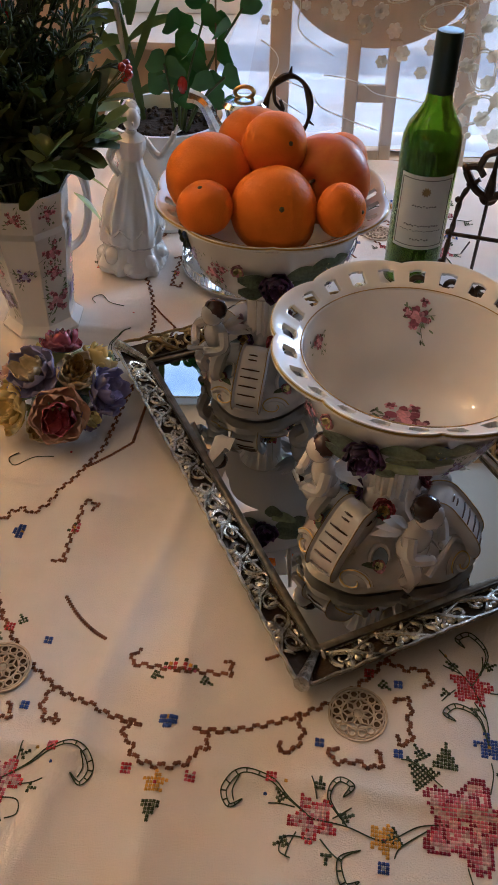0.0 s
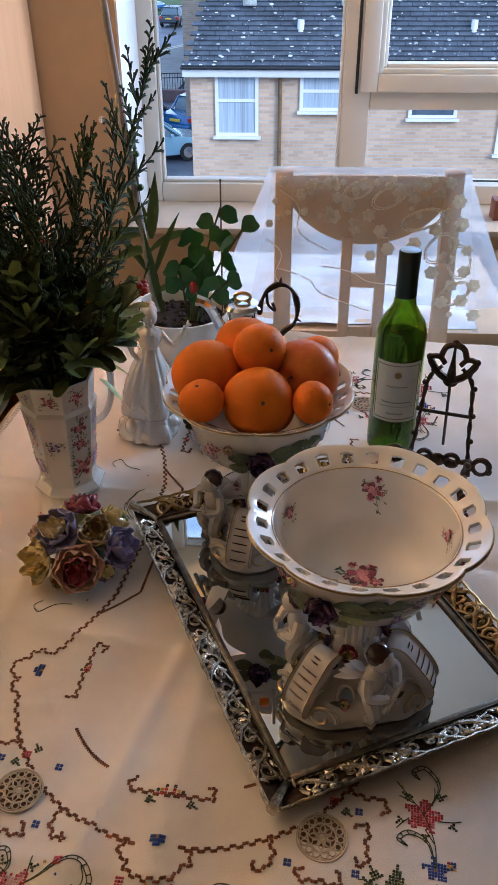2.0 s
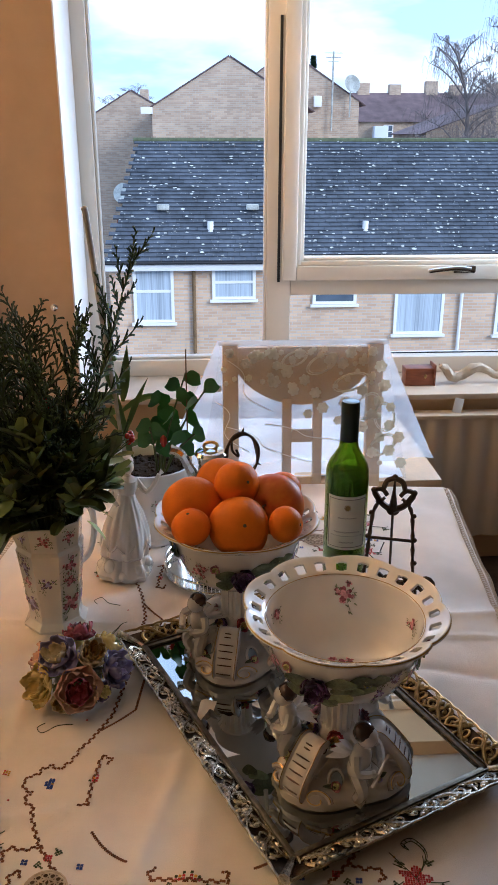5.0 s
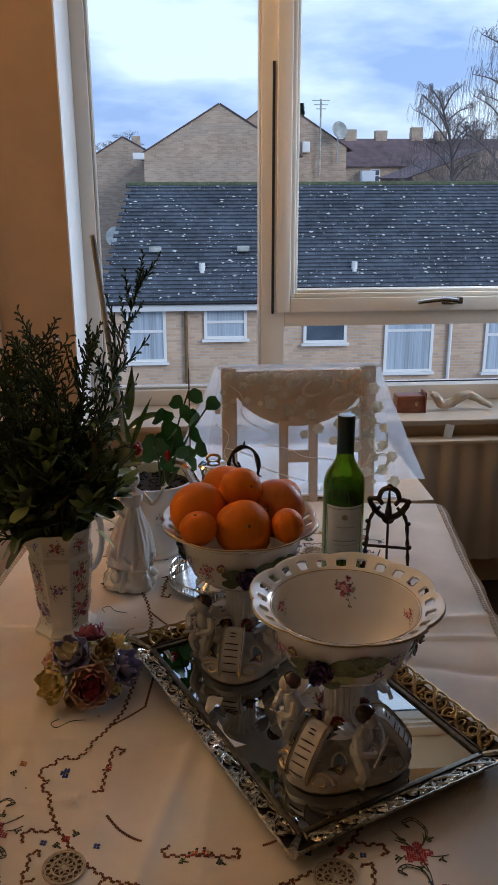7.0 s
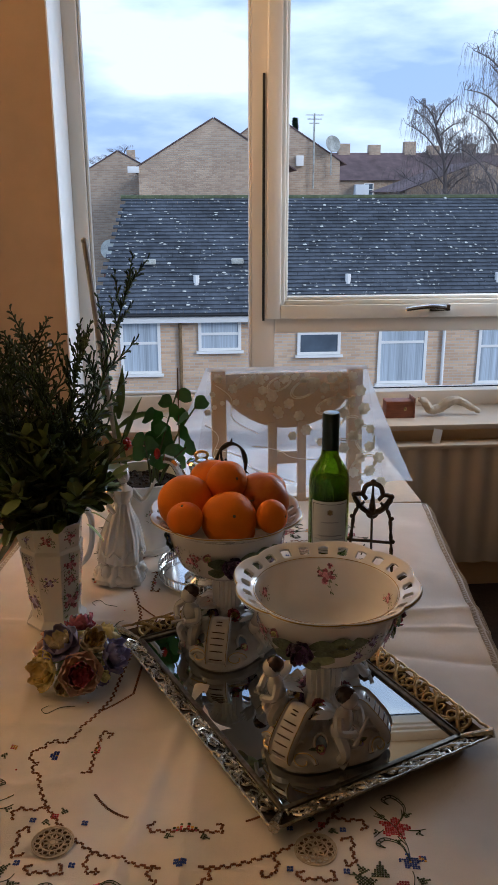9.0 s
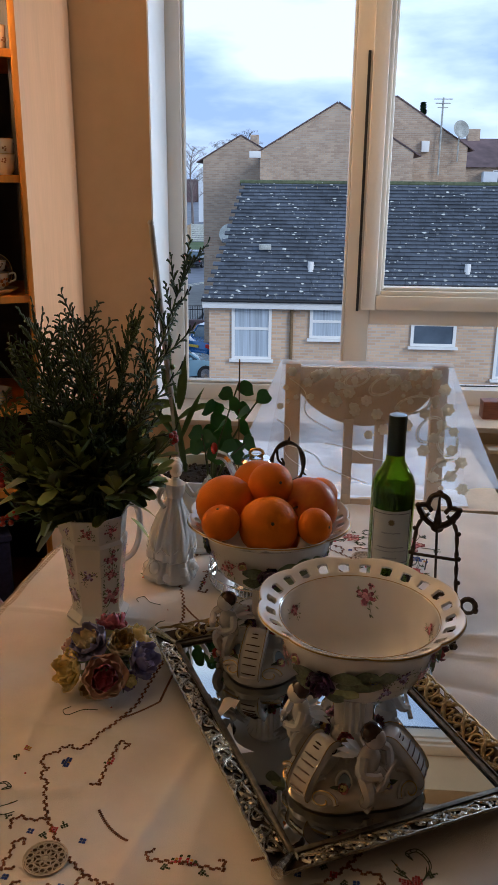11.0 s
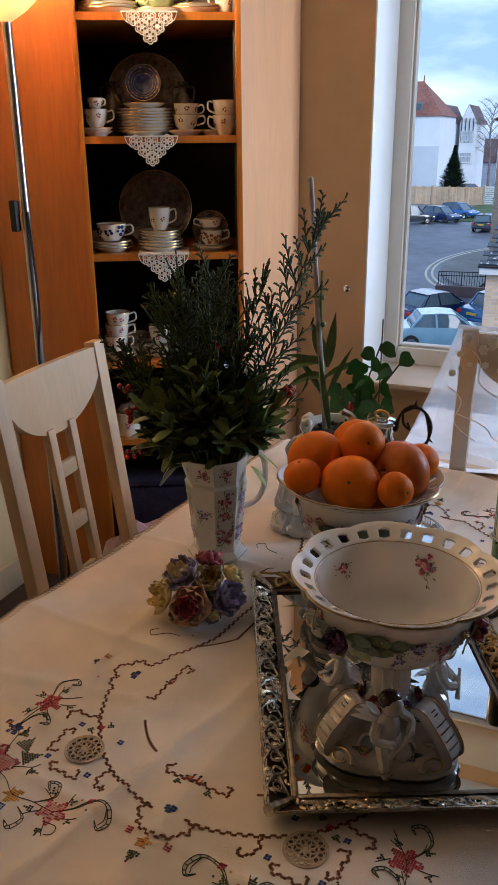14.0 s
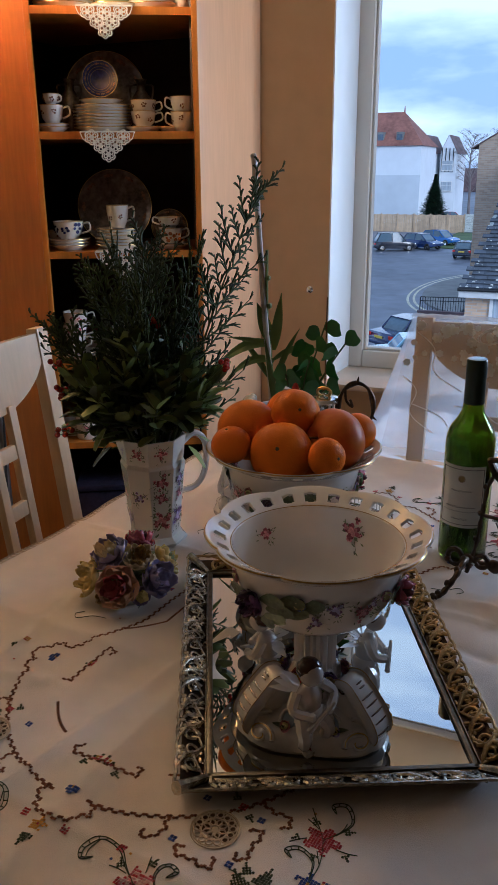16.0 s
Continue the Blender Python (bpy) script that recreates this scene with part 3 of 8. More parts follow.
for su in (-1, 1):
    for sv in (-1, 1):
        corner(su, sv)
for sv in (-1, 1):
    disc(0, sv * -0.468, 3, ("red", "yellow", "yellow", "yellow"), False)
    sprig(0, sv * -0.482, -sv * math.pi / 2, 5)

for col, pts in STITCH.items():
    bm = bm_new()
    for u, v, cell in pts:
        z = cloth_point(u, v + PV)
        h, w = cell * 0.54, cell * 0.25
        tw = RNG.uniform(-0.12, 0.12)
        for a in (radians(45) + tw, radians(-45) + tw):
            c, s = math.cos(a), math.sin(a)
            e = [bm.verts.new((z.x + c * x - s * y, z.y + s * x + c * y, z.z + k)) for x, y, k in ((-h, -w, 0.0002), (0, -w, 0.0011), (h, -w, 0.0002), (h, w, 0.0002), (0, w, 0.0011), (-h, w, 0.0002))]
            bm.faces.new((e[0], e[1], e[4], e[5]))
            bm.faces.new((e[1], e[2], e[3], e[4]))
    part("embroidery", bm, THREAD[col], cloth, col + " cross-stitch thread", smooth=False)["kind"] = "stuff"
bm = bm_new()
for v in VINES:
    tube(bm, [cloth_point(p.x, p.y + PV) + Vector((0, 0, 0.0005)) for p in v], 0.0005, 5)
part("embroidery", bm, THREAD["green"], cloth, "dark green stem stitch")["kind"] = "stuff"

# crochet medallions let into the cloth
M_CROCHET = mat("ecru_crochet", (0.60, 0.50, 0.38), 0.9, var=0.15, scale=200)
M_HOLE = mat("shadowed_table_under_lace", (0.16, 0.10, 0.06), 0.8, var=0.2)
for su in (-1, 1):
    for sv in (-1, 1):
        cu, cv = su * 0.144, sv * 0.391 + PV
        c = cloth_point(cu, cv)
        bm = bm_new()
        lathe(bm, [(0.0, c.z + 0.0006), (0.0215, c.z + 0.0006)], 32, m=Matrix.Translation((c.x, c.y, 0)))
        part("medallion_ground", bm, M_HOLE, cloth)
        bm = bm_new()
        at = lambda r, a, h=0.0: (c.x + r * math.cos(a), c.y + r * math.sin(a), c.z + 0.0016 + h)
        for r, w in ((0.0225, 0.0011), (0.0205, 0.0008), (0.0128, 0.0010), (0.0045, 0.0010)):
            tube(bm, [at(r * (1 + 0.015 * math.sin(24 * q * math.pi / 24)), q * math.pi / 24, 0.0003 * math.sin(q * 2.6)) for q in range(49)], w, 4, caps=False)
        for k in range(14):
            a0 = 2 * math.pi * k / 14
            p0 = at(0.0166, a0)
            tube(bm, [(p0[0] + 0.0032 * math.cos(q), p0[1] + 0.0032 * math.sin(q), p0[2] + 0.0006) for q in [j * math.pi / 4 for j in range(9)]], 0.0008, 4, caps=False)
        for k in range(8):
            a0 = 2 * math.pi * k / 8
            tube(bm, [at(0.0044, a0 - 0.2), at(0.0088, a0 - 0.30, 0.0006), at(0.0122, a0, 0.0008), at(0.0088, a0 + 0.30, 0.0006), at(0.0044, a0 + 0.2)], 0.0009, 4)
        lathe(bm, [(0.0, c.z + 0.0022), (0.0034, c.z + 0.0016)], 12, m=Matrix.Translation((c.x, c.y, 0)))
        med = part("crochet_medallion", bm, M_CROCHET, cloth, "round ecru crochet medallion")
# crochet edging along the hem line that lies over the table's sides
bm = bm_new()
for su in (-1, 1):
    for k in range(200):
        v = -0.74 + 1.48 * k / 199
        for r in range(5):
            u = su * (0.428 + 0.011 * r)
            p = cloth_point(u, v + 0.0037 * (r % 2)) + Vector((su * 0.0016, 0, 0.0012))
            q = (cloth_point(u + su * 0.004, v) - cloth_point(u, v)).normalized()
            tube(bm, [p + Vector((0, 0.0034 * math.cos(a), 0)) + q * 0.0048 * math.sin(a) for a in [i * math.pi / 3 for i in range(7)]], 0.0006, 3, caps=False)
part("crochet_edging", bm, M_CROCHET, cloth, "ecru crochet edging")["kind"] = "stuff"

# ---- mirror tray border ----
RB = random.Random(21)
M_RIM = mat("aged_rim_metal", (0.20, 0.17, 0.13), 0.3, 1.0, var=0.4, scale=90, bump=0.2, bump_scale=400)
# one metal in two colours: far sides brassy, near sides silver, as lit
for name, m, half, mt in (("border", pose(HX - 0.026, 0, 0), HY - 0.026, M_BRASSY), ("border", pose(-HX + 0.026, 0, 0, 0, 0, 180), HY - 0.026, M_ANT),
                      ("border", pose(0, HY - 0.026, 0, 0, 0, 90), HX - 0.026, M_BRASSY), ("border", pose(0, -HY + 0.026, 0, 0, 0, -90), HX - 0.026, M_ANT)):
    bm = bm_new()
    W, Z0, Z1 = 0.030, 0.007, 0.021
    P = lambda a, b, h=0.0: m @ Vector((0.004 + W * a, b, Z0 + (Z1 - Z0) * a + h))
    n = max(3, round(2 * half / 0.042))
    L = 2 * half / n
    for i in range(n):
        b0 = -half + L * (i + 0.5)
        s = 1 if i % 2 else -1
        # an S-scroll, a counter scroll, a leaf and a rosette
        def spiral(ca, cb, r, turns, start, d):
            return [P(ca + r / W * (1 - 0.8 * k / 14) * math.cos(start + d * turns * 2 * math.pi * k / 14), cb + r * (1 - 0.8 * k / 14) * math.sin(start + d * turns * 2 * math.pi * k / 14), 0.001 * math.sin(k)) for k in range(15)]
        tube(bm, spiral(0.52, b0 - L * 0.24, 0.0105, 1.3, 0.4 * s, s), [0.0026 - 0.0001 * k for k in range(15)], 6)
        tube(bm, spiral(0.50, b0 + L * 0.26, 0.0095, 1.3, 2.6 * s, -s), [0.0026 - 0.0001 * k for k in range(15)], 6)
        tube(bm, [P(0.1, b0 - L * 0.5), P(0.4, b0 - L * 0.1, 0.002), P(0.75, b0 + L * 0.1, 0.002), P(0.95, b0 + L * 0.45)], [0.0016, 0.003, 0.003, 0.0012], 6)
        tube(bm, [P(0.15, b0 + L * 0.5), P(0.45, b0 + L * 0.05, 0.001), P(0.95, b0 - L * 0.3)], [0.0014, 0.0026, 0.001], 6)
        for k in range(3):
            c = P(0.86 - 0.1 * (k == 1), b0 + L * (-0.18 + 0.18 * k), 0.0015)
            blob(bm, c, (0.0042, 0.0034, 0.0022), u=7, v=5)
        blob(bm, P(0.5, b0, 0.001), (0.004, 0.004, 0.003), u=7, v=5)
        for k in range(8):
            a, b = RB.uniform(0.12, 0.9), b0 + L * RB.uniform(-0.5, 0.5)
            blob(bm, P(a, b, RB.uniform(-0.001, 0.0012)), (0.0058, 0.0022, 0.0018), pose(0, 0, 0, RB.uniform(-20, 20), RB.uniform(-25, 25), RB.uniform(0, 180)), 7, 4)
    # scalloped outer edge and inner foot
    tube(bm, [P(0.97 + 0.05 * abs(math.sin(k * math.pi * n / 60 * 2)), -half - 0.030 + (2 * half + 0.060) * k / 60) for k in range(61)], 0.0019, 6)
    tube(bm, [P(0.04, -half + 2 * half * k / 8) for k in range(9)], 0.0022, 6)
    part(name, bm, mt, tray, "pierced scrolling metal border")
    bm = bm_new()
    # dark sheet added behind the pierced scrolls, as shade in their gaps
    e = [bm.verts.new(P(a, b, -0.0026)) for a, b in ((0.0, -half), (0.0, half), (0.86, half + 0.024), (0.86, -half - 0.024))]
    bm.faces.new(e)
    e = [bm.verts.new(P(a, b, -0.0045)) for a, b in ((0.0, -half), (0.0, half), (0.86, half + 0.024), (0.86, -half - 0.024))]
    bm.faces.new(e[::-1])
    part("ground", bm, M_BRONZE, tray, "dark sheet added behind the pierced scrolls")
    bm = bm_new()
    box(bm, -0.0022, 0.004, -half - 0.004, half + 0.004, 0.0065, 0.0105, bevel=0.0015, m=m)
    box(bm, 0.0045, 0.006, -half - 0.005, half + 0.005, 0.004, 0.0125, bevel=0.0006, m=m)
    part("rim", bm, M_RIM, tray, "narrow aged metal inner rim")
for sx in (-1, 1):
    for sy in (-1, 1):
        bm = bm_new()
        blob(bm, (sx * (HX - 0.026), sy * (HY - 0.026), 0.002), (0.014, 0.014, 0.004))
        tube(bm, [(sx * (HX - 0.022), sy * (HY - 0.022), 0.009), (sx * (HX + 0.006), sy * (HY + 0.006), 0.023)], [0.004, 0.007], 8)
        part("corner_mount", bm, M_ANT, tray)

# ---- porcelain compotes ----
M_LILAC = mat("lilac_glaze", (0.50, 0.46, 0.72), 0.25, var=0.3, scale=120, coat=0.5, island=0.3)
M_ROSEG = mat("rose_glaze", (0.50, 0.10, 0.13), 0.25, var=0.3, scale=120, coat=0.5, island=0.3)
M_YELLG = mat("yellow_glaze", (0.84, 0.74, 0.38), 0.25, var=0.25, scale=120, coat=0.5, island=0.25)
M_CREAMG = mat("blush_glaze", (0.86, 0.70, 0.58), 0.25, var=0.2, scale=90, coat=0.5, island=0.2)
M_GREENG = mat("green_glaze", (0.38, 0.44, 0.22), 0.25, var=0.3, scale=120, coat=0.5, island=0.3)
M_BLUEG = mat("blue_glaze", (0.20, 0.27, 0.50), 0.25, var=0.3, scale=120, coat=0.5, island=0.3)
M_HAIR = mat("brown_glaze", (0.07, 0.03, 0.02), 0.2, var=0.3, scale=80, coat=0.5)


M_PLUM = mat("plum_enamel", (0.13, 0.055, 0.15), 0.3, var=0.35, scale=400, island=0.4)
M_WINEG = mat("wine_red_enamel", (0.28, 0.07, 0.10), 0.3, var=0.35, scale=400, island=0.4)
M_PINKG = mat("pale_pink_enamel", (0.66, 0.30, 0.34), 0.3, var=0.35, scale=400, island=0.3)
M_SAGE = mat("sage_enamel", (0.16, 0.20, 0.11), 0.3, var=0.35, scale=400, island=0.4)
M_OCHRE = mat("ochre_enamel", (0.42, 0.26, 0.07), 0.3, var=0.3, scale=400, island=0.3)


def painted_spray(parent, m, size, seed=0, pink=True, blooms=4, half=1.0):
    """A painted posy on glaze: thin petals, stems and leaves that lie on the surface, no further than half from the middle."""
    rg = random.Random(seed)
    sets = {"petal": bm_new(), "leaf": bm_new(), "bud": bm_new()}

    def dab(bm, x, y, a, b, rot, h):
        x, a = max(-half, min(half, x)), min(a, half * 0.8)
        ring = [bm.verts.new(m @ Vector((x + a * math.cos(t) * math.cos(rot) - b * math.sin(t) * math.sin(rot), y + a * math.cos(t) * math.sin(rot) + b * math.sin(t) * math.cos(rot), h))) for t in [2 * math.pi * i / 7 for i in range(7)]]
        bm.faces.new(ring)
    turn = rg.uniform(0, 6.28)
    for k in range(blooms):
        a0 = turn + 2 * math.pi * k / max(1, blooms - 1)
        d = 0.0 if k == 0 else rg.uniform(0.26, 0.48) * size
        cx, cy = d * math.cos(a0), d * math.sin(a0)
        s = size * (0.20 if k == 0 else rg.uniform(0.06, 0.11))
        for ring, n in ((1.0, 7), (0.45, 4)):
            for j in range(n):
                a = 2 * math.pi * j / n + rg.random()
                dab(sets["petal" if (k + (ring < 1)) % 2 == 0 else "bud"], cx + s * ring * math.cos(a), cy + s * ring * math.sin(a), s * 0.62, s * 0.44, a, 0.0006 + 0.00004 * j + (0.0004 if ring < 1 else 0))
    for k in range(9 + 3 * blooms):
        a = turn + rg.choice((0, 2.2, 3.6)) + rg.uniform(-0.5, 0.5)
        r = rg.uniform(0.22, 0.85) * size
        dab(sets["leaf"], r * math.cos(a), r * math.sin(a), 0.085 * size, 0.028 * size, a + rg.uniform(-0.9, 0.9), 0.0004 + 0.00002 * k)
    for a in (turn, turn + 2.2, turn + 3.6):
        dab(sets["leaf"], 0.45 * size * math.cos(a), 0.45 * size * math.sin(a), 0.40 * size, 0.010 * size, a, 0.00035)
    cols = {"petal": M_WINEG if pink else M_PLUM, "leaf": M_SAGE, "bud": M_PINKG if pink else M_LILAC}
    for k, b in sets.items():
        part("painted_" + k, b, cols[k], parent, smooth=False)


def onto(cx, cy, cz, nx, ny, nz):
    """A pose whose z axis is a surface's normal."""
    return Matrix.Translation((cx, cy, cz)) @ Vector((nx, ny, nz)).normalized().to_track_quat("Z", "Y").to_matrix().to_4x4()


def cherub_mesh(bm):
    """A small winged figure, plain, that leans and holds an instrument; height about 0.075."""
    hair = []
    blob(bm, (0, 0, 0.036), (0.0105, 0.009, 0.014))
    blob(bm, (0, 0, 0.024), (0.0115, 0.010, 0.010))
    blob(bm, (0.001, -0.002, 0.060), 0.0088, u=12, v=9)
    n0 = len(bm.faces)
    blob(bm, (0.001, 0.0012, 0.0632), (0.0094, 0.0088, 0.0078), u=10, v=8)
    bm.faces.ensure_lookup_table()
    hair = [f.index for f in bm.faces][n0:]
    for s in (-1, 1):
        tube(bm, curve_pts([(s * 0.010, 0, 0.046), (s * 0.017, -0.006, 0.038), (s * 0.008, -0.014, 0.034)], 4), [0.0042] * 4 + [0.0036] * 4 + [0.0032], 7)
        blob(bm, (s * 0.007, -0.015, 0.034), 0.0035, u=7, v=5)
        tube(bm, curve_pts([(s * 0.006, -0.001, 0.022), (s * 0.010, -0.010, 0.012), (s * 0.008, -0.006, -0.004), (s * 0.008, -0.012, -0.007)], 4), [0.0062] * 4 + [0.0052] * 4 + [0.0036] * 4 + [0.003], 7)
        for k in range(4):
            leaf(bm, (s * 0.004, 0.006, 0.040 + 0.002 * k), (s * (0.9 - 0.1 * k), 0.8, 0.15 + 0.25 * k), 0.022 - 0.002 * k, 0.008, droop=0.1, fold=0.1, seg=3)
    tube(bm, [(-0.012, -0.018, 0.026), (0.010, -0.018, 0.042)], [0.0022, 0.0012], 6)
    return hair


def cherub(parent, m):
    bm = bm_new()
    hair = cherub_mesh(bm)
    bmesh.ops.transform(bm, matrix=m, verts=bm.verts)
    for f in bm.faces:
        f.material_index = 0
    bm.faces.ensure_lookup_table()
    for i in hair:
        bm.faces[i].material_index = 1
    ob = part("cherub", bm, M_BISQ, parent, "small winged porcelain figure")
    ob.data.materials.append(M_HAIR)


LOBES, HOLES = 8, 24
M_RECESS = mat("pale_blue_glaze", (0.30, 0.38, 0.46), 0.2, var=0.25, scale=60, coat=0.5)


def bloom(name, parent, c, r, axis, outer, inner, layers=3, seed=0, petals=6):
    """A modelled ceramic flower: rings of thin cupped petals with ruffled rims, the inner rings in a second colour."""
    rg = random.Random(seed)
    bm = bm_new()
    base = Matrix.Translation(c) @ Vector(axis).normalized().to_track_quat("Z", "Y").to_matrix().to_4x4()
    marks = []
    for ly in range(layers):
        n = petals - (1 if ly else 0)
        rad = r * (1 - 0.72 * ly / layers)
        for k in range(n):
            a = 2 * math.pi * (k + 0.5 * ly + rg.uniform(-0.12, 0.12)) / n
            ph, tilt, grow = rg.uniform(0, 6.28), rg.uniform(0.65, 1.25), rg.uniform(0.86, 1.10)
            rows = []
            for i in range(7):
                t = i / 6
                rr = rad * grow * (0.10 + 0.90 * math.sin(t * 1.5) ** 0.85)
                zz = rad * (0.72 * t ** 2.0 * tilt + 0.28 * ly * t) + r * 0.07 * ly
                if ly == 0:
                    zz -= rad * 0.26 * max(0, t - 0.6) / 0.4
                row = []
                for q in range(7):
                    s = q / 3 - 1
                    hw = rad * (0.60 if ly == 0 else 0.54) * math.sin(0.30 + t * 2.35) ** 0.9
                    pull = 1 - 0.26 * s * s * t
                    ruf = 0.085 * rad * t ** 3 * math.sin(4.5 * s + ph)
                    row.append(bm.verts.new(base @ Vector((rr * pull * math.cos(a) - s * hw * math.sin(a), rr * pull * math.sin(a) + s * hw * math.cos(a), zz + 0.20 * hw * s * s + ruf))))
                rows.append(row)
            for x, y in zip(rows, rows[1:]):
                for q in range(6):
                    bm.faces.new((x[q], x[q + 1], y[q + 1], y[q]))
                    marks.append(1 if ly >= (layers + 1) // 2 else 0)
    n0 = len(bm.faces)
    for k in range(7):
        b = 2.4 * k
        blob(bm, base @ Vector((r * 0.05 * math.sqrt(k) * math.cos(b), r * 0.05 * math.sqrt(k) * math.sin(b), r * 0.26)), r * 0.07, u=6, v=4)
    bm.faces.ensure_lookup_table()
    for i, f in enumerate(bm.faces):
        f.material_index = marks[i] if i < n0 else 1
    ob = part(name, bm, outer, parent, auto=70)
    ob.data.materials.append(inner)
    sol = ob.modifiers.new("thickness", "SOLIDIFY")
    sol.thickness = 0.0007
    return ob


def rim_wave(r, z, a):
    k = max(0.0, (r - 0.094) / 0.0195)
    return r + k * (0.0062 * abs(math.sin(a * LOBES / 2)) ** 0.7 - 0.0062), z + k * 0.0015 * abs(math.sin(a * LOBES / 2))


def compote(m, label, va, sa):
    """A pierced bowl on a three-sided rococo base; va turns the base's brackets, sa the painted sprays."""
    c = thing("compote", label, "compote", m, "pair of compotes on the mirror tray")
    # bowl
    bm = bm_new()
    lathe(bm, [(r, z + 0.012) for r, z in ((0.0, 0.1215), (0.03, 0.1225), (0.052, 0.1275), (0.067, 0.139), (0.0765, 0.157), (0.0825, 0.178), (0.0868, 0.2005), (0.0888, 0.2005), (0.0855, 0.178), (0.0800, 0.157), (0.071, 0.137), (0.056, 0.1245), (0.035, 0.117), (0.018, 0.115))], 72)
    bowl = part("bowl", bm, M_PORC, c, "white glazed bowl with painted flower sprays")
    # pierced rim
    bm = bm_new()
    S = HOLES * 8
    bands = [0.0868, 0.0925, 0.0934, 0.1038, 0.1047, 0.1092, 0.1135]
    zz = lambda r: 0.2125 + 0.0135 * max(0.0, (r - 0.0868) / 0.0267) ** 0.85
    rings = []
    for r in bands:
        ring = []
        for i in range(S):
            a = 2 * math.pi * i / S
            rr, z = rim_wave(r, zz(r), a)
            ring.append(bm.verts.new((rr * math.cos(a), rr * math.sin(a), z)))
        rings.append(ring)
    for b in range(len(bands) - 1):
        for i in range(S):
            k = i % 8
            if (b == 2 and 2 <= k <= 5) or (b in (1, 3) and 3 <= k <= 4):
                continue
            j = (i + 1) % S
            bm.faces.new((rings[b][i], rings[b][j], rings[b + 1][j], rings[b + 1][i]))
    rim = part("rim", bm, M_PORC, c, "pierced scalloped rim")
    sol = rim.modifiers.new("thickness", "SOLIDIFY")
    sol.thickness, sol.offset = 0.0040, -1
    bv = rim.modifiers.new("soft", "BEVEL")
    bv.width, bv.segments, bv.angle_limit = 0.0009, 2, radians(50)
    # gilt edges
    for r, h in ((0.1139, 0.0), (0.0882, 0.0012)):
        bm = bm_new()
        pts = []
        for i in range(193):
            a = 2 * math.pi * i / 192
            rr, z = rim_wave(r, zz(min(r, 0.1135)), a)
            pts.append((rr * math.cos(a), rr * math.sin(a), z - 0.0018 + h * 1.5))
        tube(bm, pts, 0.0011 if h == 0 else 0.0005, 5, caps=False)
        part("gilt_line", bm, M_GOLD if h == 0 else M_OCHRE, c)
    # painted flowers inside: five sprays on the wall, one large posy at the bottom
    for k in range(5):
        a = radians(sa + 72 * k)
        painted_spray(bowl, onto(0.0815 * math.cos(a), 0.0815 * math.sin(a), 0.191, -math.cos(a), -math.sin(a), 0.3), 0.030 if k == 1 else 0.022, 10 + k, k != 3, 5 if k == 1 else 2)
    painted_spray(bowl, onto(0.002, 0.012, 0.1342, 0, 0, 1), 0.050, 5, True, 6)
    # three bunches of modelled flowers on the outside, with painted sprays between
    for k in range(3):
        a = radians(va + 18 + 120 * k)
        spot = lambda da, r, z: Vector((r * math.cos(a + da), r * math.sin(a + da), z + 0.012))
        out = lambda da, dz: (math.cos(a + da), math.sin(a + da), dz)
        bloom("applied_flower", bowl, spot(0, 0.0815, 0.163), 0.0165, out(0, -0.25), (M_PLUM, M_ROSEG, M_WINEG)[k], (M_PLUM, M_WINEG, M_ROSEG)[k], 4, 5 + k)
        bloom("applied_flower", bowl, spot(0.62, 0.0835, 0.176), 0.0075, out(0.62, -0.2), M_BLUEG, M_YELLG, 2, 15 + k, 5)
        bloom("applied_flower", bowl, spot(-0.42, 0.0835, 0.173), 0.007, out(-0.42, -0.2), M_PINKG, M_YELLG, 2, 25 + k, 5)
        for da, z, dr, ln in ((0.16, 0.168, 1, 0.034), (0.22, 0.158, 1, 0.036), (0.16, 0.147, 1, 0.030), (0.42, 0.172, 1, 0.030), (0.44, 0.160, 1, 0.030), (0.70, 0.170, 1, 0.022), (-0.14, 0.168, -1, 0.028), (-0.16, 0.152, -1, 0.026), (0.05, 0.138, 1, 0.022)):
            bm = bm_new()
            d = Vector((-math.sin(a + da) * dr, math.cos(a + da) * dr, 0.12 * dr))
            leaf(bm, spot(da - dr * 0.05, 0.0772 + 0.32 * (z - 0.145), z), d + Vector(out(da, 0)) * 0.12, ln, 0.019, -0.1, 0.3, 7, blunt=0.4, side=(math.cos(a + da) * 0.25, math.sin(a + da) * 0.25, 1))
            part("applied_leaf", bm, M_GREENG if (k + int(z * 1000)) % 2 else M_SAGE, bowl)
        for q, (db, zb, sz) in enumerate(((1.02, 0.183, 0.022), (1.35, 0.175, 0.024), (0.80, 0.168, 0.018), (-0.62, 0.182, 0.016))):
            b = a + db
            rb = 0.0845 + 0.18 * (zb - 0.177)
            painted_spray(bowl, onto(rb * math.cos(b), rb * math.sin(b), zb, math.cos(b), math.sin(b), -0.22), sz, 40 + k * 5 + q, (k + q) % 2 == 1, 4)
    # fluted stem with a collar
    bm = bm_new()
    lathe(bm, [(0.027, 0.129), (0.0285, 0.125), (0.0245, 0.121), (0.0215, 0.116), (0.0205, 0.074), (0.027, 0.064)], 72, wave=lambda r, z, a: (r * (1 + 0.07 * math.cos(18 * a)) if 0.071 < z < 0.122 else r, z), caps=True)
    part("stem", bm, M_PORC, c, "fluted stem")
    # base: a three-lobed foot that rises to a waisted core
    v0 = radians(va)
    bm = bm_new()
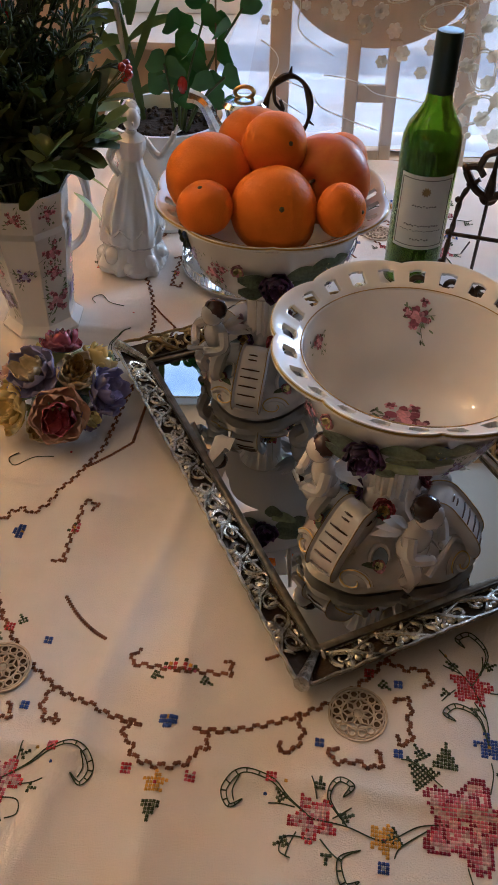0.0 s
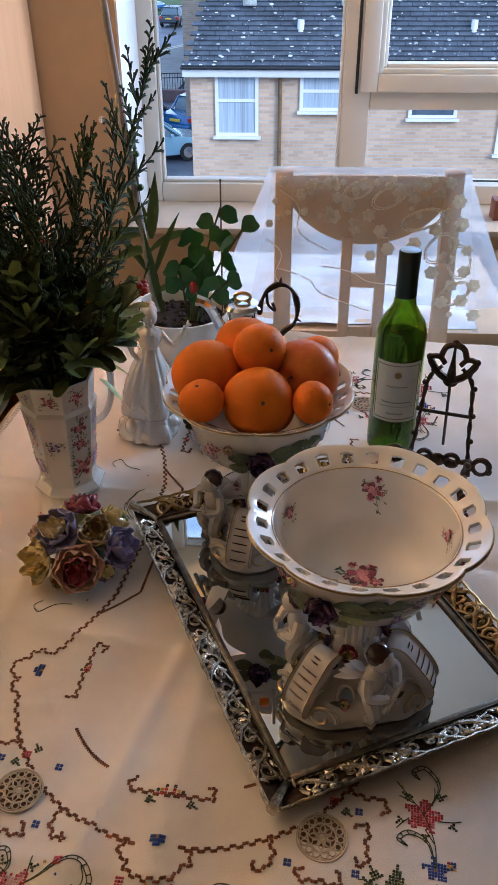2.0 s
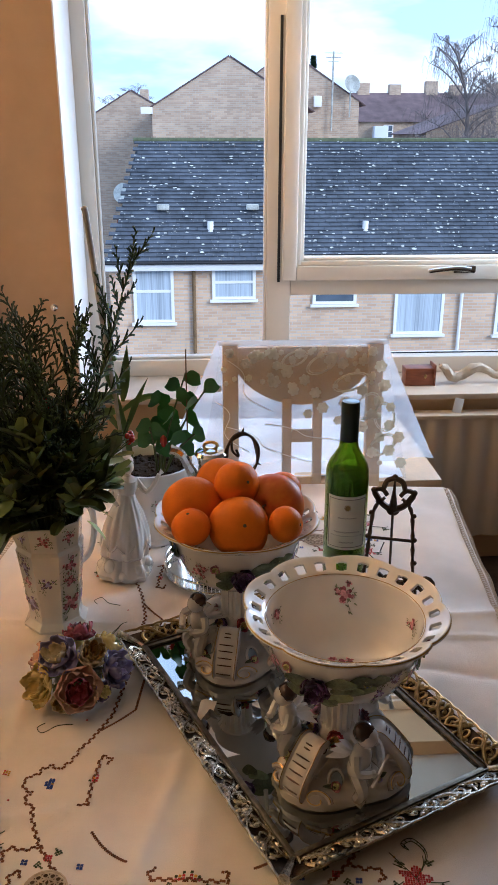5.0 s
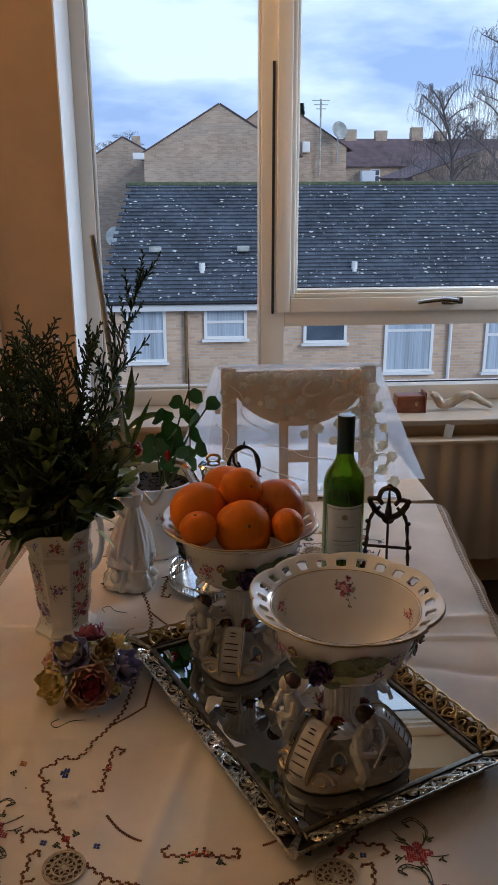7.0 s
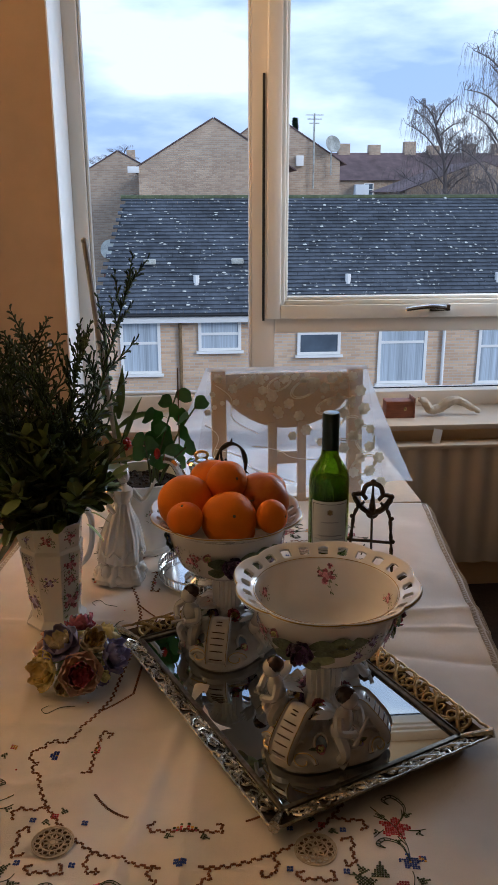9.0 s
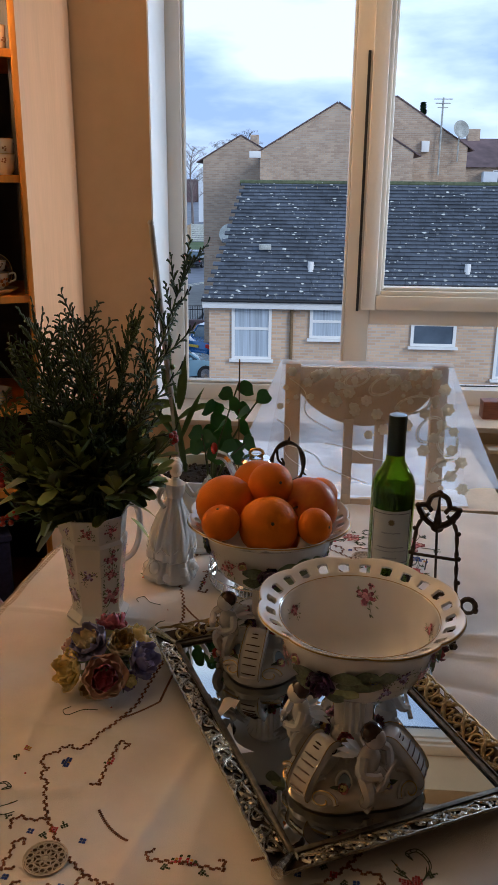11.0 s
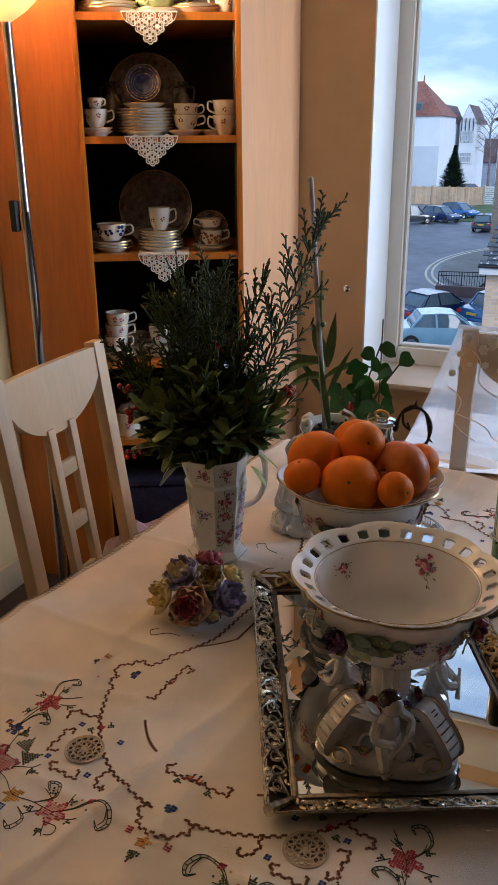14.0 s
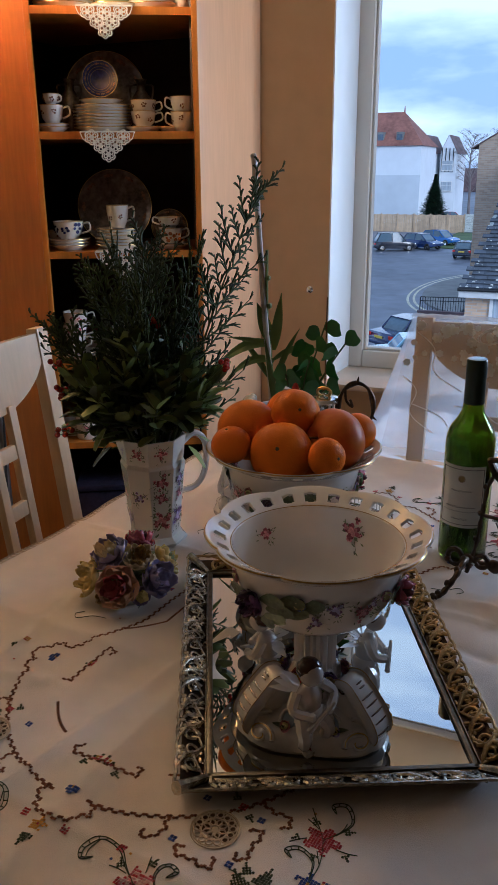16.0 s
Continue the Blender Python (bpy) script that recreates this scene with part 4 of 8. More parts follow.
    lathe(bm, [(0.0, 0.002), (0.060, 0.0), (0.0735, 0.002), (0.0775, 0.008), (0.0765, 0.017), (0.070, 0.024), (0.057, 0.028), (0.043, 0.032), (0.033, 0.039), (0.0285, 0.047), (0.0275, 0.056), (0.028, 0.064), (0.024, 0.071), (0.018, 0.074)], 90,
          wave=lambda r, z, a: (r * (1 + 0.12 * math.cos(3 * (a - v0)) * (z < 0.045) + 0.018 * math.sin(12 * a) * (0.004 < z < 0.028) + 0.05 * math.sin(9 * a + z * 90) * (z > 0.035)), z))
    base = part("base", bm, M_PORCB, c, "three-lobed rococo foot with raised scrolls")
    for k in range(6):
        s = 1 if k % 2 else -1
        a = v0 + radians(120 * (k // 2)) + s * 0.36
        bm = bm_new()
        pts = []
        for i in range(17):
            t = i * 0.42
            q = 0.015 * (1 - i * 0.045)
            aa = a + s * q * math.cos(t) / 0.072
            rr = 0.079 - 0.55 * q * math.sin(t)
            pts.append(Vector((rr * math.cos(aa), rr * math.sin(aa), 0.0190 + 0.5 * q * math.sin(t))))
        tube(bm, pts, [0.0034 - 0.00012 * i for i in range(17)], 7)
        part("scroll", bm, M_PORCB, base)
        bm = bm_new()
        tube(bm, [p * 1.02 + Vector((0, 0, 0.0028)) for p in pts], 0.0007, 4)
        part("gilt_line", bm, M_GOLD, base)
    for k in range(3):
        a = v0 + radians(120 * k)
        rot = pose(0, 0, 0, 0, 0, math.degrees(a))
        line = [(0.066, 0.037), (0.059, 0.036), (0.057, 0.027), (0.066, 0.0205), (0.079, 0.0235), (0.0815, 0.035), (0.0755, 0.051), (0.066, 0.066), (0.057, 0.079), (0.0485, 0.088), (0.0385, 0.086), (0.0355, 0.077), (0.042, 0.0725), (0.047, 0.077)]
        cp = curve_pts([(x, 0, z * 0.76) for x, z in line], 5)
        nv = len(cp)
        tang = [(cp[min(i + 1, nv - 1)] - cp[max(i - 1, 0)]).normalized() for i in range(nv)]
        norm = [Vector((t.z, 0, -t.x)) for t in tang]
        wide = lambda i: 0.0090 + 0.0080 * math.sin(math.pi * min(1, 1.03 * i / nv)) ** 0.7
        bm = bm_new()
        rings = []
        for i, p in enumerate(cp):
            e = min(i, nv - 1 - i) / (nv / 2)
            hw, th = wide(i), 0.0030 + 0.0034 * min(1, e * 1.6)
            rings.append([rot @ (p + Vector((0, s * hw, 0)) + norm[i] * o * th) for s, o in ((-0.9, -1.0), (-1, -0.5), (-1, 0.5), (-0.90, 0.95), (-0.74, 0.60), (0, 0.78), (0.74, 0.60), (0.90, 0.95), (1, 0.5), (1, -0.5), (0.9, -1.0))])
        ring_loft(bm, rings)
        vol = part("volute", bm, M_PORCB, c, "scrolled bracket with dark slots")
        web = bm_new()
        edge = [cp[i] for i in range(14, 46)] + [Vector((0.026, 0, 0.058)), Vector((0.026, 0, 0.037)), Vector((0.048, 0, 0.027))]
        fw = [[web.verts.new(rot @ (p + Vector((0, s * 0.0105, 0)))) for p in edge] for s in (-1, 1)]
        web.faces.new(fw[0])
        web.faces.new(fw[1][::-1])
        for i in range(len(edge)):
            k2 = (i + 1) % len(edge)
            web.faces.new((fw[0][i], fw[1][i], fw[1][k2], fw[0][k2]))
        part("web", web, M_PORCB, vol, smooth=False)
        for i in (24, 28, 31, 34, 37, 41, 43):
            bm = bm_new()
            w = 0.0098 if i < 40 else 0.0045
            tube(bm, [rot @ (cp[i] + norm[i] * 0.0046 + Vector((0, -w, 0))), rot @ (cp[i] + norm[i] * 0.0052), rot @ (cp[i] + norm[i] * 0.0046 + Vector((0, w, 0)))], [0.0007, 0.0011, 0.0007], 5)
            part("slot", bm, M_HAIR, vol)
        for s in (-1, 1):
            bm = bm_new()
            tube(bm, [rot @ (p + Vector((0, s * 0.90 * wide(i), 0)) + norm[i] * 0.0062) for i, p in enumerate(cp) if 8 < i < nv - 12], 0.0006, 4)
            part("gilt_line", bm, M_OCHRE, vol)
            bm = bm_new()
            tube(bm, [rot @ (Vector((0.0445, s * 0.0135, 0.0605)) + Vector((math.cos(t), 0, math.sin(t))) * (0.0082 - 0.0011 * t)) for t in [j * 0.45 for j in range(13)]], 0.0010, 4)
            part("spiral_line", bm, M_HAIR, vol)
            bm = bm_new()
            tube(bm, [rot @ Vector((x, s * 0.0115, z)) for x, z in [(0.064 + 0.011 * math.cos(t) * (1 - 0.06 * t), 0.027 + 0.008 * math.sin(t) * (1 - 0.06 * t)) for t in [j * 0.5 for j in range(12)]]], 0.0022, 6)
            part("side_scroll", bm, M_PORCB, vol)
        # a blue glazed recess in a moulded frame beside each bracket
        for s in (-1, 1):
            b = a + s * 0.62
            bm = bm_new()
            lathe(bm, [(0.0, 0.0014), (0.0085, 0.001), (0.0095, -0.002)], 20, m=onto(0.0545 * math.cos(b), 0.0545 * math.sin(b), 0.030, math.cos(b), math.sin(b), 0.75) @ Matrix.Diagonal((0.8, 1.15, 1, 1)))
            part("recess", bm, M_RECESS, base, "pale blue glazed recess")
            bm = bm_new()
            mm = onto(0.0545 * math.cos(b), 0.0545 * math.sin(b), 0.031, math.cos(b), math.sin(b), 0.75)
            tube(bm, [mm @ Vector((0.0085 * math.cos(t), 0.0118 * math.sin(t), 0.0008 + 0.0008 * math.sin(3 * t))) for t in [j * 0.42 for j in range(14)]], [0.0012 + 0.0012 * math.sin(j * 0.24) for j in range(14)], 6)
            part("moulding", bm, M_PORCB, base)
    for k in range(3):
        a = v0 + radians(120 * k + 60)
        cherub(c, Matrix.Translation((0.054 * math.cos(a), 0.054 * math.sin(a), 0.021)) @ pose(0, 0, 0, 8, (-7, 9, 5)[k], math.degrees(a) + 90 + (38, -30, 24)[k]) @ Matrix.Scale(1.40, 4))
        # a flower and buds by the figure's feet
        for s in (-1, 1):
            b = a + s * 0.42
            bloom("applied_bud", base, (0.060 * math.cos(b), 0.060 * math.sin(b), 0.0265), 0.0065, (math.cos(b), math.sin(b), 1.2), (M_WINEG, M_LILAC, M_PINKG)[(k + s) % 3], M_YELLG, 2, k, 5)
            bm = bm_new()
            leaf(bm, (0.062 * math.cos(b), 0.062 * math.sin(b), 0.0275), (-math.sin(b) * s, math.cos(b) * s, 0.15), 0.016, 0.008, 0.2, 0.2, 4)
            part("applied_leaf", bm, M_SAGE, base)
        painted_spray(base, onto(0.0685 * math.cos(a), 0.0685 * math.sin(a), 0.0125, math.cos(a), math.sin(a), 0.15), 0.012, 60 + k, k % 2 == 0, 3)
    # modelled flowers and leaves round the foot of the stem
    for k in range(6):
        a = v0 + radians(60 * k + 30)
        bloom("applied_flower", c, (0.028 * math.cos(a), 0.028 * math.sin(a), 0.066), 0.0105, (math.cos(a), math.sin(a), 0.35), (M_ROSEG, M_PLUM, M_WINEG, M_LILAC, M_PINKG, M_PLUM)[k], M_OCHRE, 3, k + 40)
        for s in (-1, 1):
            bm = bm_new()
            leaf(bm, (0.029 * math.cos(a), 0.029 * math.sin(a), 0.064), (math.cos(a) - s * math.sin(a), math.sin(a) + s * math.cos(a), 0.1 - 0.3 * (s > 0)), 0.020, 0.010, 0.2, 0.2, 5)
            part("applied_leaf", bm, M_SAGE, c)
    return c


compote(pose(0.126, 0.500, 0.7622), "empty white porcelain compote with pierced rim on cherub base", 223, 7)
compote(pose(0.017, 0.737, 0.7622), "white porcelain compote full of oranges on cherub base", 255, 40)

# ---- fruit ----
M_ORANGE = mat("orange_peel", (0.86, 0.225, 0.001), 0.40, var=0.14, scale=24, bump=0.30, bump_scale=520, ior=1.2)
M_SATS = mat("satsuma_peel", (0.88, 0.215, 0.001), 0.38, ior=1.2, var=0.14, scale=24, bump=0.35, bump_scale=600)
M_APPLE = mat("apple_skin", (0.74, 0.33, 0.03), 0.38, ior=1.25, dark=(0.50, 0.06, 0.02), scale=16, coat=0.05, stretch=(3, 3, 0.5))
M_STALK = mat("green_calyx", (0.16, 0.15, 0.05), 0.7, var=0.3)


def fruit(name, label, x, y, z, r, material, tilt, squash=0.95, apple=False):
    f = thing(name, label, "fruit", pose(x, y, z - 0.006, *tilt), "fruit in the compote")
    bm = bm_new()
    prof = []
    for i in range(29):
        a = -math.pi / 2 + math.pi * i / 28
        rr, zz = r * math.cos(a), r * squash * math.sin(a)
        if apple:
            rr *= 1 + 0.06 * math.sin(a)
        d = max(0, 1 - rr / (r * 0.32))
        zz -= math.copysign((0.20 if apple else 0.05) * r * d * d, zz)
        prof.append((rr, zz))
    lathe(bm, prof, 40, wave=lambda q, h, a: (q * (1 + 0.012 * math.sin(3 * a + r * 900) + 0.008 * math.sin(5 * a)), h))
    part("skin", bm, material, f)
    bm = bm_new()
    if apple:
        tube(bm, [(0, 0, r * 0.72), (0.002, 0, r * 1.02), (0.006, 0, r * 1.18)], [0.0016, 0.0014, 0.0022], 6)
        part("stalk", bm, M_BARK, f)
    else:
        lathe(bm, [(0.0, r * squash * 0.97), (0.0022, r * squash * 0.965), (0.004, r * squash * 0.945)], 5)
        blob(bm, (0, 0, r * squash * 0.955), (0.002, 0.002, 0.0012), u=6, v=4)
        part("calyx", bm, M_STALK, f)


fruit("orange", "large smooth orange resting at the front of the compote", 0.018, 0.687, 0.999, 0.040, M_ORANGE, (60, 20, 0))
fruit("orange", "large bright orange resting in the compote", -0.043, 0.728, 1.011, 0.041, M_ORANGE, (110, 0, 30))
fruit("orange", "orange heaped on top of the others", 0.018, 0.738, 1.038, 0.031, M_ORANGE, (50, 50, 0))
fruit("orange", "pale orange heaped at the back of the compote", 0.000, 0.782, 1.018, 0.039, M_ORANGE, (20, 40, 0))
fruit("apple", "red and yellow apple lying on its side in the compote", 0.070, 0.744, 1.004, 0.042, M_APPLE, (68, 25, -40), 0.92, True)
fruit("satsuma", "small satsuma with its green calyx showing", -0.044, 0.672, 1.008, 0.0255, M_SATS, (12, -10, 0), 0.9)
fruit("satsuma", "small satsuma leaning against the apple", 0.079, 0.681, 1.004, 0.024, M_SATS, (80, 0, 60), 0.92)
fruit("satsuma", "small satsuma behind the apple", 0.086, 0.790, 1.004, 0.027, M_SATS, (30, 0, 0), 0.92)
fruit("satsuma", "small satsuma deep in the compote", 0.030, 0.735, 0.962, 0.03, M_SATS, (30, 0, 0), 0.92)

# ---- wine bottle ----
bot = thing("wine_bottle", "green glass white wine bottle with cream label and screw cap", "bottle", pose(0.215, 0.975, 0.755, 0, 0, 0))
bm = bm_new()
outer = [(0.0, 0.004), (0.030, 0.0), (0.0355, 0.004), (0.0365, 0.012), (0.0365, 0.185), (0.0355, 0.198), (0.0315, 0.211), (0.0235, 0.223), (0.0165, 0.236), (0.0145, 0.252), (0.0138, 0.300)]
inner = [(r - 0.0026 if r > 0.01 else 0.0, z + (0.004 if i < 3 else 0)) for i, (r, z) in enumerate(outer)]
lathe(bm, outer + inner[::-1], 56)
part("glass", bm, M_BOTTLE, bot)
bm = bm_new()
lathe(bm, [(0.0, 0.0085), (0.031, 0.0085), (0.0336, 0.014), (0.0336, 0.183), (0.033, 0.190), (0.0, 0.190)], 48)
part("wine", bm, M_WINE, bot, "pale wine")
bm = bm_new()
lathe(bm, [(0.0150, 0.248), (0.0152, 0.250), (0.0148, 0.286), (0.0152, 0.288), (0.0152, 0.312), (0.0142, 0.3145), (0.0, 0.3145)], 48, wave=lambda r, z, a: (r * (1 + 0.012 * math.sin(40 * a)) if 0.288 < z < 0.313 else r, z))
part("capsule", bm, M_CAP, bot, "dark green screw capsule")
bm = bm_new()
lathe(bm, [(0.0, 0.3150), (0.0132, 0.3150), (0.0138, 0.3146)], 40)
part("cap_top", bm, M_CAPTOP, bot, "pale cap top")


def on_bottle(a, z, r=0.0370):
    return Vector((r * math.sin(a), -r * math.cos(a), z))


bm = bm_new()
A0, A1 = radians(-62), radians(50)
g = [[bm.verts.new(on_bottle(A0 + (A1 - A0) * i / 24, 0.062 + 0.098 * j / 4)) for j in range(5)] for i in range(25)]
for i in range(24):
    for j in range(4):
        bm.faces.new((g[i][j], g[i + 1][j], g[i + 1][j + 1], g[i][j + 1]))
label_ob = part("label", bm, M_LABEL, bot, "cream paper label with grey border")
bm = bm_new()
AC = (A0 + A1) / 2
for z, r0, h in ((0.067, 0.9, 0.0006), (0.155, 0.9, 0.0006)):
    tube(bm, [on_bottle(AC + 0.9 * (i / 12 - 1), z, 0.0372) for i in range(25)], h, 4)
for s in (-1, 1):
    tube(bm, [on_bottle(AC + 0.9 * s, 0.067 + 0.088 * i / 4, 0.0372) for i in range(5)], 0.0006, 4)
for z, h, n in ((0.121, 0.0015, 9), (0.095, 0.0016, 13), (0.088, 0.0008, 16), (0.076, 0.0014, 7)):
    for k in range(n):
        a = AC + (k - (n - 1) / 2) * 0.095
        tube(bm, [on_bottle(a - 0.03, z + 0.0008 * math.sin(k * 2), 0.0372), on_bottle(a + 0.03, z + 0.001 * math.cos(k * 3), 0.0372)], h * 0.55, 4)
part("print", bm, M_INK, label_ob, "grey lettering too small to read")
bm = bm_new()
blob(bm, on_bottle(AC, 0.140, 0.0371), (0.0045, 0.0008, 0.0045), u=10, v=6)
for k in range(10):
    a = 2 * math.pi * k / 10
    blob(bm, on_bottle(AC + 0.135 * math.cos(a), 0.140 + 0.005 * math.sin(a), 0.0371), 0.0011, u=5, v=4)
part("emblem", bm, M_BRASSY, label_ob, "dull gold sun-shaped emblem")

# ---- porcelain jug vase with evergreens ----
vase = thing("jug_vase", "octagonal white porcelain jug with painted roses, holding evergreens", "vase", pose(-0.263, 0.856, 0.755, 0, 0, 22.5))
bm = bm_new()
lathe(bm, [(0.0, 0.012), (0.042, 0.012), (0.0405, 0.02), (0.0455, 0.075), (0.0515, 0.128), (0.0525, 0.134), (0.0495, 0.140), (0.053, 0.172), (0.0545, 0.180), (0.0515, 0.180), (0.0475, 0.140), (0.043, 0.10), (0.036, 0.03), (0.0, 0.028)], 8,
      wave=lambda r, z, a: (r * (1.16 if abs(a - math.pi) < 0.2 and z > 0.165 else 1), z + (0.008 if abs(a - math.pi) < 0.2 and z > 0.17 else 0)))
vbody = part("body", bm, M_PORC, vase, "octagonal tapering body with painted roses", auto=20)
bm = bm_new()
lathe(bm, [(0.0, 0.0), (0.050, 0.0), (0.051, 0.005), (0.045, 0.010), (0.042, 0.0135), (0.0, 0.0135)], 8)
part("foot", bm, M_PORC, vase, auto=20)
bm = bm_new()
ha = radians(56 - 22.5)
hd = Vector((math.cos(ha), math.sin(ha), 0))
tube(bm, curve_pts([hd * 0.048 + Vector((0, 0, 0.150)), hd * 0.075 + Vector((0, 0, 0.168)), hd * 0.097 + Vector((0, 0, 0.150)), hd * 0.098 + Vector((0, 0, 0.105)), hd * 0.080 + Vector((0, 0, 0.076)), hd * 0.043 + Vector((0, 0, 0.072))], 5), [0.0055] * 12 + [0.005] * 14, 9)
part("handle", bm, M_PORC, vase)
for k in range(8):
    a = radians(45 * k + 22.5)
    ca, sa = math.cos(a), math.sin(a)
    for z, r, s in ((0.047, 0.0405, 0.019), (0.086, 0.0440, 0.011), (0.112, 0.0465, 0.014), (0.160, 0.0482, 0.010)):
        if (k + int(z * 100)) % 7 != 2:
            painted_spray(vbody, onto(r * ca, r * sa, z, ca, sa, -0.1), s * 2.1, k * 7 + int(z * 1000), (k + int(z * 50)) % 3 != 0, 5, 0.0125)

RNG = random.Random(11)


def sprig_mesh(bm, base, tip, bend, fans=15, wide=0.06, fine=9):
    """A flat conifer spray: a bent stem with forked, scaly side twigs."""
    b, t = Vector(base), Vector(tip)
    mid = (b + t) / 2 + Vector(bend)
    stem = curve_pts([b, mid, t], 9)
    tube(bm, stem, [0.0026 - 0.0019 * i / (len(stem) - 1) for i in range(len(stem))], 5)
    n = len(stem)
    axis = (t - b).normalized()
    flat = axis.cross(Vector((RNG.uniform(-1, 1), RNG.uniform(-1, 1), 0.2))).normalized()
    for i in range(fans):
        f = 0.22 + 0.78 * i / fans
        k = min(n - 2, int(f * (n - 1)))
        p = stem[k]
        s = 1 if i % 2 else -1
        d = (axis * 0.75 + flat * s * (1.10 - 0.5 * f) + Vector((RNG.uniform(-.4, .4), RNG.uniform(-.4, .4), RNG.uniform(-.1, .2)))).normalized()
        ln = wide * (1.15 - 0.75 * f) * RNG.uniform(0.75, 1.2)
        q = [p + d * ln * u + axis * ln * 0.25 * u * u for u in (0, 0.35, 0.7, 1)]
        tube(bm, q, [0.0016, 0.0015, 0.0013, 0.0005], 4)
        lat = flat.cross(d).cross(d).normalized()
        for j in range(fine):
            u = (j + 0.6 + RNG.uniform(-0.3, 0.3)) / fine
            c = p + d * ln * u + axis * ln * 0.25 * u * u
            s2 = 1 if j % 2 else -1
            e = (d * 0.95 + lat * s2 * RNG.uniform(0.6, 1.0) + axis * 0.35 + Vector((RNG.uniform(-.2, .2), RNG.uniform(-.2, .2), RNG.uniform(-.2, .2)))).normalized()
            l2 = ln * RNG.uniform(0.20, 0.46) * (1.1 - 0.6 * u)
            tube(bm, [c, c + e * l2 * 0.55, c + e * l2], [0.0013, 0.0017, 0.0010], 4)
            for g in (0.3, 0.62):
                h = (e + (d if g < 0.5 else lat * s2) * 0.75).normalized()
                tube(bm, [c + e * l2 * g, c + e * l2 * g + h * l2 * 0.46], [0.0015, 0.0010], 4)


bunch = thing("evergreen_bunch", "bunch of dark evergreen leaves, conifer sprays and red berries", "plant", pose(-0.263, 0.856, 0.925))
# long conifer sprays, relative to the vase's mouth
sprays = [((0.138, 0.116, 0.380), (0.0, 0.0, 0.02), 0.085), ((0.06, 0.07, 0.29), (0.0, -0.02, 0.02), 0.075), ((-0.02, 0.04, 0.30), (0.02, 0.0, 0.0), 0.085), ((-0.075, -0.015, 0.27), (0.02, -0.01, 0), 0.085),
          ((-0.115, 0.02, 0.235), (0.0, 0.02, 0.02), 0.08), ((-0.10, 0.08, 0.285), (0, 0, 0.02), 0.08), ((0.015, -0.04, 0.24), (0, 0, 0.02), 0.07), ((-0.05, 0.11, 0.27), (0, 0, 0.02), 0.08), ((-0.15, -0.03, 0.17), (0, 0, 0.03), 0.07)]
for i, (tip, bend, wd) in enumerate(sprays):
    bm = bm_new()
    sprig_mesh(bm, (tip[0] * 0.1, tip[1] * 0.1, -0.06), tip, bend, 30 if i == 0 else 34, wd * 1.2)
    part("conifer_spray", bm, M_CONIFG if i in (2, 4, 5) else M_CONIF, bunch)
for k in range(66):
    # leafy twigs: a whorl of oval leaves at the end of each
    a = 2 * math.pi * (k * 0.381966) + RNG.uniform(-0.2, 0.2)
    el = RNG.uniform(0.0, 1.3)
    reach = RNG.uniform(0.06, 0.14) * (1.0 if el < 0.8 else 0.9)
    d = Vector((math.cos(a) * math.cos(el), math.sin(a) * math.cos(el), math.sin(el)))
    tip = d * reach * (0.84 if d.x > 0.3 else 1.0) + Vector((0, 0, 0.052))
    leaves = []
    bm = bm_new()
    base = Vector((d.x * 0.02, d.y * 0.02, -0.05))
    stem = curve_pts([base, base * 0.3 + tip * 0.5 + Vector((0, 0, 0.012)), tip], 5)
    tube(bm, stem, [0.0020] * 6 + [0.0015] * 5, 5)
    for j in range(11):
        b = 2 * math.pi * j * 0.381966
        side = d.orthogonal().normalized()
        oth = d.cross(side)
        f = 0.45 + 0.55 * j / 11
        p = stem[min(len(stem) - 1, int(f * (len(stem) - 1)))]
        ld = (d * RNG.uniform(0.3, 1.1) + (side * math.cos(b) + oth * math.sin(b)) * RNG.uniform(0.7, 1.1) + Vector((0, 0, 0.15)))
        ld += Vector((0, 0, RNG.uniform(0.1, 0.75)))
        leaf(lb := bm_new(), p, ld, RNG.uniform(0.030, 0.046), RNG.uniform(0.020, 0.028), RNG.uniform(-0.25, 0.2), RNG.uniform(0.15, 0.5), 6, blunt=0.7)
        leaves.append(lb)
    twig = part("leafy_twig", bm, M_PLANTSTEM, bunch)
    for lb in leaves:
        part("leaf", lb, M_LEAF, twig)
for c in ((0.014, 0.0, 0.190), (-0.115, -0.07, 0.085), (-0.13, -0.05, 0.12), (0.125, 0.0, 0.13), (-0.10, -0.09, 0.03), (-0.145, 0.0, 0.07)):
    bm, bs = bm_new(), []
    for j in range(6):
        o = Vector((RNG.uniform(-1, 1), RNG.uniform(-1, 1), RNG.uniform(-1, 1))) * 0.009
        tube(bm, [Vector(c) * 0.75, Vector(c) + o], 0.0007, 4)
        bs.append(Vector(c) + o)
    stalk = part("berry_stalk", bm, M_PLANTSTEM, bunch)
    for o in bs:
        blob(bb := bm_new(), o, 0.0046, u=8, v=6)
        part("berry", bb, M_BERRY, stalk, "red berry")
M_YLEAF = mat("yellow_green_leaf", (0.30, 0.36, 0.06), 0.4, var=0.2, scale=40, rand=0.3)
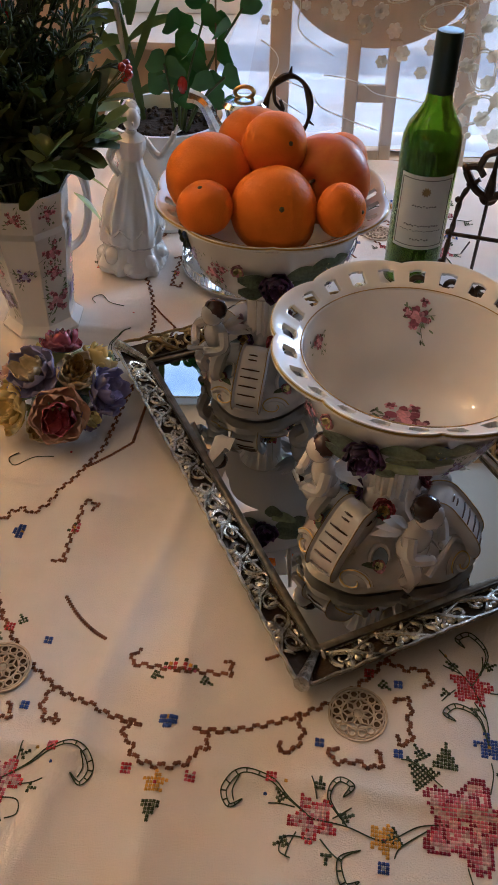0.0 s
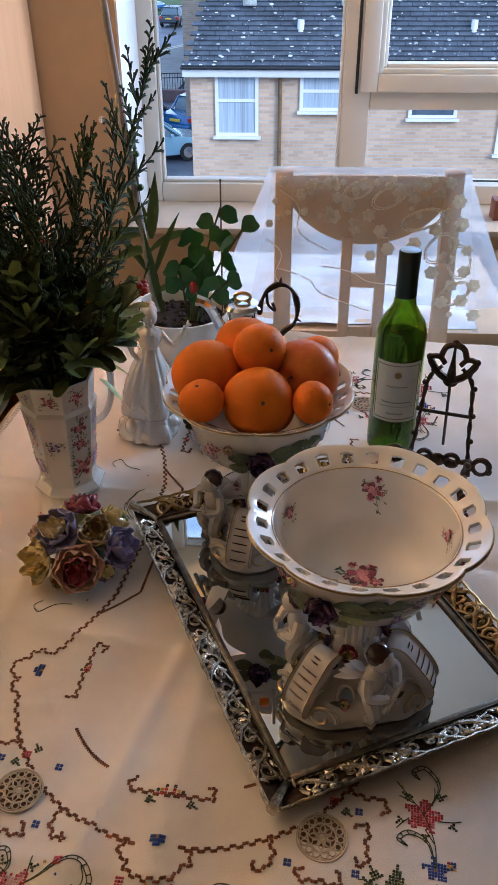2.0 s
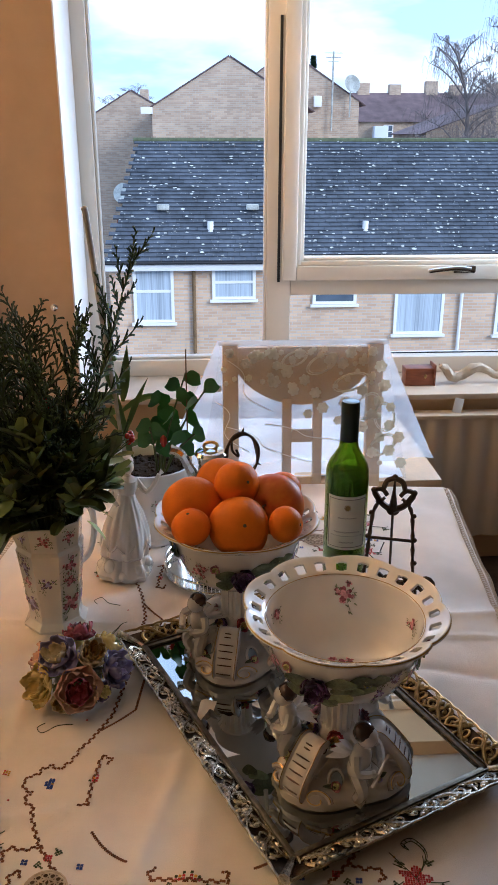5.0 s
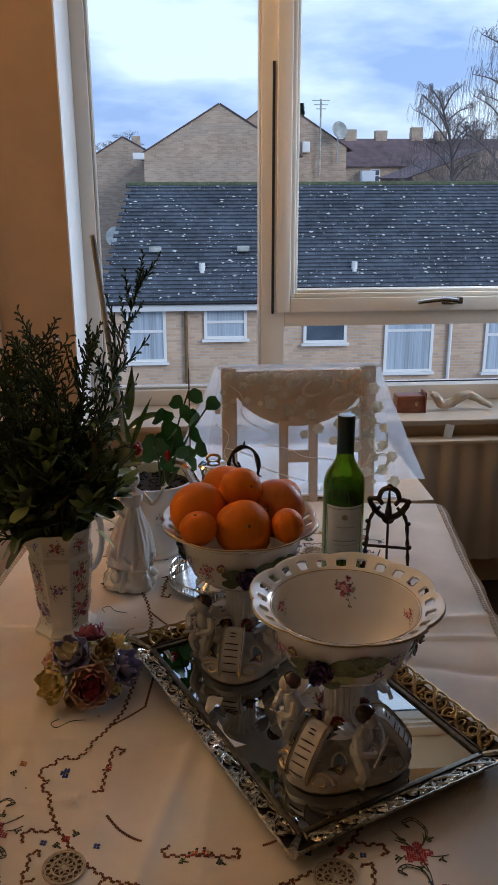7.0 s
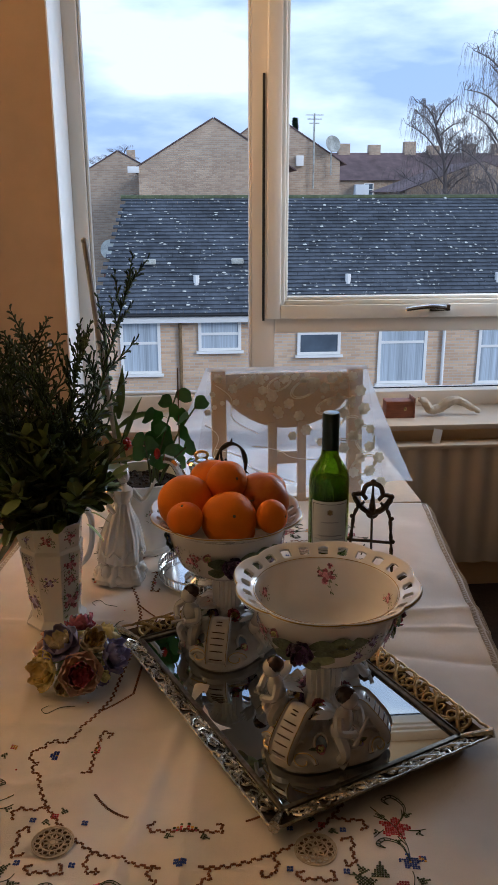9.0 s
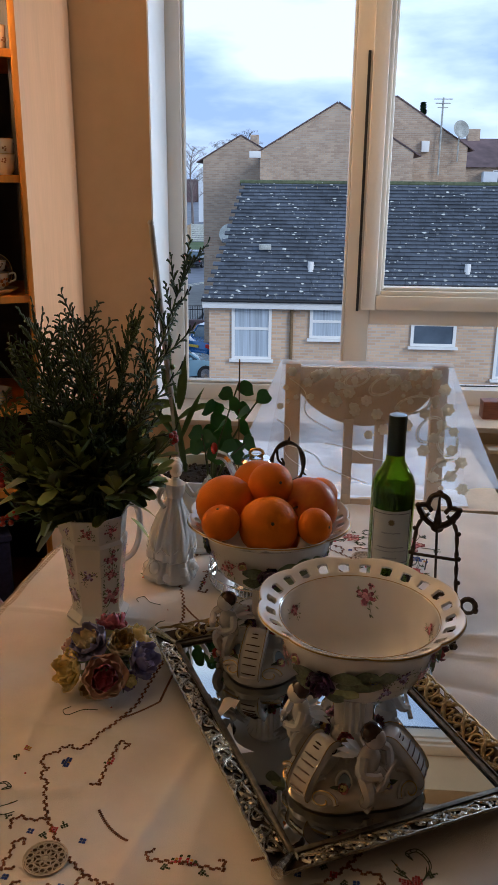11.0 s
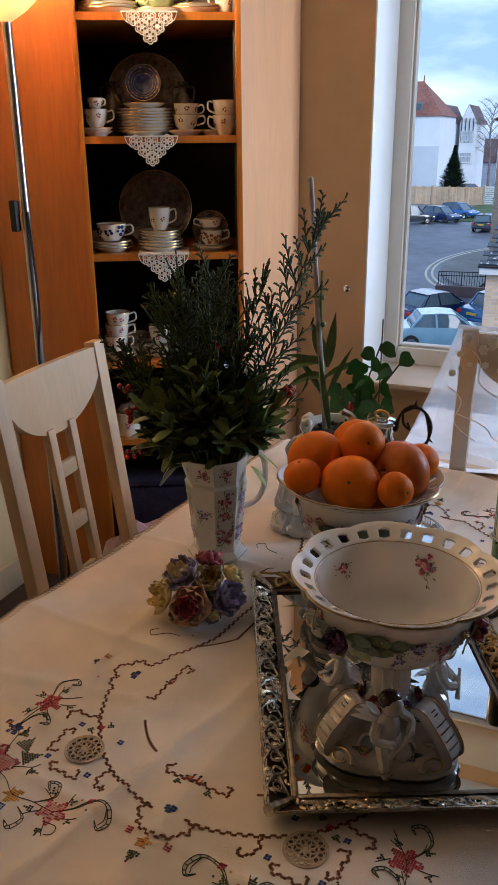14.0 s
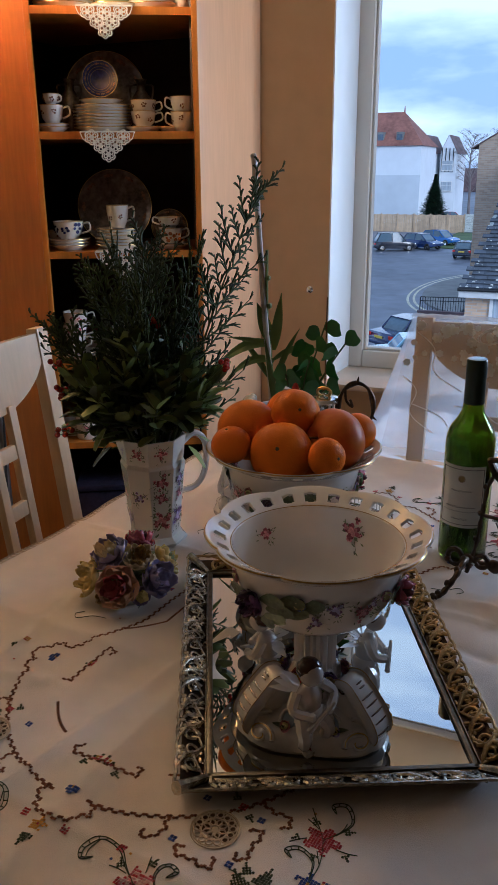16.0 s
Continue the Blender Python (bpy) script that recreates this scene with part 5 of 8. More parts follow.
for lx, ly, lz, dx, dy, dz in ((0.055, 0.02, -0.01, 1, 0.1, -0.9), (0.06, 0.045, 0.0, 0.9, 0.5, -0.5), (-0.06, -0.02, 0.0, -0.8, -0.3, -0.8), (-0.05, -0.04, -0.005, -0.7, -0.7, -0.6)):
    bm = bm_new()
    leaf(bm, (lx, ly, lz), (dx, dy, dz), 0.036, 0.017, 0.3, 0.2, 6, blunt=0.6)
    part("hanging_leaf", bm, M_YLEAF if lx > 0.05 else M_LEAF, bunch, "yellow-green leaf" if lx > 0.05 else "")

# ---- porcelain flower posy ----
posy = thing("porcelain_posy", "posy of lilac, pink and yellow porcelain flowers in a low base", "ornament", pose(-0.204, 0.672, 0.755) @ Matrix.Scale(0.76, 4))
bm = bm_new()
lathe(bm, [(0.0, 0.0), (0.034, 0.0), (0.037, 0.005), (0.046, 0.018), (0.042, 0.028), (0.0, 0.032)], 40)
part("base", bm, M_PORC, posy, "low white porcelain base")
bm = bm_new()
blob(bm, (0, 0, 0.030), (0.042, 0.042, 0.046), u=20, v=12)
part("mound", bm, M_SAGE, posy, "green glazed mound under the flowers")
M_IVORYG = mat("ivory_glaze", (0.80, 0.66, 0.42), 0.25, var=0.25, scale=90, coat=0.5)
M_PERIW = mat("periwinkle_glaze", (0.20, 0.19, 0.42), 0.25, dark=(0.42, 0.36, 0.50), scale=70, coat=0.5)
M_PEACHG = mat("peach_glaze", (0.74, 0.52, 0.36), 0.25, dark=(0.62, 0.30, 0.24), scale=60, coat=0.5)
M_LEMONG = mat("lemon_glaze", (0.72, 0.52, 0.10), 0.25, dark=(0.76, 0.62, 0.30), scale=60, coat=0.5)
for c, r, mo, mi, ax, ly in (((0.010, -0.050, 0.044), 0.036, M_PEACHG, M_ROSEG, (0.10, -1, 0.50), 4), ((-0.050, -0.034, 0.042), 0.034, M_LEMONG, M_LEMONG, (-0.8, -0.75, 0.45), 3), ((0.056, -0.010, 0.050), 0.034, M_PERIW, M_LILAC, (1, -0.25, 0.5), 3),
                             ((-0.024, -0.014, 0.078), 0.038, M_PERIW, M_IVORYG, (-0.35, -0.45, 1), 3), ((0.028, -0.012, 0.080), 0.027, M_IVORYG, M_OCHRE, (0.4, -0.45, 1), 4), ((0.002, 0.034, 0.084), 0.028, M_ROSEG, M_WINEG, (0, 0.5, 1), 4),
                             ((-0.056, 0.016, 0.054), 0.028, M_PEACHG, M_ROSEG, (-1, 0.3, 0.6), 3), ((0.046, 0.036, 0.058), 0.030, M_LEMONG, M_GREENG, (0.8, 0.7, 0.7), 3), ((-0.02, 0.052, 0.048), 0.028, M_LEMONG, M_LEMONG, (-0.3, 1, 0.5), 3),
                             ((0.046, -0.042, 0.030), 0.018, M_PERIW, M_YELLG, (0.8, -0.8, 0.3), 2), ((-0.020, -0.056, 0.022), 0.018, M_IVORYG, M_OCHRE, (-0.3, -1, 0.2), 2)):
    bloom("flower", posy, c, r * 1.12, ax, mo, mi, ly, int(r * 9000 + c[0] * 700), 6)
for i in range(24):
    a = 2 * math.pi * i * 0.381966
    bm = bm_new()
    leaf(bm, (0.040 * math.cos(a), 0.040 * math.sin(a), 0.026 + 0.05 * (i % 3) / 3), (math.cos(a), math.sin(a), 0.45), 0.034, 0.017, 0.25, 0.25, 6)
    part("leaf", bm, M_GREENG if i % 3 else M_YELLG, posy)

# ---- white figurine ----
bm = bm_new()
lathe(bm, [(0.0, 0.0), (0.044, 0.0), (0.046, 0.008), (0.040, 0.020), (0.034, 0.034), (0.040, 0.040), (0.041, 0.05), (0.036, 0.08), (0.026, 0.11), (0.016, 0.132), (0.013, 0.142), (0.018, 0.156), (0.017, 0.166), (0.007, 0.173), (0.006, 0.178)], 108,
      wave=lambda r, z, a: (r * (1 + (0.045 * math.sin(11 * a + 30 * z) + 0.05 * math.sin(4 * a + 9 * z) + 0.03 * math.sin(17 * a - 22 * z)) * (1 if z < 0.12 else 0.2)), z))
blob(bm, (0.0, -0.002, 0.189), (0.011, 0.012, 0.0135))
blob(bm, (0.0, 0.005, 0.194), (0.012, 0.011, 0.012))
tube(bm, curve_pts([(0.015, 0, 0.164), (0.032, -0.008, 0.146), (0.046, -0.010, 0.164), (0.050, -0.011, 0.176)], 5), [0.005] * 6 + [0.0042] * 6 + [0.0035] * 4, 8)
for k in range(4):
    tube(bm, [(0.050, -0.011, 0.175), (0.053 + 0.002 * k, -0.013 + 0.002 * k, 0.186 - 0.003 * k)], [0.0016, 0.0009], 5)
tube(bm, curve_pts([(-0.015, 0, 0.164), (-0.028, -0.010, 0.145), (-0.018, -0.022, 0.130)], 5), [0.005] * 6 + [0.0038] * 5, 8)
blob(bm, (0.002, 0.015, 0.198), (0.008, 0.008, 0.008))
blob(bm, (0.0, -0.0145, 0.188), (0.002, 0.003, 0.002), u=6, v=4)
# flounced overskirt in swags above the hem, and a rocky base
for k in range(9):
    a0 = 2 * math.pi * k / 9
    tube(bm, [(0.0405 * math.cos(a0 + q * 0.116), 0.0405 * math.sin(a0 + q * 0.116), 0.064 - 0.012 * math.sin(math.pi * q / 6)) for q in range(7)], [0.0012, 0.0016, 0.0020, 0.0022, 0.0020, 0.0016, 0.0012], 6)
    blob(bm, (0.036 * math.cos(a0 + 0.3), 0.036 * math.sin(a0 + 0.3), 0.010 + 0.006 * (k % 3)), (0.011, 0.011, 0.009 + 0.004 * (k % 2)), u=9, v=6)
fig = part("figurine", bm, M_PORC)
fig.matrix_world = pose(-0.168, 1.000, 0.755, 0, 4, 15) @ Matrix.Scale(1.05, 4)
tagged(fig, "white glazed porcelain figurine in a long dress", "figurine")

# ---- potted orchid and green plant ----
pot = thing("plant_pot", "white porcelain cachepot with painted flowers and dark soil", "pot", pose(-0.126, 1.135, 0.755))
bm = bm_new()
lathe(bm, [(0.0, 0.0), (0.052, 0.0), (0.054, 0.006), (0.050, 0.012), (0.062, 0.05), (0.074, 0.10), (0.079, 0.140), (0.084, 0.150), (0.0845, 0.155), (0.0795, 0.155), (0.0745, 0.145), (0.070, 0.12), (0.0, 0.118)], 64)
pb = part("body", bm, M_PORC, pot)
for k in range(6):
    a = radians(-150 + 38 * k)
    painted_spray(pb, onto(0.0755 * math.cos(a), 0.0755 * math.sin(a), 0.095, math.cos(a), math.sin(a), -0.25), 0.022, 70 + k)
bm = bm_new()
lathe(bm, [(0.0, 0.142), (0.04, 0.141), (0.0735, 0.136)], 40)
for k in range(90):
    a, r = RNG.uniform(0, 6.28), 0.07 * math.sqrt(RNG.random())
    blob(bm, (r * math.cos(a), r * math.sin(a), 0.141), (RNG.uniform(0.003, 0.008), RNG.uniform(0.003, 0.006), 0.004), pose(0, 0, 0, RNG.uniform(-40, 40), 0, RNG.uniform(0, 180)), 6, 4)
part("soil", bm, M_SOIL, pot, "dark bark and soil")

orchid = thing("orchid", "orchid with long strap leaves tied to grey canes", "plant", pose(-0.150, 1.150, 0.895))
bm = bm_new()
tube(bm, [(-0.015, 0.0, -0.03), (-0.045, 0.02, 0.22), (-0.070, 0.040, 0.455)], [0.0055, 0.0055, 0.0052], 10)
blob(bm, (-0.071, 0.040, 0.459), 0.0058, u=10, v=7)
part("cane", bm, M_CANE, orchid, "grey support cane with a rounded cap")
bm = bm_new()
tube(bm, curve_pts([(-0.012, 0.012, -0.03), (-0.035, 0.018, 0.15), (-0.040, 0.026, 0.30)], 6), [0.0045] * 6 + [0.0028] * 7, 7)
for z in (0.05, 0.10, 0.15, 0.2, 0.25):
    blob(bm, (-0.02 - z * 0.07, 0.012 + z * 0.05, z), 0.0056, u=8, v=5)
part("stem", bm, M_ORCHID, orchid)
STRAPS = (((-0.025, 0.015, 0.10), (0.85, 0.3, 0.75), 0.115, 0.012, 0.6), ((-0.022, 0.015, 0.12), (0.12, 0.05, 1), 0.085, 0.017, 0.0), ((-0.03, 0.02, 0.13), (-0.30, -0.1, 1), 0.068, 0.022, 0.05), ((-0.03, 0.015, 0.13), (-0.9, -0.4, 0.25), 0.10, 0.021, 0.8),
          ((-0.03, 0.015, 0.13), (-1, -0.4, 0.3), 0.065, 0.009, 0.1), ((-0.028, 0.015, 0.10), (-0.9, -0.4, 0.35), 0.085, 0.017, 0.9), ((-0.008, 0.0, -0.01), (-0.12, -0.1, 1), 0.14, 0.011, 0.05), ((-0.03, 0.02, 0.06), (-0.5, -0.2, 1), 0.10, 0.011, 0.2),
          ((-0.02, 0.01, 0.06), (0.35, 0.1, 1), 0.11, 0.010, 0.2), ((-0.02, 0.01, 0.03), (0.75, -0.1, 0.6), 0.10, 0.012, 0.7))
for (bx, by, bz), (dx, dy, dz), ln, w, dr in STRAPS:
    bm = bm_new()
    leaf(bm, (bx, by, bz), (dx, dy, dz), ln * 1.25, w * 1.1, dr, 0.3, 10, side=Vector((dx, dy, dz)).cross(Vector((0.35, -0.8, 0.45))))
    part("leaf", bm, M_ORCHID, orchid)

green = thing("leafy_houseplant", "small houseplant with glossy round leaves and a red flower bud", "plant", pose(-0.108, 1.115, 0.893) @ Matrix.Diagonal((1.08, 1.08, 1.42, 1)))
for sx, sy, sz in ((0.050, -0.01, 0.135), (0.085, 0.0, 0.115), (0.03, -0.03, 0.09), (0.01, 0.02, 0.10), (0.062, -0.03, 0.06), (-0.01, -0.03, 0.07)):
    bm = bm_new()
    st_ = curve_pts([(sx * 0.1, sy * 0.1, -0.01), (sx * 0.45, sy * 0.5, sz * 0.5), (sx, sy, sz)], 5)
    tube(bm, st_, [0.0022] * 6 + [0.0014] * 5, 6)
    part("stem", bm, M_PLANTSTEM, green)
    for j in range(5):
        p = st_[5 + j]
        a = j * 2.4 + sx * 40
        bm = bm_new()
        ld = Vector((math.cos(a), -0.25 + 0.3 * math.sin(a * 1.7), 0.5 + 0.5 * math.sin(a)))
        leaf(bm, p, ld, RNG.uniform(0.022, 0.031), RNG.uniform(0.023, 0.031), 0.15, 0.2, 6, blunt=0.9, side=ld.cross(Vector((0.15, 1, 0.3))))
        part("leaf", bm, M_LEAF2, green)
bm = bm_new()
blob(bm, (0.012, -0.045, 0.056), (0.006, 0.006, 0.008), u=8, v=6)
part("bud", bm, M_BERRY, green, "small red bud")
bm = bm_new()
tube(bm, [(0.05, -0.01, 0.0), (0.051, -0.01, 0.165)], 0.0012, 5)
part("stick", bm, M_BARK, green)

# ---- silver coffee pot on a round gallery tray ----
gal = thing("gallery_tray", "round silver-plated tray with a pierced gallery rim", "tray", pose(0.000, 0.998, 0.754))
bm = bm_new()
lathe(bm, [(0.0, 0.006), (0.085, 0.006), (0.096, 0.007), (0.096, 0.003), (0.0, 0.003)], 64)
part("plate", bm, M_SILVER, gal)
bm = bm_new()
for z in (0.009, 0.024):
    tube(bm, [(0.097 * math.cos(2 * math.pi * i / 64), 0.097 * math.sin(2 * math.pi * i / 64), z) for i in range(65)], 0.0018, 6, caps=False)
part("rail", bm, M_SILVER, gal)
bm = bm_new()
for i in range(90):
    a = 2 * math.pi * i / 90
    tube(bm, [(0.097 * math.cos(a), 0.097 * math.sin(a), 0.008), (0.097 * math.cos(a), 0.097 * math.sin(a), 0.024)], 0.0009, 4)
tagged(part("gallery", bm, M_SILVER, gal), "fine upright bars of the gallery", kind="stuff")
for k in range(3):
    bm = bm_new()
    a = radians(120 * k - 60)
    blob(bm, (0.08 * math.cos(a), 0.08 * math.sin(a), 0.0018), (0.008, 0.008, 0.003))
    part("foot", bm, M_SILVER, gal)

cof = thing("coffee_pot", "silver-plated coffee pot with a scrolled dark handle", "pot", pose(-0.014, 0.968, 0.7605) @ Matrix.Diagonal((1, 1, 0.965, 1)))
bm = bm_new()
lathe(bm, [(0.0, 0.0), (0.034, 0.0), (0.036, 0.006), (0.026, 0.014), (0.036, 0.045), (0.042, 0.085), (0.036, 0.135), (0.024, 0.185), (0.020, 0.215), (0.024, 0.232), (0.026, 0.235)], 48)
part("body", bm, M_SILVER, cof)
bm = bm_new()
lathe(bm, [(0.027, 0.234), (0.023, 0.239), (0.012, 0.241), (0.0, 0.242)], 40)
lid = part("lid", bm, M_SILVER, cof, "flat silver lid")
bm = bm_new()
tube(bm, [(0.011 * math.cos(2 * math.pi * i / 24), 0.002, 0.247 + 0.007 * math.sin(2 * math.pi * i / 24)) for i in range(25)], 0.0026, 7, caps=False)
part("finial", bm, M_GOLD, lid, "gilt ring finial")
bm = bm_new()
tube(bm, curve_pts([(-0.022, 0, 0.18), (-0.036, 0, 0.21), (-0.050, 0, 0.236), (-0.066, 0, 0.243)], 5), [0.009] * 5 + [0.008] * 5 + [0.008] * 4 + [0.009] * 2, 8)
part("spout", bm, M_SILVER, cof)
bm = bm_new()
hc = curve_pts([(0.024, 0, 0.222), (0.026, 0.0, 0.238), (0.034, 0.003, 0.256), (0.052, 0.006, 0.266), (0.070, 0.008, 0.256), (0.078, 0.009, 0.230), (0.074, 0.008, 0.205), (0.058, 0.006, 0.19), (0.030, 0.002, 0.15)], 6)
tube(bm, hc, [0.0035 + 0.0012 * math.sin(i * 0.5) for i in range(len(hc))], 8)
tube(bm, [(0.052, 0.006, 0.266), (0.054, 0.006, 0.277)], [0.0032, 0.0006], 6)
tube(bm, [(0.076, 0.009, 0.212), (0.084, 0.010, 0.206)], [0.0028, 0.0006], 6)
tube(bm, curve_pts([(0.034, 0.003, 0.254), (0.036, 0.003, 0.236), (0.046, 0.004, 0.226), (0.042, 0.004, 0.238)], 5), 0.0022, 6)
part("handle", bm, M_BRONZE, cof, "dark scrolled handle with thorn knops")

# ---- plate easel ----
easel = thing("plate_easel", "ornate dark bronze plate easel standing empty", "stand", pose(0.279, 0.908, 0.755, 0, 0, -16) @ Matrix.Diagonal((0.88, 0.9, 0.97, 1)))
EZ = lambda z: 0.0 + 0.012 * z / 0.2
for s in (-1, 1):
    bm = bm_new()
    ln = curve_pts([(s * 0.052, -0.012, 0.004), (s * 0.044, 0.0, 0.05), (s * 0.040, 0.004, 0.10), (s * 0.034, 0.008, 0.150), (s * 0.016, 0.010, 0.172)], 6)
    tube(bm, ln, [0.0034 + 0.0009 * math.sin(i * 2.1) for i in range(len(ln))], 7)
    for i in (2, 7, 12, 17, 21):
        blob(bm, ln[i] + Vector((s * 0.004, 0, 0)), 0.0042, u=8, v=6)
    part("leg", bm, M_BRONZE, easel)
    bm = bm_new()
    fl = curve_pts([(s * 0.050, -0.010, 0.030), (s * 0.046, -0.040, 0.034), (s * 0.044, -0.075, 0.024), (s * 0.050, -0.105, 0.008), (s * 0.056, -0.122, 0.004)], 6)
    tube(bm, fl, [0.0046 + 0.0008 * math.sin(q * 1.9) for q in range(len(fl))], 7)
    for q in (5, 10, 15, 20, 24):
        blob(bm, fl[q] + Vector((s * 0.003, 0, 0.002)), 0.0055, u=8, v=6)
    part("foot", bm, M_BRONZE, easel, "scrolled front foot")
bm = bm_new()
tube(bm, [(-0.040, 0.004, 0.098), (0.040, 0.004, 0.098)], 0.0028, 7)
part("crossbar", bm, M_BRONZE, easel)
bm = bm_new()
lg = [(-0.060 + 0.012 * q, -0.020, 0.031 + 0.003 * math.sin(q * 1.6)) for q in range(11)]
tube(bm, lg, [0.0050 + 0.0014 * math.sin(q * 2.2) for q in range(11)], 8)
for s in (-1, 1):
    tube(bm, [(s * (0.070 + 0.013 * math.cos(a)), -0.022, 0.030 + 0.013 * math.sin(a)) for a in [q * 0.52 for q in range(13)]], [0.0052 - 0.0002 * q for q in range(13)], 7)
    tube(bm, [(s * (0.022 + 0.011 * math.cos(a)), -0.026, 0.036 + 0.010 * math.sin(a)) for a in [q * 0.52 for q in range(12)]], 0.0040, 7)
    blob(bm, (s * 0.083, -0.022, 0.024), 0.006, u=8, v=6)
blob(bm, (0, -0.026, 0.034), (0.013, 0.006, 0.011), u=10, v=7)
part("ledge", bm, M_BRONZE, easel, "scrolled front ledge")
bm = bm_new()
for s in (-1, 1):
    tube(bm, curve_pts([(0, 0.010, 0.150), (s * 0.020, 0.010, 0.160), (s * 0.036, 0.010, 0.182), (s * 0.022, 0.011, 0.186), (s * 0.012, 0.011, 0.176)], 5), [0.0058] * 10 + [0.0042] * 11, 7)
    tube(bm, curve_pts([(s * 0.020, 0.011, 0.186), (s * 0.014, 0.011, 0.202), (0, 0.011, 0.208)], 5), 0.0048, 7)
    blob(bm, (s * 0.037, 0.010, 0.184), 0.0055, u=8, v=6)
tube(bm, [(0, 0.010, 0.140), (0, 0.010, 0.155), (0, 0.011, 0.185), (0, 0.011, 0.215)], [0.001, 0.008, 0.003, 0.0012], 8)
blob(bm, (0, 0.011, 0.150), (0.013, 0.003, 0.011), u=10, v=7)
blob(bm, (0, 0.011, 0.210), (0.006, 0.003, 0.005), u=8, v=6)
part("crest", bm, M_BRONZE, easel, "pierced scrolling crest")
bm = bm_new()
tube(bm, [(0, 0.010, 0.145), (0, 0.075, 0.003)], 0.0026, 6)
part("strut", bm, M_BRONZE, easel)
bm = bm_new()
tube(bm, [(-0.012, -0.004, 0.094), (-0.02, 0.05, 0.05)], 0.0013, 5)
part("chain", bm, M_BRONZE, easel)

# ---- dining chairs ----


def dining_chair(m, label, lean=6):
    """A pale wooden chair with a curved top rail and a ladder splat; it faces -y of m, back at y = 0."""
    c = thing("dining_chair", label, "chair", m, "dining chairs round the table")
    back = pose(0, 0, 0.45, -lean, 0, 0)
    for s in (-1, 1):
        boxpart("back_post", (s * 0.167 - 0.018, s * 0.167 + 0.018, -0.014, 0.014, -0.02, 0.585), M_PINE, c, 0.004, m=back)
        boxpart("leg", (s * 0.165 - 0.019, s * 0.165 + 0.019, -0.019, 0.019, 0, 0.44), M_PINE, c, 0.004)
        boxpart("leg", (s * 0.175 - 0.019, s * 0.175 + 0.019, -0.40, -0.362, 0, 0.44), M_PINE, c, 0.004)
        boxpart("stretcher", (s * 0.168 - 0.009, s * 0.168 + 0.009, -0.362, -0.02, 0.19, 0.22), M_PINE, c, 0.003)
    bm = bm_new()
    n = 16
    rings = []
    for i in range(n + 1):
        x = -0.149 + 0.298 * i / n
        k = 1 - (2 * i / n - 1) ** 2
        z1, z0 = 0.575, 0.515 - 0.075 * k ** 0.8
        yb = 0.010 * k
        rings.append([back @ Vector((x, yb - 0.010, z0)), back @ Vector((x, yb + 0.010, z0)), back @ Vector((x, yb + 0.010, z1)), back @ Vector((x, yb - 0.010, z1))])
    ring_loft(bm, rings)
    part("top_rail", bm, M_PINE, c)
    for s in (-1, 1):
        boxpart("slat", (s * 0.036 - 0.011, s * 0.036 + 0.011, -0.006, 0.012, 0.03, 0.455), M_PINE, c, 0.003, m=back)
    for z in (0.12, 0.235, 0.35):
        boxpart("rung", (-0.025, 0.025, -0.004, 0.010, z, z + 0.03), M_PINE, c, 0.003, m=back)
    boxpart("lower_rail", (-0.149, 0.149, -0.010, 0.010, 0.0, 0.035), M_PINE, c, 0.003, m=back)
    boxpart("seat", (-0.195, 0.195, -0.42, 0.0, 0.44, 0.462), M_PINE, c, 0.008)
    return c


dining_chair(pose(0.207, 1.47, 0), "pale wooden dining chair draped with a lace cloth", 6)
CB = dining_chair(pose(-0.600, 0.968, 0, 0, 0, 92), "pale wooden dining chair drawn up to the table", 7)

# ---- lace cloth over the chair ----
M_NET = mat("white_net", (0.82, 0.84, 0.88), 0.9, var=0.05, scale=120, alpha=0.17, translucent=0.6)
M_NET2 = mat("white_net_double", (0.80, 0.84, 0.92), 0.9, var=0.12, scale=26, alpha=0.52, translucent=0.6)
M_LACE = mat("cream_lace", (0.88, 0.82, 0.70), 0.85, var=0.12, scale=120, translucent=0.55)
lace = thing("lace_cloth", "white net cloth with cream lace flowers over the chair back", "cloth", pose(0.207, 1.50, 0))


def net_front(a, b):
    """a across 0..1, b down 0..1: the side that faces the table."""
    hw = 0.192 + 0.055 * b ** 1.2
    x = (2 * a - 1) * hw
    return Vector((x, 0.000 - 0.030 * b + 0.006 * math.sin(a * 22) * b - 0.012 * (1 - b) * 0, 1.034 - 0.30 * b - 0.02 * abs(2 * a - 1) ** 3 * b))


def net_back(a, b):
    hw = 0.196 + 0.165 * b ** 1.05
    x = (2 * a - 1) * hw + 0.02 * b
    return Vector((x, 0.046 + 0.16 * b + 0.012 * math.sin(a * 26 + 2 * b) * b + 0.004 * math.sin(b * 40 + a * 9), 1.034 - 0.365 * b))


for fn, mt, nm in ((net_front, M_NET, "front_fall"), (net_back, M_NET2, "back_fall")):
    bm = bm_new()
    g = [[bm.verts.new(fn(i / 44, j / 26)) for j in range(27)] for i in range(45)]
    for i in range(44):
        for j in range(26):
            bm.faces.new((g[i][j], g[i + 1][j], g[i + 1][j + 1], g[i][j + 1]))
    part(nm, bm, mt, lace, "sheer white net")
bm = bm_new()
g = [[bm.verts.new((-0.194 + 0.388 * i / 30, 0.0 + 0.046 * j / 6, 1.034 + 0.004 * math.sin(math.pi * j / 6) + 0.001 * math.sin(i * 2.3))) for j in range(7)] for i in range(31)]
for i in range(30):
    for j in range(6):
        bm.faces.new((g[i][j], g[i + 1][j], g[i + 1][j + 1], g[i][j + 1]))
part("top_fold", bm, M_NET2, lace)
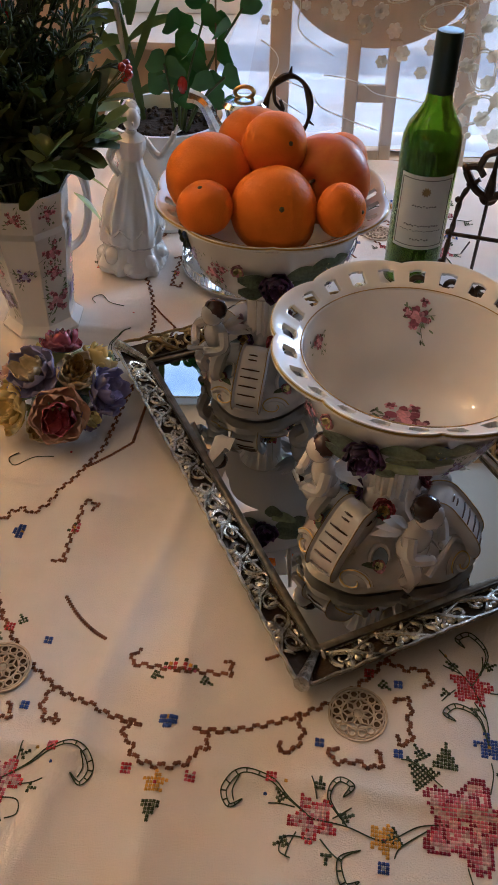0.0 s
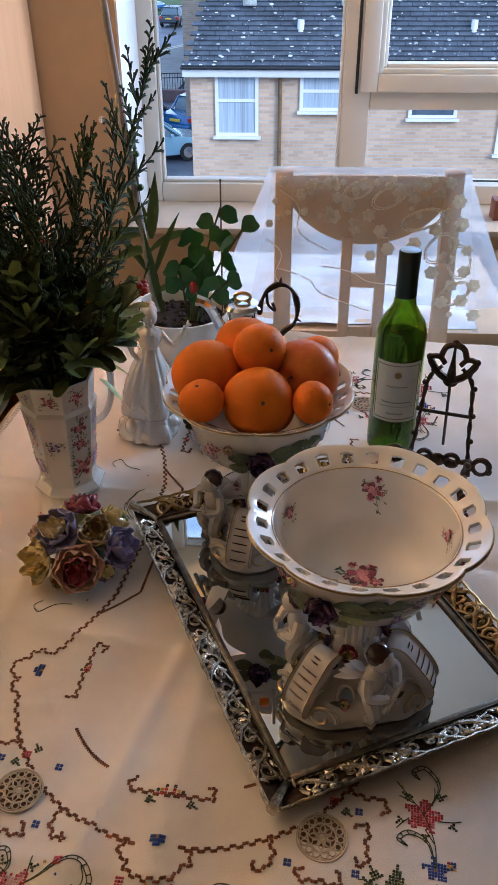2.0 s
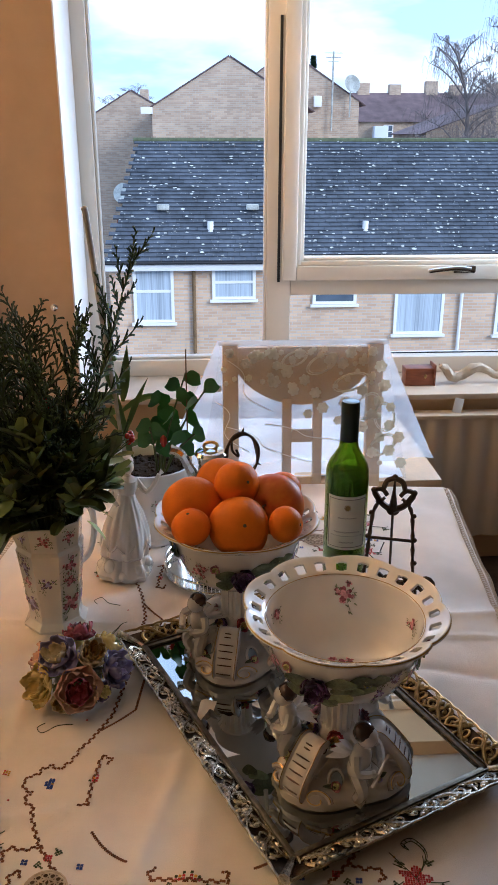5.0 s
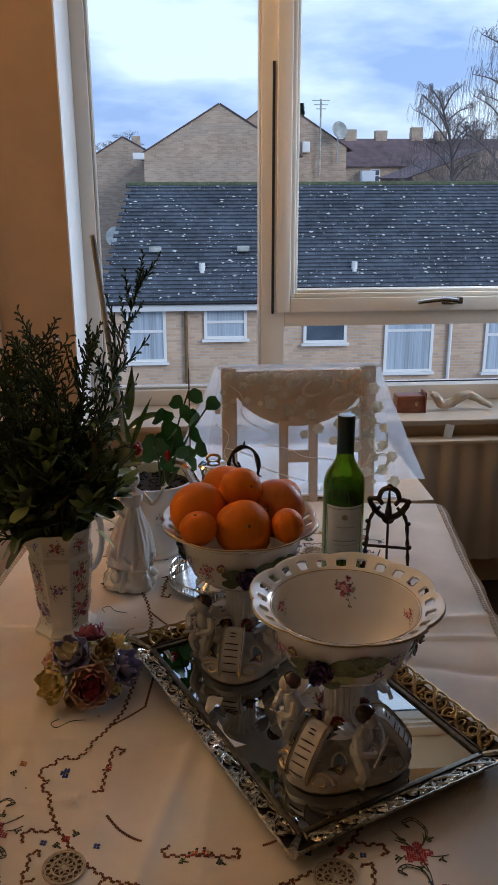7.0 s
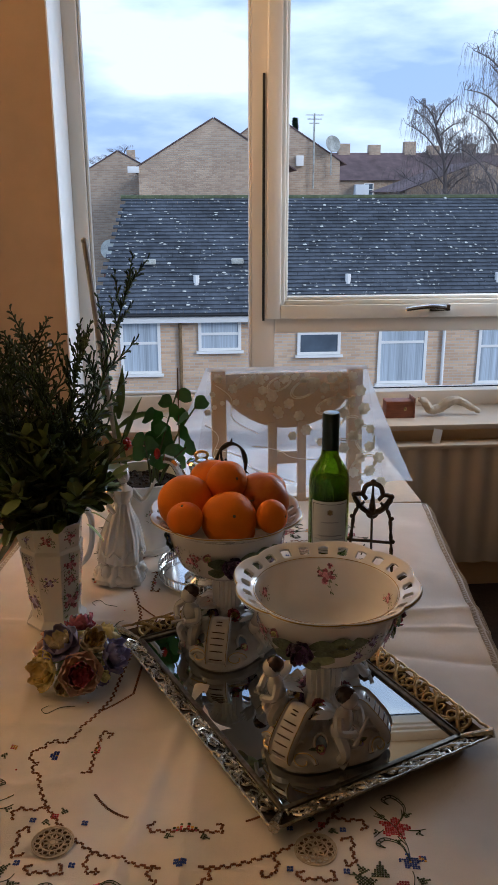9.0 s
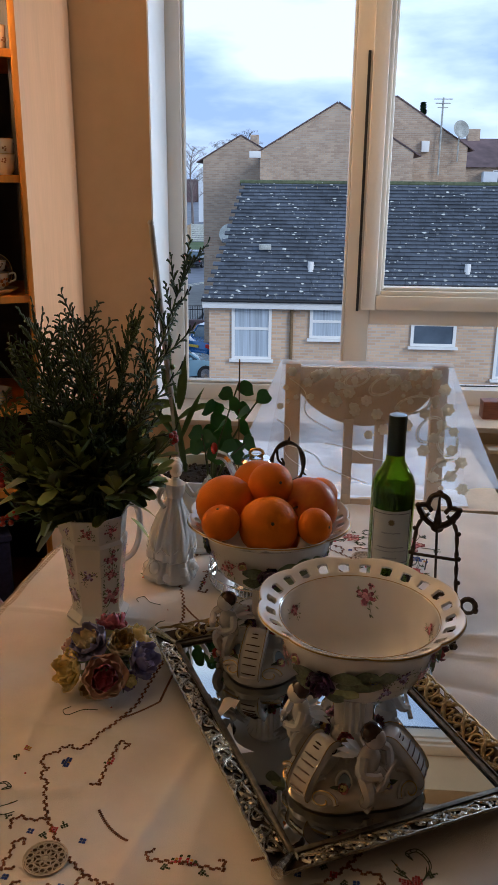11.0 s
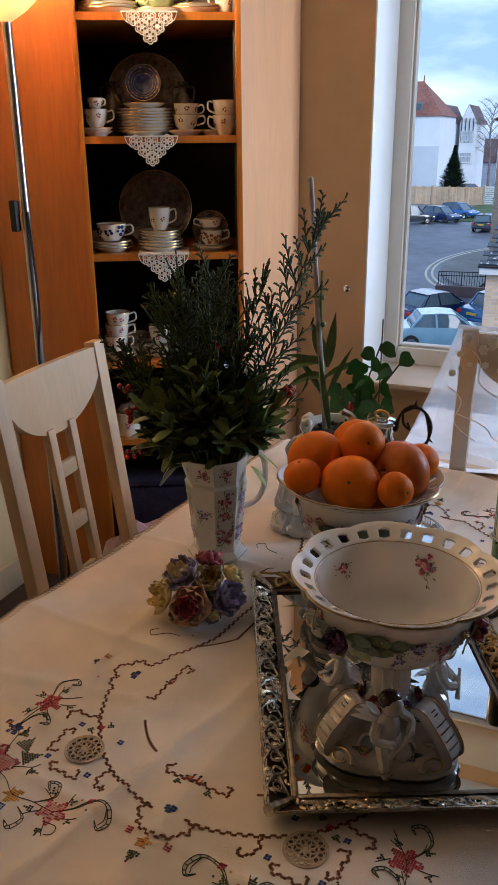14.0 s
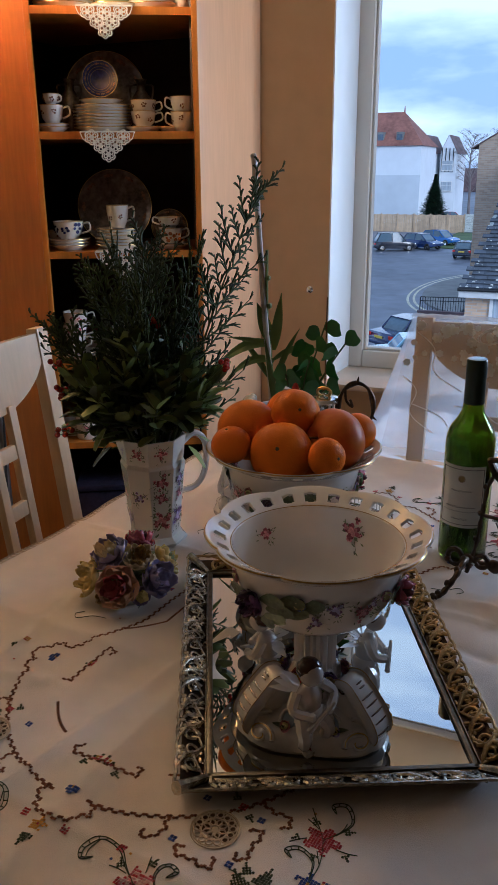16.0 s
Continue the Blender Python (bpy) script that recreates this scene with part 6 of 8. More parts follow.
LR = random.Random(3)


def lace_flower(fn, a, b, r, off):
    bm = bm_new()
    c = fn(a, b) + Vector((0, off, 0))
    ang0 = LR.random() * 2
    for k in range(6):
        t = ang0 + k * math.pi / 3
        pc = c + Vector((math.cos(t) * r * 0.62, 0, math.sin(t) * r * 0.62))
        ring = [pc + Vector((math.cos(u) * r * 0.36, 0.0004 * (k % 2), math.sin(u) * r * 0.36)) for u in [2 * math.pi * q / 8 for q in range(8)]]
        rr = [bm.verts.new(p) for p in ring]
        r2 = [bm.verts.new(p + Vector((0, off * 0.6, 0))) for p in ring]
        bm.faces.new(rr)
        bm.faces.new(r2[::-1])
        for q in range(8):
            bm.faces.new((rr[q], rr[(q + 1) % 8], r2[(q + 1) % 8], r2[q]))
    blob(bm, c, (r * 0.34, 0.0012, r * 0.34), u=8, v=5)
    part("lace_flower", bm, M_LACE, lace)


for a, b in ((0.06, 0.05), (0.16, 0.13), (0.22, 0.07), (0.29, 0.05), (0.34, 0.15), (0.33, 0.27), (0.40, 0.20), (0.44, 0.34), (0.50, 0.26), (0.47, 0.06), (0.56, 0.36), (0.60, 0.48), (0.52, 0.52), (0.66, 0.10), (0.72, 0.14), (0.77, 0.06), (0.84, 0.12), (0.90, 0.05), (0.94, 0.16), (0.88, 0.24), (0.95, 0.30), (0.82, 0.34),
             (0.91, 0.42), (0.97, 0.46), (0.86, 0.52), (0.95, 0.60), (0.99, 0.68), (0.89, 0.70), (0.80, 0.62), (0.93, 0.80), (0.84, 0.82), (0.72, 0.44), (0.68, 0.58), (0.98, 0.88)):
    lace_flower(net_front, a, b, LR.uniform(0.010, 0.016), -0.003)
for k in range(46):
    a = LR.uniform(0.02, 0.99)
    lace_flower(net_front, a, LR.random() ** 1.6 * (0.30 if a < 0.75 else 0.9) + 0.03, LR.uniform(0.005, 0.009), -0.003)
for a, b, ra, rb, rot in ((0.60, 0.14, 0.038, 0.020, 0.5), (0.76, 0.28, 0.042, 0.020, 0.3), (0.84, 0.46, 0.036, 0.024, 0.9), (0.93, 0.54, 0.024, 0.036, 0.2), (0.44, 0.10, 0.030, 0.016, 0.4), (0.90, 0.76, 0.036, 0.022, 0.6)):
    bm = bm_new()
    c = net_front(a, b) + Vector((0, -0.004, 0))
    for f in (1.0, 0.86):
        tube(bm, [c + Vector((ra * f * math.cos(t) * math.cos(rot) - rb * f * math.sin(t) * math.sin(rot), 0, ra * f * math.cos(t) * math.sin(rot) + rb * f * math.sin(t) * math.cos(rot))) for t in [2 * math.pi * k / 28 for k in range(29)]], 0.0012, 4, caps=False)
    for k in range(20):
        t = 2 * math.pi * k / 20
        blob(bm, c + Vector((ra * math.cos(t) * math.cos(rot) - rb * math.sin(t) * math.sin(rot), 0, ra * math.cos(t) * math.sin(rot) + rb * math.sin(t) * math.cos(rot))), 0.0022, u=5, v=4)
    part("lace_oval", bm, M_LACE, lace)
for a0, b0, a1, b1 in ((0.05, 0.1, 0.30, 0.5), (0.10, 0.6, 0.5, 0.9), (0.02, 0.4, 0.2, 0.8), (0.3, 0.6, 0.7, 0.75)):
    bm = bm_new()
    tube(bm, [net_front(a0 + (a1 - a0) * t + 0.04 * math.sin(t * 7), b0 + (b1 - b0) * t) + Vector((0, -0.003, 0)) for t in [k / 16 for k in range(17)]], 0.0011, 4)
    part("lace_tendril", bm, M_LACE, lace)

# ---- low cabinet with a white cloth between the chair and the window ----
side = thing("side_table", "low wooden side table with a pale top under the window", "table", pose(0.30, 1.93, 0))
boxpart("tabletop", (-0.46, 0.30, -0.28, 0.24, 0.60, 0.63), M_PINE, side, 0.005)
for sx in (-0.42, 0.26):
    for sy in (-0.25, 0.21):
        boxpart("leg", (sx - 0.02, sx + 0.02, sy - 0.02, sy + 0.02, 0, 0.60), M_PINE, side, 0.003)
runner = thing("table_runner", "white cloth lying creased over the side table", "cloth", pose(0.30, 1.93, 0.632))
bm = bm_new()
g = [[bm.verts.new((-0.46 + 0.66 * i / 40, -0.26 + 0.48 * j / 30, 0.004 + 0.008 * noise.noise(Vector((i * 0.13, j * 0.3, 0))) + 0.006 * math.sin(j * 0.9 + i * 0.1))) for j in range(31)] for i in range(41)]
for i in range(40):
    for j in range(30):
        bm.faces.new((g[i][j], g[i + 1][j], g[i + 1][j + 1], g[i][j + 1]))
part("cloth", bm, mat("white_cotton", (0.80, 0.82, 0.86), 0.9, var=0.06, scale=18), runner)

# ---- radiator, sill ornaments ----
M_RAD = mat("cream_radiator_enamel", (0.66, 0.56, 0.44), 0.4, var=0.05, scale=10)
rad = thing("radiator", "cream panel radiator under the window sill", "radiator", pose(1.25, WY, 0))
bm = bm_new()
xs = [-0.56 + 1.12 * i / 84 for i in range(85)]
rings = [[Vector((x, -0.072 - 0.010 * (0.5 + 0.5 * math.cos(i * math.pi / 3)), z)) for z in (0.13, 0.15, 0.56, 0.575)] + [Vector((x, -0.045, 0.575)), Vector((x, -0.045, 0.13))] for i, x in enumerate(xs)]
ring_loft(bm, rings)
part("panel", bm, M_RAD, rad)
bm = bm_new()
box(bm, -0.565, 0.565, -0.084, -0.02, 0.576, 0.590, bevel=0.003)
part("top_grille", bm, M_RAD, rad)
for s in (-1, 1):
    boxpart("bracket", (s * 0.4 - 0.02, s * 0.4 + 0.02, -0.044, 0.0, 0.2, 0.5), M_RAD, rad, 0.002)
    bm = bm_new()
    tube(bm, [(s * 0.575, -0.06, 0.16), (s * 0.60, -0.06, 0.16), (s * 0.60, -0.06, 0.0)], 0.008, 8)
    part("pipe", bm, M_RAD, rad)

bx = thing("wooden_box", "small reddish wooden box standing on the window sill", "box", pose(0.735, 2.44, SILL_Z))
M_RED = mat("red_brown_wood", (0.26, 0.09, 0.045), 0.45, var=0.25, scale=40, stretch=(0.6, 4, 4))
boxpart("body", (-0.05, 0.05, -0.030, 0.03, 0, 0.062), M_RED, bx, 0.003)
boxpart("end_board", (0.050, 0.056, -0.034, 0.034, 0, 0.074), M_RED, bx, 0.002)
bm = bm_new()
blob(bm, (0.02, -0.031, 0.034), (0.006, 0.002, 0.008), u=8, v=6)
part("knob", bm, M_BRASSY, bx)

bm = bm_new()
dw = curve_pts([(-0.115, 0.0, 0.062), (-0.095, 0.0, 0.050), (-0.075, -0.005, 0.022), (-0.04, 0, 0.026), (0.0, 0.0, 0.050), (0.035, 0.004, 0.052), (0.075, 0.0, 0.030), (0.115, -0.004, 0.010)], 6)
tube(bm, dw, [0.006 + 0.012 * math.sin(math.pi * min(1, (i + 3) / (len(dw) + 3))) ** 0.8 for i in range(len(dw))], 10)
tube(bm, [(-0.092, 0.0, 0.046), (-0.118, 0.012, 0.066)], [0.006, 0.002], 7)
for v in bm.verts:
    v.co += Vector((noise.noise(v.co * 60), noise.noise(v.co * 60 + Vector((5, 0, 0))), noise.noise(v.co * 60 + Vector((0, 9, 0))))) * 0.004
dwo = part("driftwood", bm, mat("bleached_driftwood", (0.58, 0.48, 0.36), 0.7, var=0.15, scale=40, bump=0.3))
dwo.matrix_world = pose(0.93, 2.44, SILL_Z + 0.001)
tagged(dwo, "pale bleached driftwood lying on the window sill", "ornament")
card = part("card", box(bm_new(), -0.016, 0.016, -0.001, 0.001, 0, 0.05, bevel=0.0005), mat("white_card", (0.75, 0.75, 0.74), 0.6, var=0.02), None)
card.matrix_world = pose(0.84, 2.300, 0.592, -8, 12, 0)
tagged(card, "small white card tucked behind the radiator", "card")

# ---- corner display cabinet ----
EL, ER = Vector((-1.125, 1.788, 0)), Vector((-0.715, 2.005, 0))
ex = (ER - EL).normalized()
en = Vector((-ex.y, ex.x, 0))
CW = (ER - EL).length
CM = Matrix(((ex.x, en.x, 0, EL.x), (ex.y, en.y, 0, EL.y), (0, 0, 1, 0), (0, 0, 0, 1)))
cab = thing("corner_cabinet", "tall beech corner cabinet with open shelves of china", "cabinet")
CAB_H = 2.1


def slab(bm, pts, z0, z1):
    lo = [bm.verts.new((p[0], p[1], z0)) for p in pts]
    hi = [bm.verts.new((p[0], p[1], z1)) for p in pts]
    bm.faces.new(lo[::-1])
    bm.faces.new(hi)
    for i in range(len(pts)):
        j = (i + 1) % len(pts)
        bm.faces.new((lo[i], lo[j], hi[j], hi[i]))


LX, RX, RY = -1.415, -0.668, WY - 0.004
bm = bm_new()
slab(bm, [(LX, 1.742), (EL.x, EL.y), (EL.x - 0.004, EL.y + 0.022), (LX, 1.764)], 0.0, CAB_H)
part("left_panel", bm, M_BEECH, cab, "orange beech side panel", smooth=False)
bm = bm_new()
slab(bm, [(ER.x, ER.y), (RX, RY), (RX - 0.02, RY), (ER.x - 0.02, ER.y + 0.004)], 0.0, CAB_H)
part("right_panel", bm, M_BEECH_LIT, cab, "glossy beech side panel, paled for the window's light", smooth=False)
for s0, s1 in ((0.0, 0.016), (CW - 0.016, CW)):
    boxpart("stile", (s0, s1, -0.006, 0.016, 0.0, CAB_H), M_BEECH, cab, 0.003, m=CM)
inner_poly = [(EL.x + ex.x * 0.01, EL.y + ex.y * 0.01), (ER.x - ex.x * 0.01, ER.y - ex.y * 0.01), (RX - 0.03, RY - 0.01), (LX + 0.02, RY - 0.01), (LX + 0.02, 1.77)]
SH = (0.10, 0.52, 0.776, 1.108, 1.437, 1.752, CAB_H - 0.03)
for z in SH:
    bm = bm_new()
    slab(bm, inner_poly, z - 0.02, z)
    part("shelf", bm, M_BEECH, cab, smooth=False)
# panels coloured near black for the shade inside the cabinet
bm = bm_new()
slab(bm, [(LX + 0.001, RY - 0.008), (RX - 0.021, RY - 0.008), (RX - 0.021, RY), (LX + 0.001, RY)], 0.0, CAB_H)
part("back_panel", bm, M_SHADE_IN, cab, "back panel with the cabinet's inner shade in its colour", smooth=False)
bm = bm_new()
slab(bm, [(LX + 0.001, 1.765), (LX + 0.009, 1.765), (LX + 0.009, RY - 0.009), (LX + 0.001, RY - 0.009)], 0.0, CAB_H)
part("back_panel", bm, M_SHADE_IN, cab, "back panel with the cabinet's inner shade in its colour", smooth=False)
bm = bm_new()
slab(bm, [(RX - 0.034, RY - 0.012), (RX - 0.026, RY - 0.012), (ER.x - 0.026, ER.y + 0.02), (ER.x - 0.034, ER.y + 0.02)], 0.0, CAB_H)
part("back_panel", bm, M_SHADE_IN, cab, "back panel with the cabinet's inner shade in its colour", smooth=False)
# ---- china on the shelves ----
M_CHINA = mat("cream_china", (0.74, 0.69, 0.60), 0.15, var=0.04, scale=20, coat=0.5)
M_BAND = mat("brown_transfer_band", (0.30, 0.15, 0.09), 0.2, var=0.4, scale=160, coat=0.5)
M_COBALT = mat("cobalt_transfer", (0.03, 0.035, 0.12), 0.18, var=0.4, scale=120, coat=0.5)
M_DPLATE = mat("dark_patterned_china", (0.20, 0.15, 0.12), 0.2, var=0.5, scale=60, coat=0.5)


def at_shelf(s, d, z, rz=0):
    p = CM @ Vector((s, d, z))
    return pose(p.x, p.y, p.z, 0, 0, rz + math.degrees(math.atan2(ex.y, ex.x)))


def plate(m, r, label, material=M_CHINA, group="china in the corner cabinet", name="plate", cat="plate"):
    p = thing(name, label, cat, m, group)
    bm = bm_new()
    lathe(bm, [(0.0, 0.003), (r * 0.55, 0.003), (r * 0.62, 0.0), (r * 0.66, 0.003), (r * 0.98, 0.013), (r, 0.0145), (r * 0.98, 0.016), (r * 0.66, 0.007), (0.0, 0.006)], 40)
    part("dish", bm, material, p)
    bm = bm_new()
    tube(bm, [(r * math.cos(2 * math.pi * i / 40), r * math.sin(2 * math.pi * i / 40), 0.0146) for i in range(41)], 0.0012, 4, caps=False)
    part("gilt_edge", bm, M_GOLD, p)
    return p


def cup(m, r, h, label, material=M_CHINA, dec=M_BAND, name="teacup"):
    c = thing(name, label, "cup", m, "china in the corner cabinet")
    bm = bm_new()
    t = 0.0022
    lathe(bm, [(0.0, 0.0), (r * 0.6, 0.0), (r * 0.62, 0.004), (r * 0.86, h * 0.3), (r * 0.98, h * 0.75), (r, h), (r - t, h), (r - t - 0.001, h * 0.7), (r * 0.8, h * 0.3), (r * 0.5, 0.006), (0.0, 0.006)], 32)
    part("bowl", bm, material, c)
    bm = bm_new()
    tube(bm, curve_pts([(r * 0.95, 0, h * 0.85), (r * 1.45, 0, h * 0.92), (r * 1.5, 0, h * 0.5), (r * 0.88, 0, h * 0.3)], 5), 0.0028, 7)
    part("handle", bm, material, c)
    bm = bm_new()
    tube(bm, [(r * math.cos(2 * math.pi * i / 32), r * math.sin(2 * math.pi * i / 32), h) for i in range(33)], 0.0011, 4, caps=False)
    part("gilt_edge", bm, M_GOLD, c)
    big = 1.9 if dec in (M_COBALT, MATS.get("orange_transfer")) else 1.0
    for k in range(8 if big > 1 else 6):
        bm = bm_new()
        a = 2 * math.pi * (k + LR.uniform(-0.3, 0.3)) / (8 if big > 1 else 6)
        z = h * LR.uniform(0.4, 0.72)
        mm = onto(r * 0.955 * math.cos(a), r * 0.955 * math.sin(a), z, math.cos(a), math.sin(a), -0.15)
        for j in range(5):
            t = j * 1.26 + k + LR.uniform(-0.4, 0.4)
            q = LR.uniform(0.7, 1.2) * big
            ring = [mm @ Vector((0.0052 * q * math.cos(t) + 0.0030 * q * math.cos(u), 0.0052 * q * math.sin(t) + 0.0026 * q * math.sin(u), 0.0013 + 0.0001 * j)) for u in [2 * math.pi * e / 7 for e in range(7)]]
            bm.faces.new([bm.verts.new(p) for p in ring])
        part("painted_sprig", bm, dec, c, smooth=False)
    return c


def stack(s, d, z, n, r, label, step=0.0085):
    for k in range(n):
        plate(at_shelf(s, d, z + 0.0005 + k * step), r, label)
    return z + n * step + 0.007


def upright(s, d, z, r, label, material):
    p = plate(at_shelf(s, d, z + r * 0.985 + 0.001) @ pose(0, 0, 0, 78, 0, 0), r, label, material)
    # a printed border of sprays and rings
    dark, pale = (M_BAND, M_DPLATE)
    n = 18
    for k in range(n):
        a = 2 * math.pi * k / n
        bm = bm_new()
        for o, q in ((0.0, 1.0), (0.10, 0.7), (-0.11, 0.7)):
            ring = [((0.84 * r) * math.cos(a + o) + 0.055 * r * q * math.cos(u), (0.84 * r) * math.sin(a + o) + 0.055 * r * q * math.sin(u), 0.0142 - abs(o) * 0.002) for u in [2 * math.pi * e / 7 for e in range(7)]]
            bm.faces.new([bm.verts.new(v) for v in ring])
        part("printed_spray", bm, dark if k % 2 else pale, p, smooth=False)
    for f, zz in ((0.70, 0.0088), (0.56, 0.0070)):
        bm = bm_new()
        tube(bm, [(f * r * math.cos(2 * math.pi * i / 48), f * r * math.sin(2 * math.pi * i / 48), zz) for i in range(49)], 0.0011, 4, caps=False)
        part("printed_ring", bm, pale, p)


Z4, Z3, Z2, Z1 = SH[4], SH[3], SH[2], SH[1]
# second shelf from the top
zt = stack(0.185, 0.115, Z4, 8, 0.082, "cream dinner plate in a stack in the cabinet")
plate(at_shelf(0.185, 0.11, zt), 0.062, "small cream plate on top of a stack")
upright(0.185, 0.12, zt + 0.018, 0.050, "small plate with a dark transfer pattern standing upright", M_COBALT)
zt = stack(0.045, 0.085, Z4, 2, 0.045, "small saucer under a milk jug")
cup(at_shelf(0.045, 0.085, zt, 0), 0.033, 0.05, "cream china milk jug with sprigs", name="milk_jug")
cup(at_shelf(0.045, 0.085, zt + 0.05, 40), 0.022, 0.03, "small cream china cup on a jug")
zt = stack(0.305, 0.09, Z4, 1, 0.055, "saucer under stacked cups")
cup(at_shelf(0.305, 0.09, zt), 0.036, 0.042, "cream teacup stacked in the cabinet")
cup(at_shelf(0.307, 0.09, zt + 0.030, 20), 0.036, 0.042, "patterned teacup on top of another", dec=M_BAND)
plate(at_shelf(0.385, 0.09, Z4), 0.04, "saucer beside the stacked cups")
cup(at_shelf(0.418, 0.065, Z4, 200), 0.034, 0.055, "cream ribbed sugar bowl", name="sugar_bowl")
cup(at_shelf(0.418, 0.065, Z4 + 0.045, 200), 0.034, 0.05, "cream ribbed bowl on another bowl", name="sugar_bowl")
upright(0.19, 0.26, Z4, 0.12, "large dark patterned platter at the back of the shelf", M_DPLATE)
for s in (0.085, 0.30):
    v = thing("china_vase", "dark glazed two-handled vase at the back of the shelf", "vase", at_shelf(s, 0.21, Z4), "china in the corner cabinet")
    bm = bm_new()
    lathe(bm, [(0.0, 0.0), (0.026, 0.0), (0.03, 0.01), (0.038, 0.06), (0.03, 0.10), (0.014, 0.125), (0.014, 0.145), (0.02, 0.155), (0.0, 0.15)], 32)
    part("body", bm, M_DPLATE, v)
    for q in (-1, 1):
        bm = bm_new()
        tube(bm, curve_pts([(q * 0.014, 0, 0.14), (q * 0.034, 0, 0.135), (q * 0.03, 0, 0.10)], 5), 0.003, 6)
        part("handle", bm, M_DPLATE, v)
# third shelf
zt = stack(0.068, 0.08, Z3, 3, 0.060, "cream saucer in a short stack")
cup(at_shelf(0.068, 0.08, zt, -15), 0.044, 0.05, "white cup with a dark blue pattern", dec=M_COBALT)
zt = stack(0.215, 0.085, Z3, 3, 0.070, "cream tea plate in a stack under a mug")
zt = stack(0.215, 0.085, zt - 0.004, 3, 0.062, "cream saucer in a stack under a mug")
cup(at_shelf(0.215, 0.085, zt, -10), 0.033, 0.066, "tall cream mug with a painted landscape", name="mug")
zt = stack(0.372, 0.075, Z3, 1, 0.058, "saucer under stacked cups")
cup(at_shelf(0.372, 0.075, zt, 0), 0.035, 0.045, "cup with an orange and brown pattern", dec=mat("orange_transfer", (0.45, 0.16, 0.05), 0.2, var=0.4, scale=140, coat=0.5))
cup(at_shelf(0.368, 0.075, zt + 0.045, 160), 0.034, 0.032, "small patterned cup on another cup")
upright(0.37, 0.14, Z3, 0.055, "small dark plate standing behind the cups", M_DPLATE)
upright(0.20, 0.24, Z3, 0.115, "large grey-brown plate standing at the back of the shelf", M_DPLATE)
cup(at_shelf(0.03, 0.18, Z3, 90), 0.036, 0.05, "cream cup at the back of the shelf")
# fourth shelf
zt = stack(0.07, 0.07, Z2, 2, 0.060, "cream saucer under three stacked cups")
for k in range(3):
    cup(at_shelf(0.062 + 0.004 * k, 0.07, zt + 0.036 * k, -20 + 12 * k), 0.037, 0.05, "cream teacup with pink sprigs in a stack of three", dec=M_ROSEG)
zt = stack(0.20, 0.09, Z2, 4, 0.065, "cream saucer in a stack")
cup(at_shelf(0.20, 0.09, zt, 0), 0.036, 0.05, "cream teacup with pink sprigs on saucers", dec=M_ROSEG)
stack(0.33, 0.09, Z2, 4, 0.06, "cream saucer in a stack")
cup(at_shelf(0.12, 0.20, Z2, 30), 0.036, 0.05, "cream teacup with pink sprigs", dec=M_ROSEG)
# lower shelf
jar = thing("storage_jar", "cream lidded jar with painted fruit", "jar", at_shelf(0.085, 0.06, Z1), "china in the corner cabinet")
bm = bm_new()
lathe(bm, [(0.0, 0.0), (0.036, 0.0), (0.038, 0.004), (0.038, 0.075), (0.034, 0.078), (0.0, 0.078)], 32)
jb = part("body", bm, M_CHINA, jar)
painted_spray(jb, onto(0.0, -0.038, 0.04, 0, -1, 0), 0.022, 91)
bm = bm_new()
lathe(bm, [(0.036, 0.078), (0.036, 0.086), (0.026, 0.098), (0.008, 0.102), (0.0, 0.102)], 32)
part("lid", bm, M_DPLATE, jar, "patterned lid")
stack(0.16, 0.10, Z1, 6, 0.06, "cream saucer in a stack")
cup(at_shelf(0.03, 0.09, Z1, 60), 0.036, 0.05, "cream teacup with pink sprigs", dec=M_ROSEG)
# top shelf
stack(0.10, 0.10, SH[5], 3, 0.085, "cream plate on the upper shelf")
zt = stack(0.24, 0.10, SH[5], 1, 0.08, "cream plate under a green bowl")
cup(at_shelf(0.23, 0.10, zt), 0.06, 0.05, "pale green china bowl", material=mat("pale_green_china", (0.36, 0.42, 0.20), 0.2, var=0.1, coat=0.4), name="bowl")
stack(0.35, 0.09, SH[5], 2, 0.075, "cream saucer dish on the upper shelf")
cup(at_shelf(0.425, 0.06, SH[5], 180), 0.03, 0.06, "cream teacup on the upper shelf")

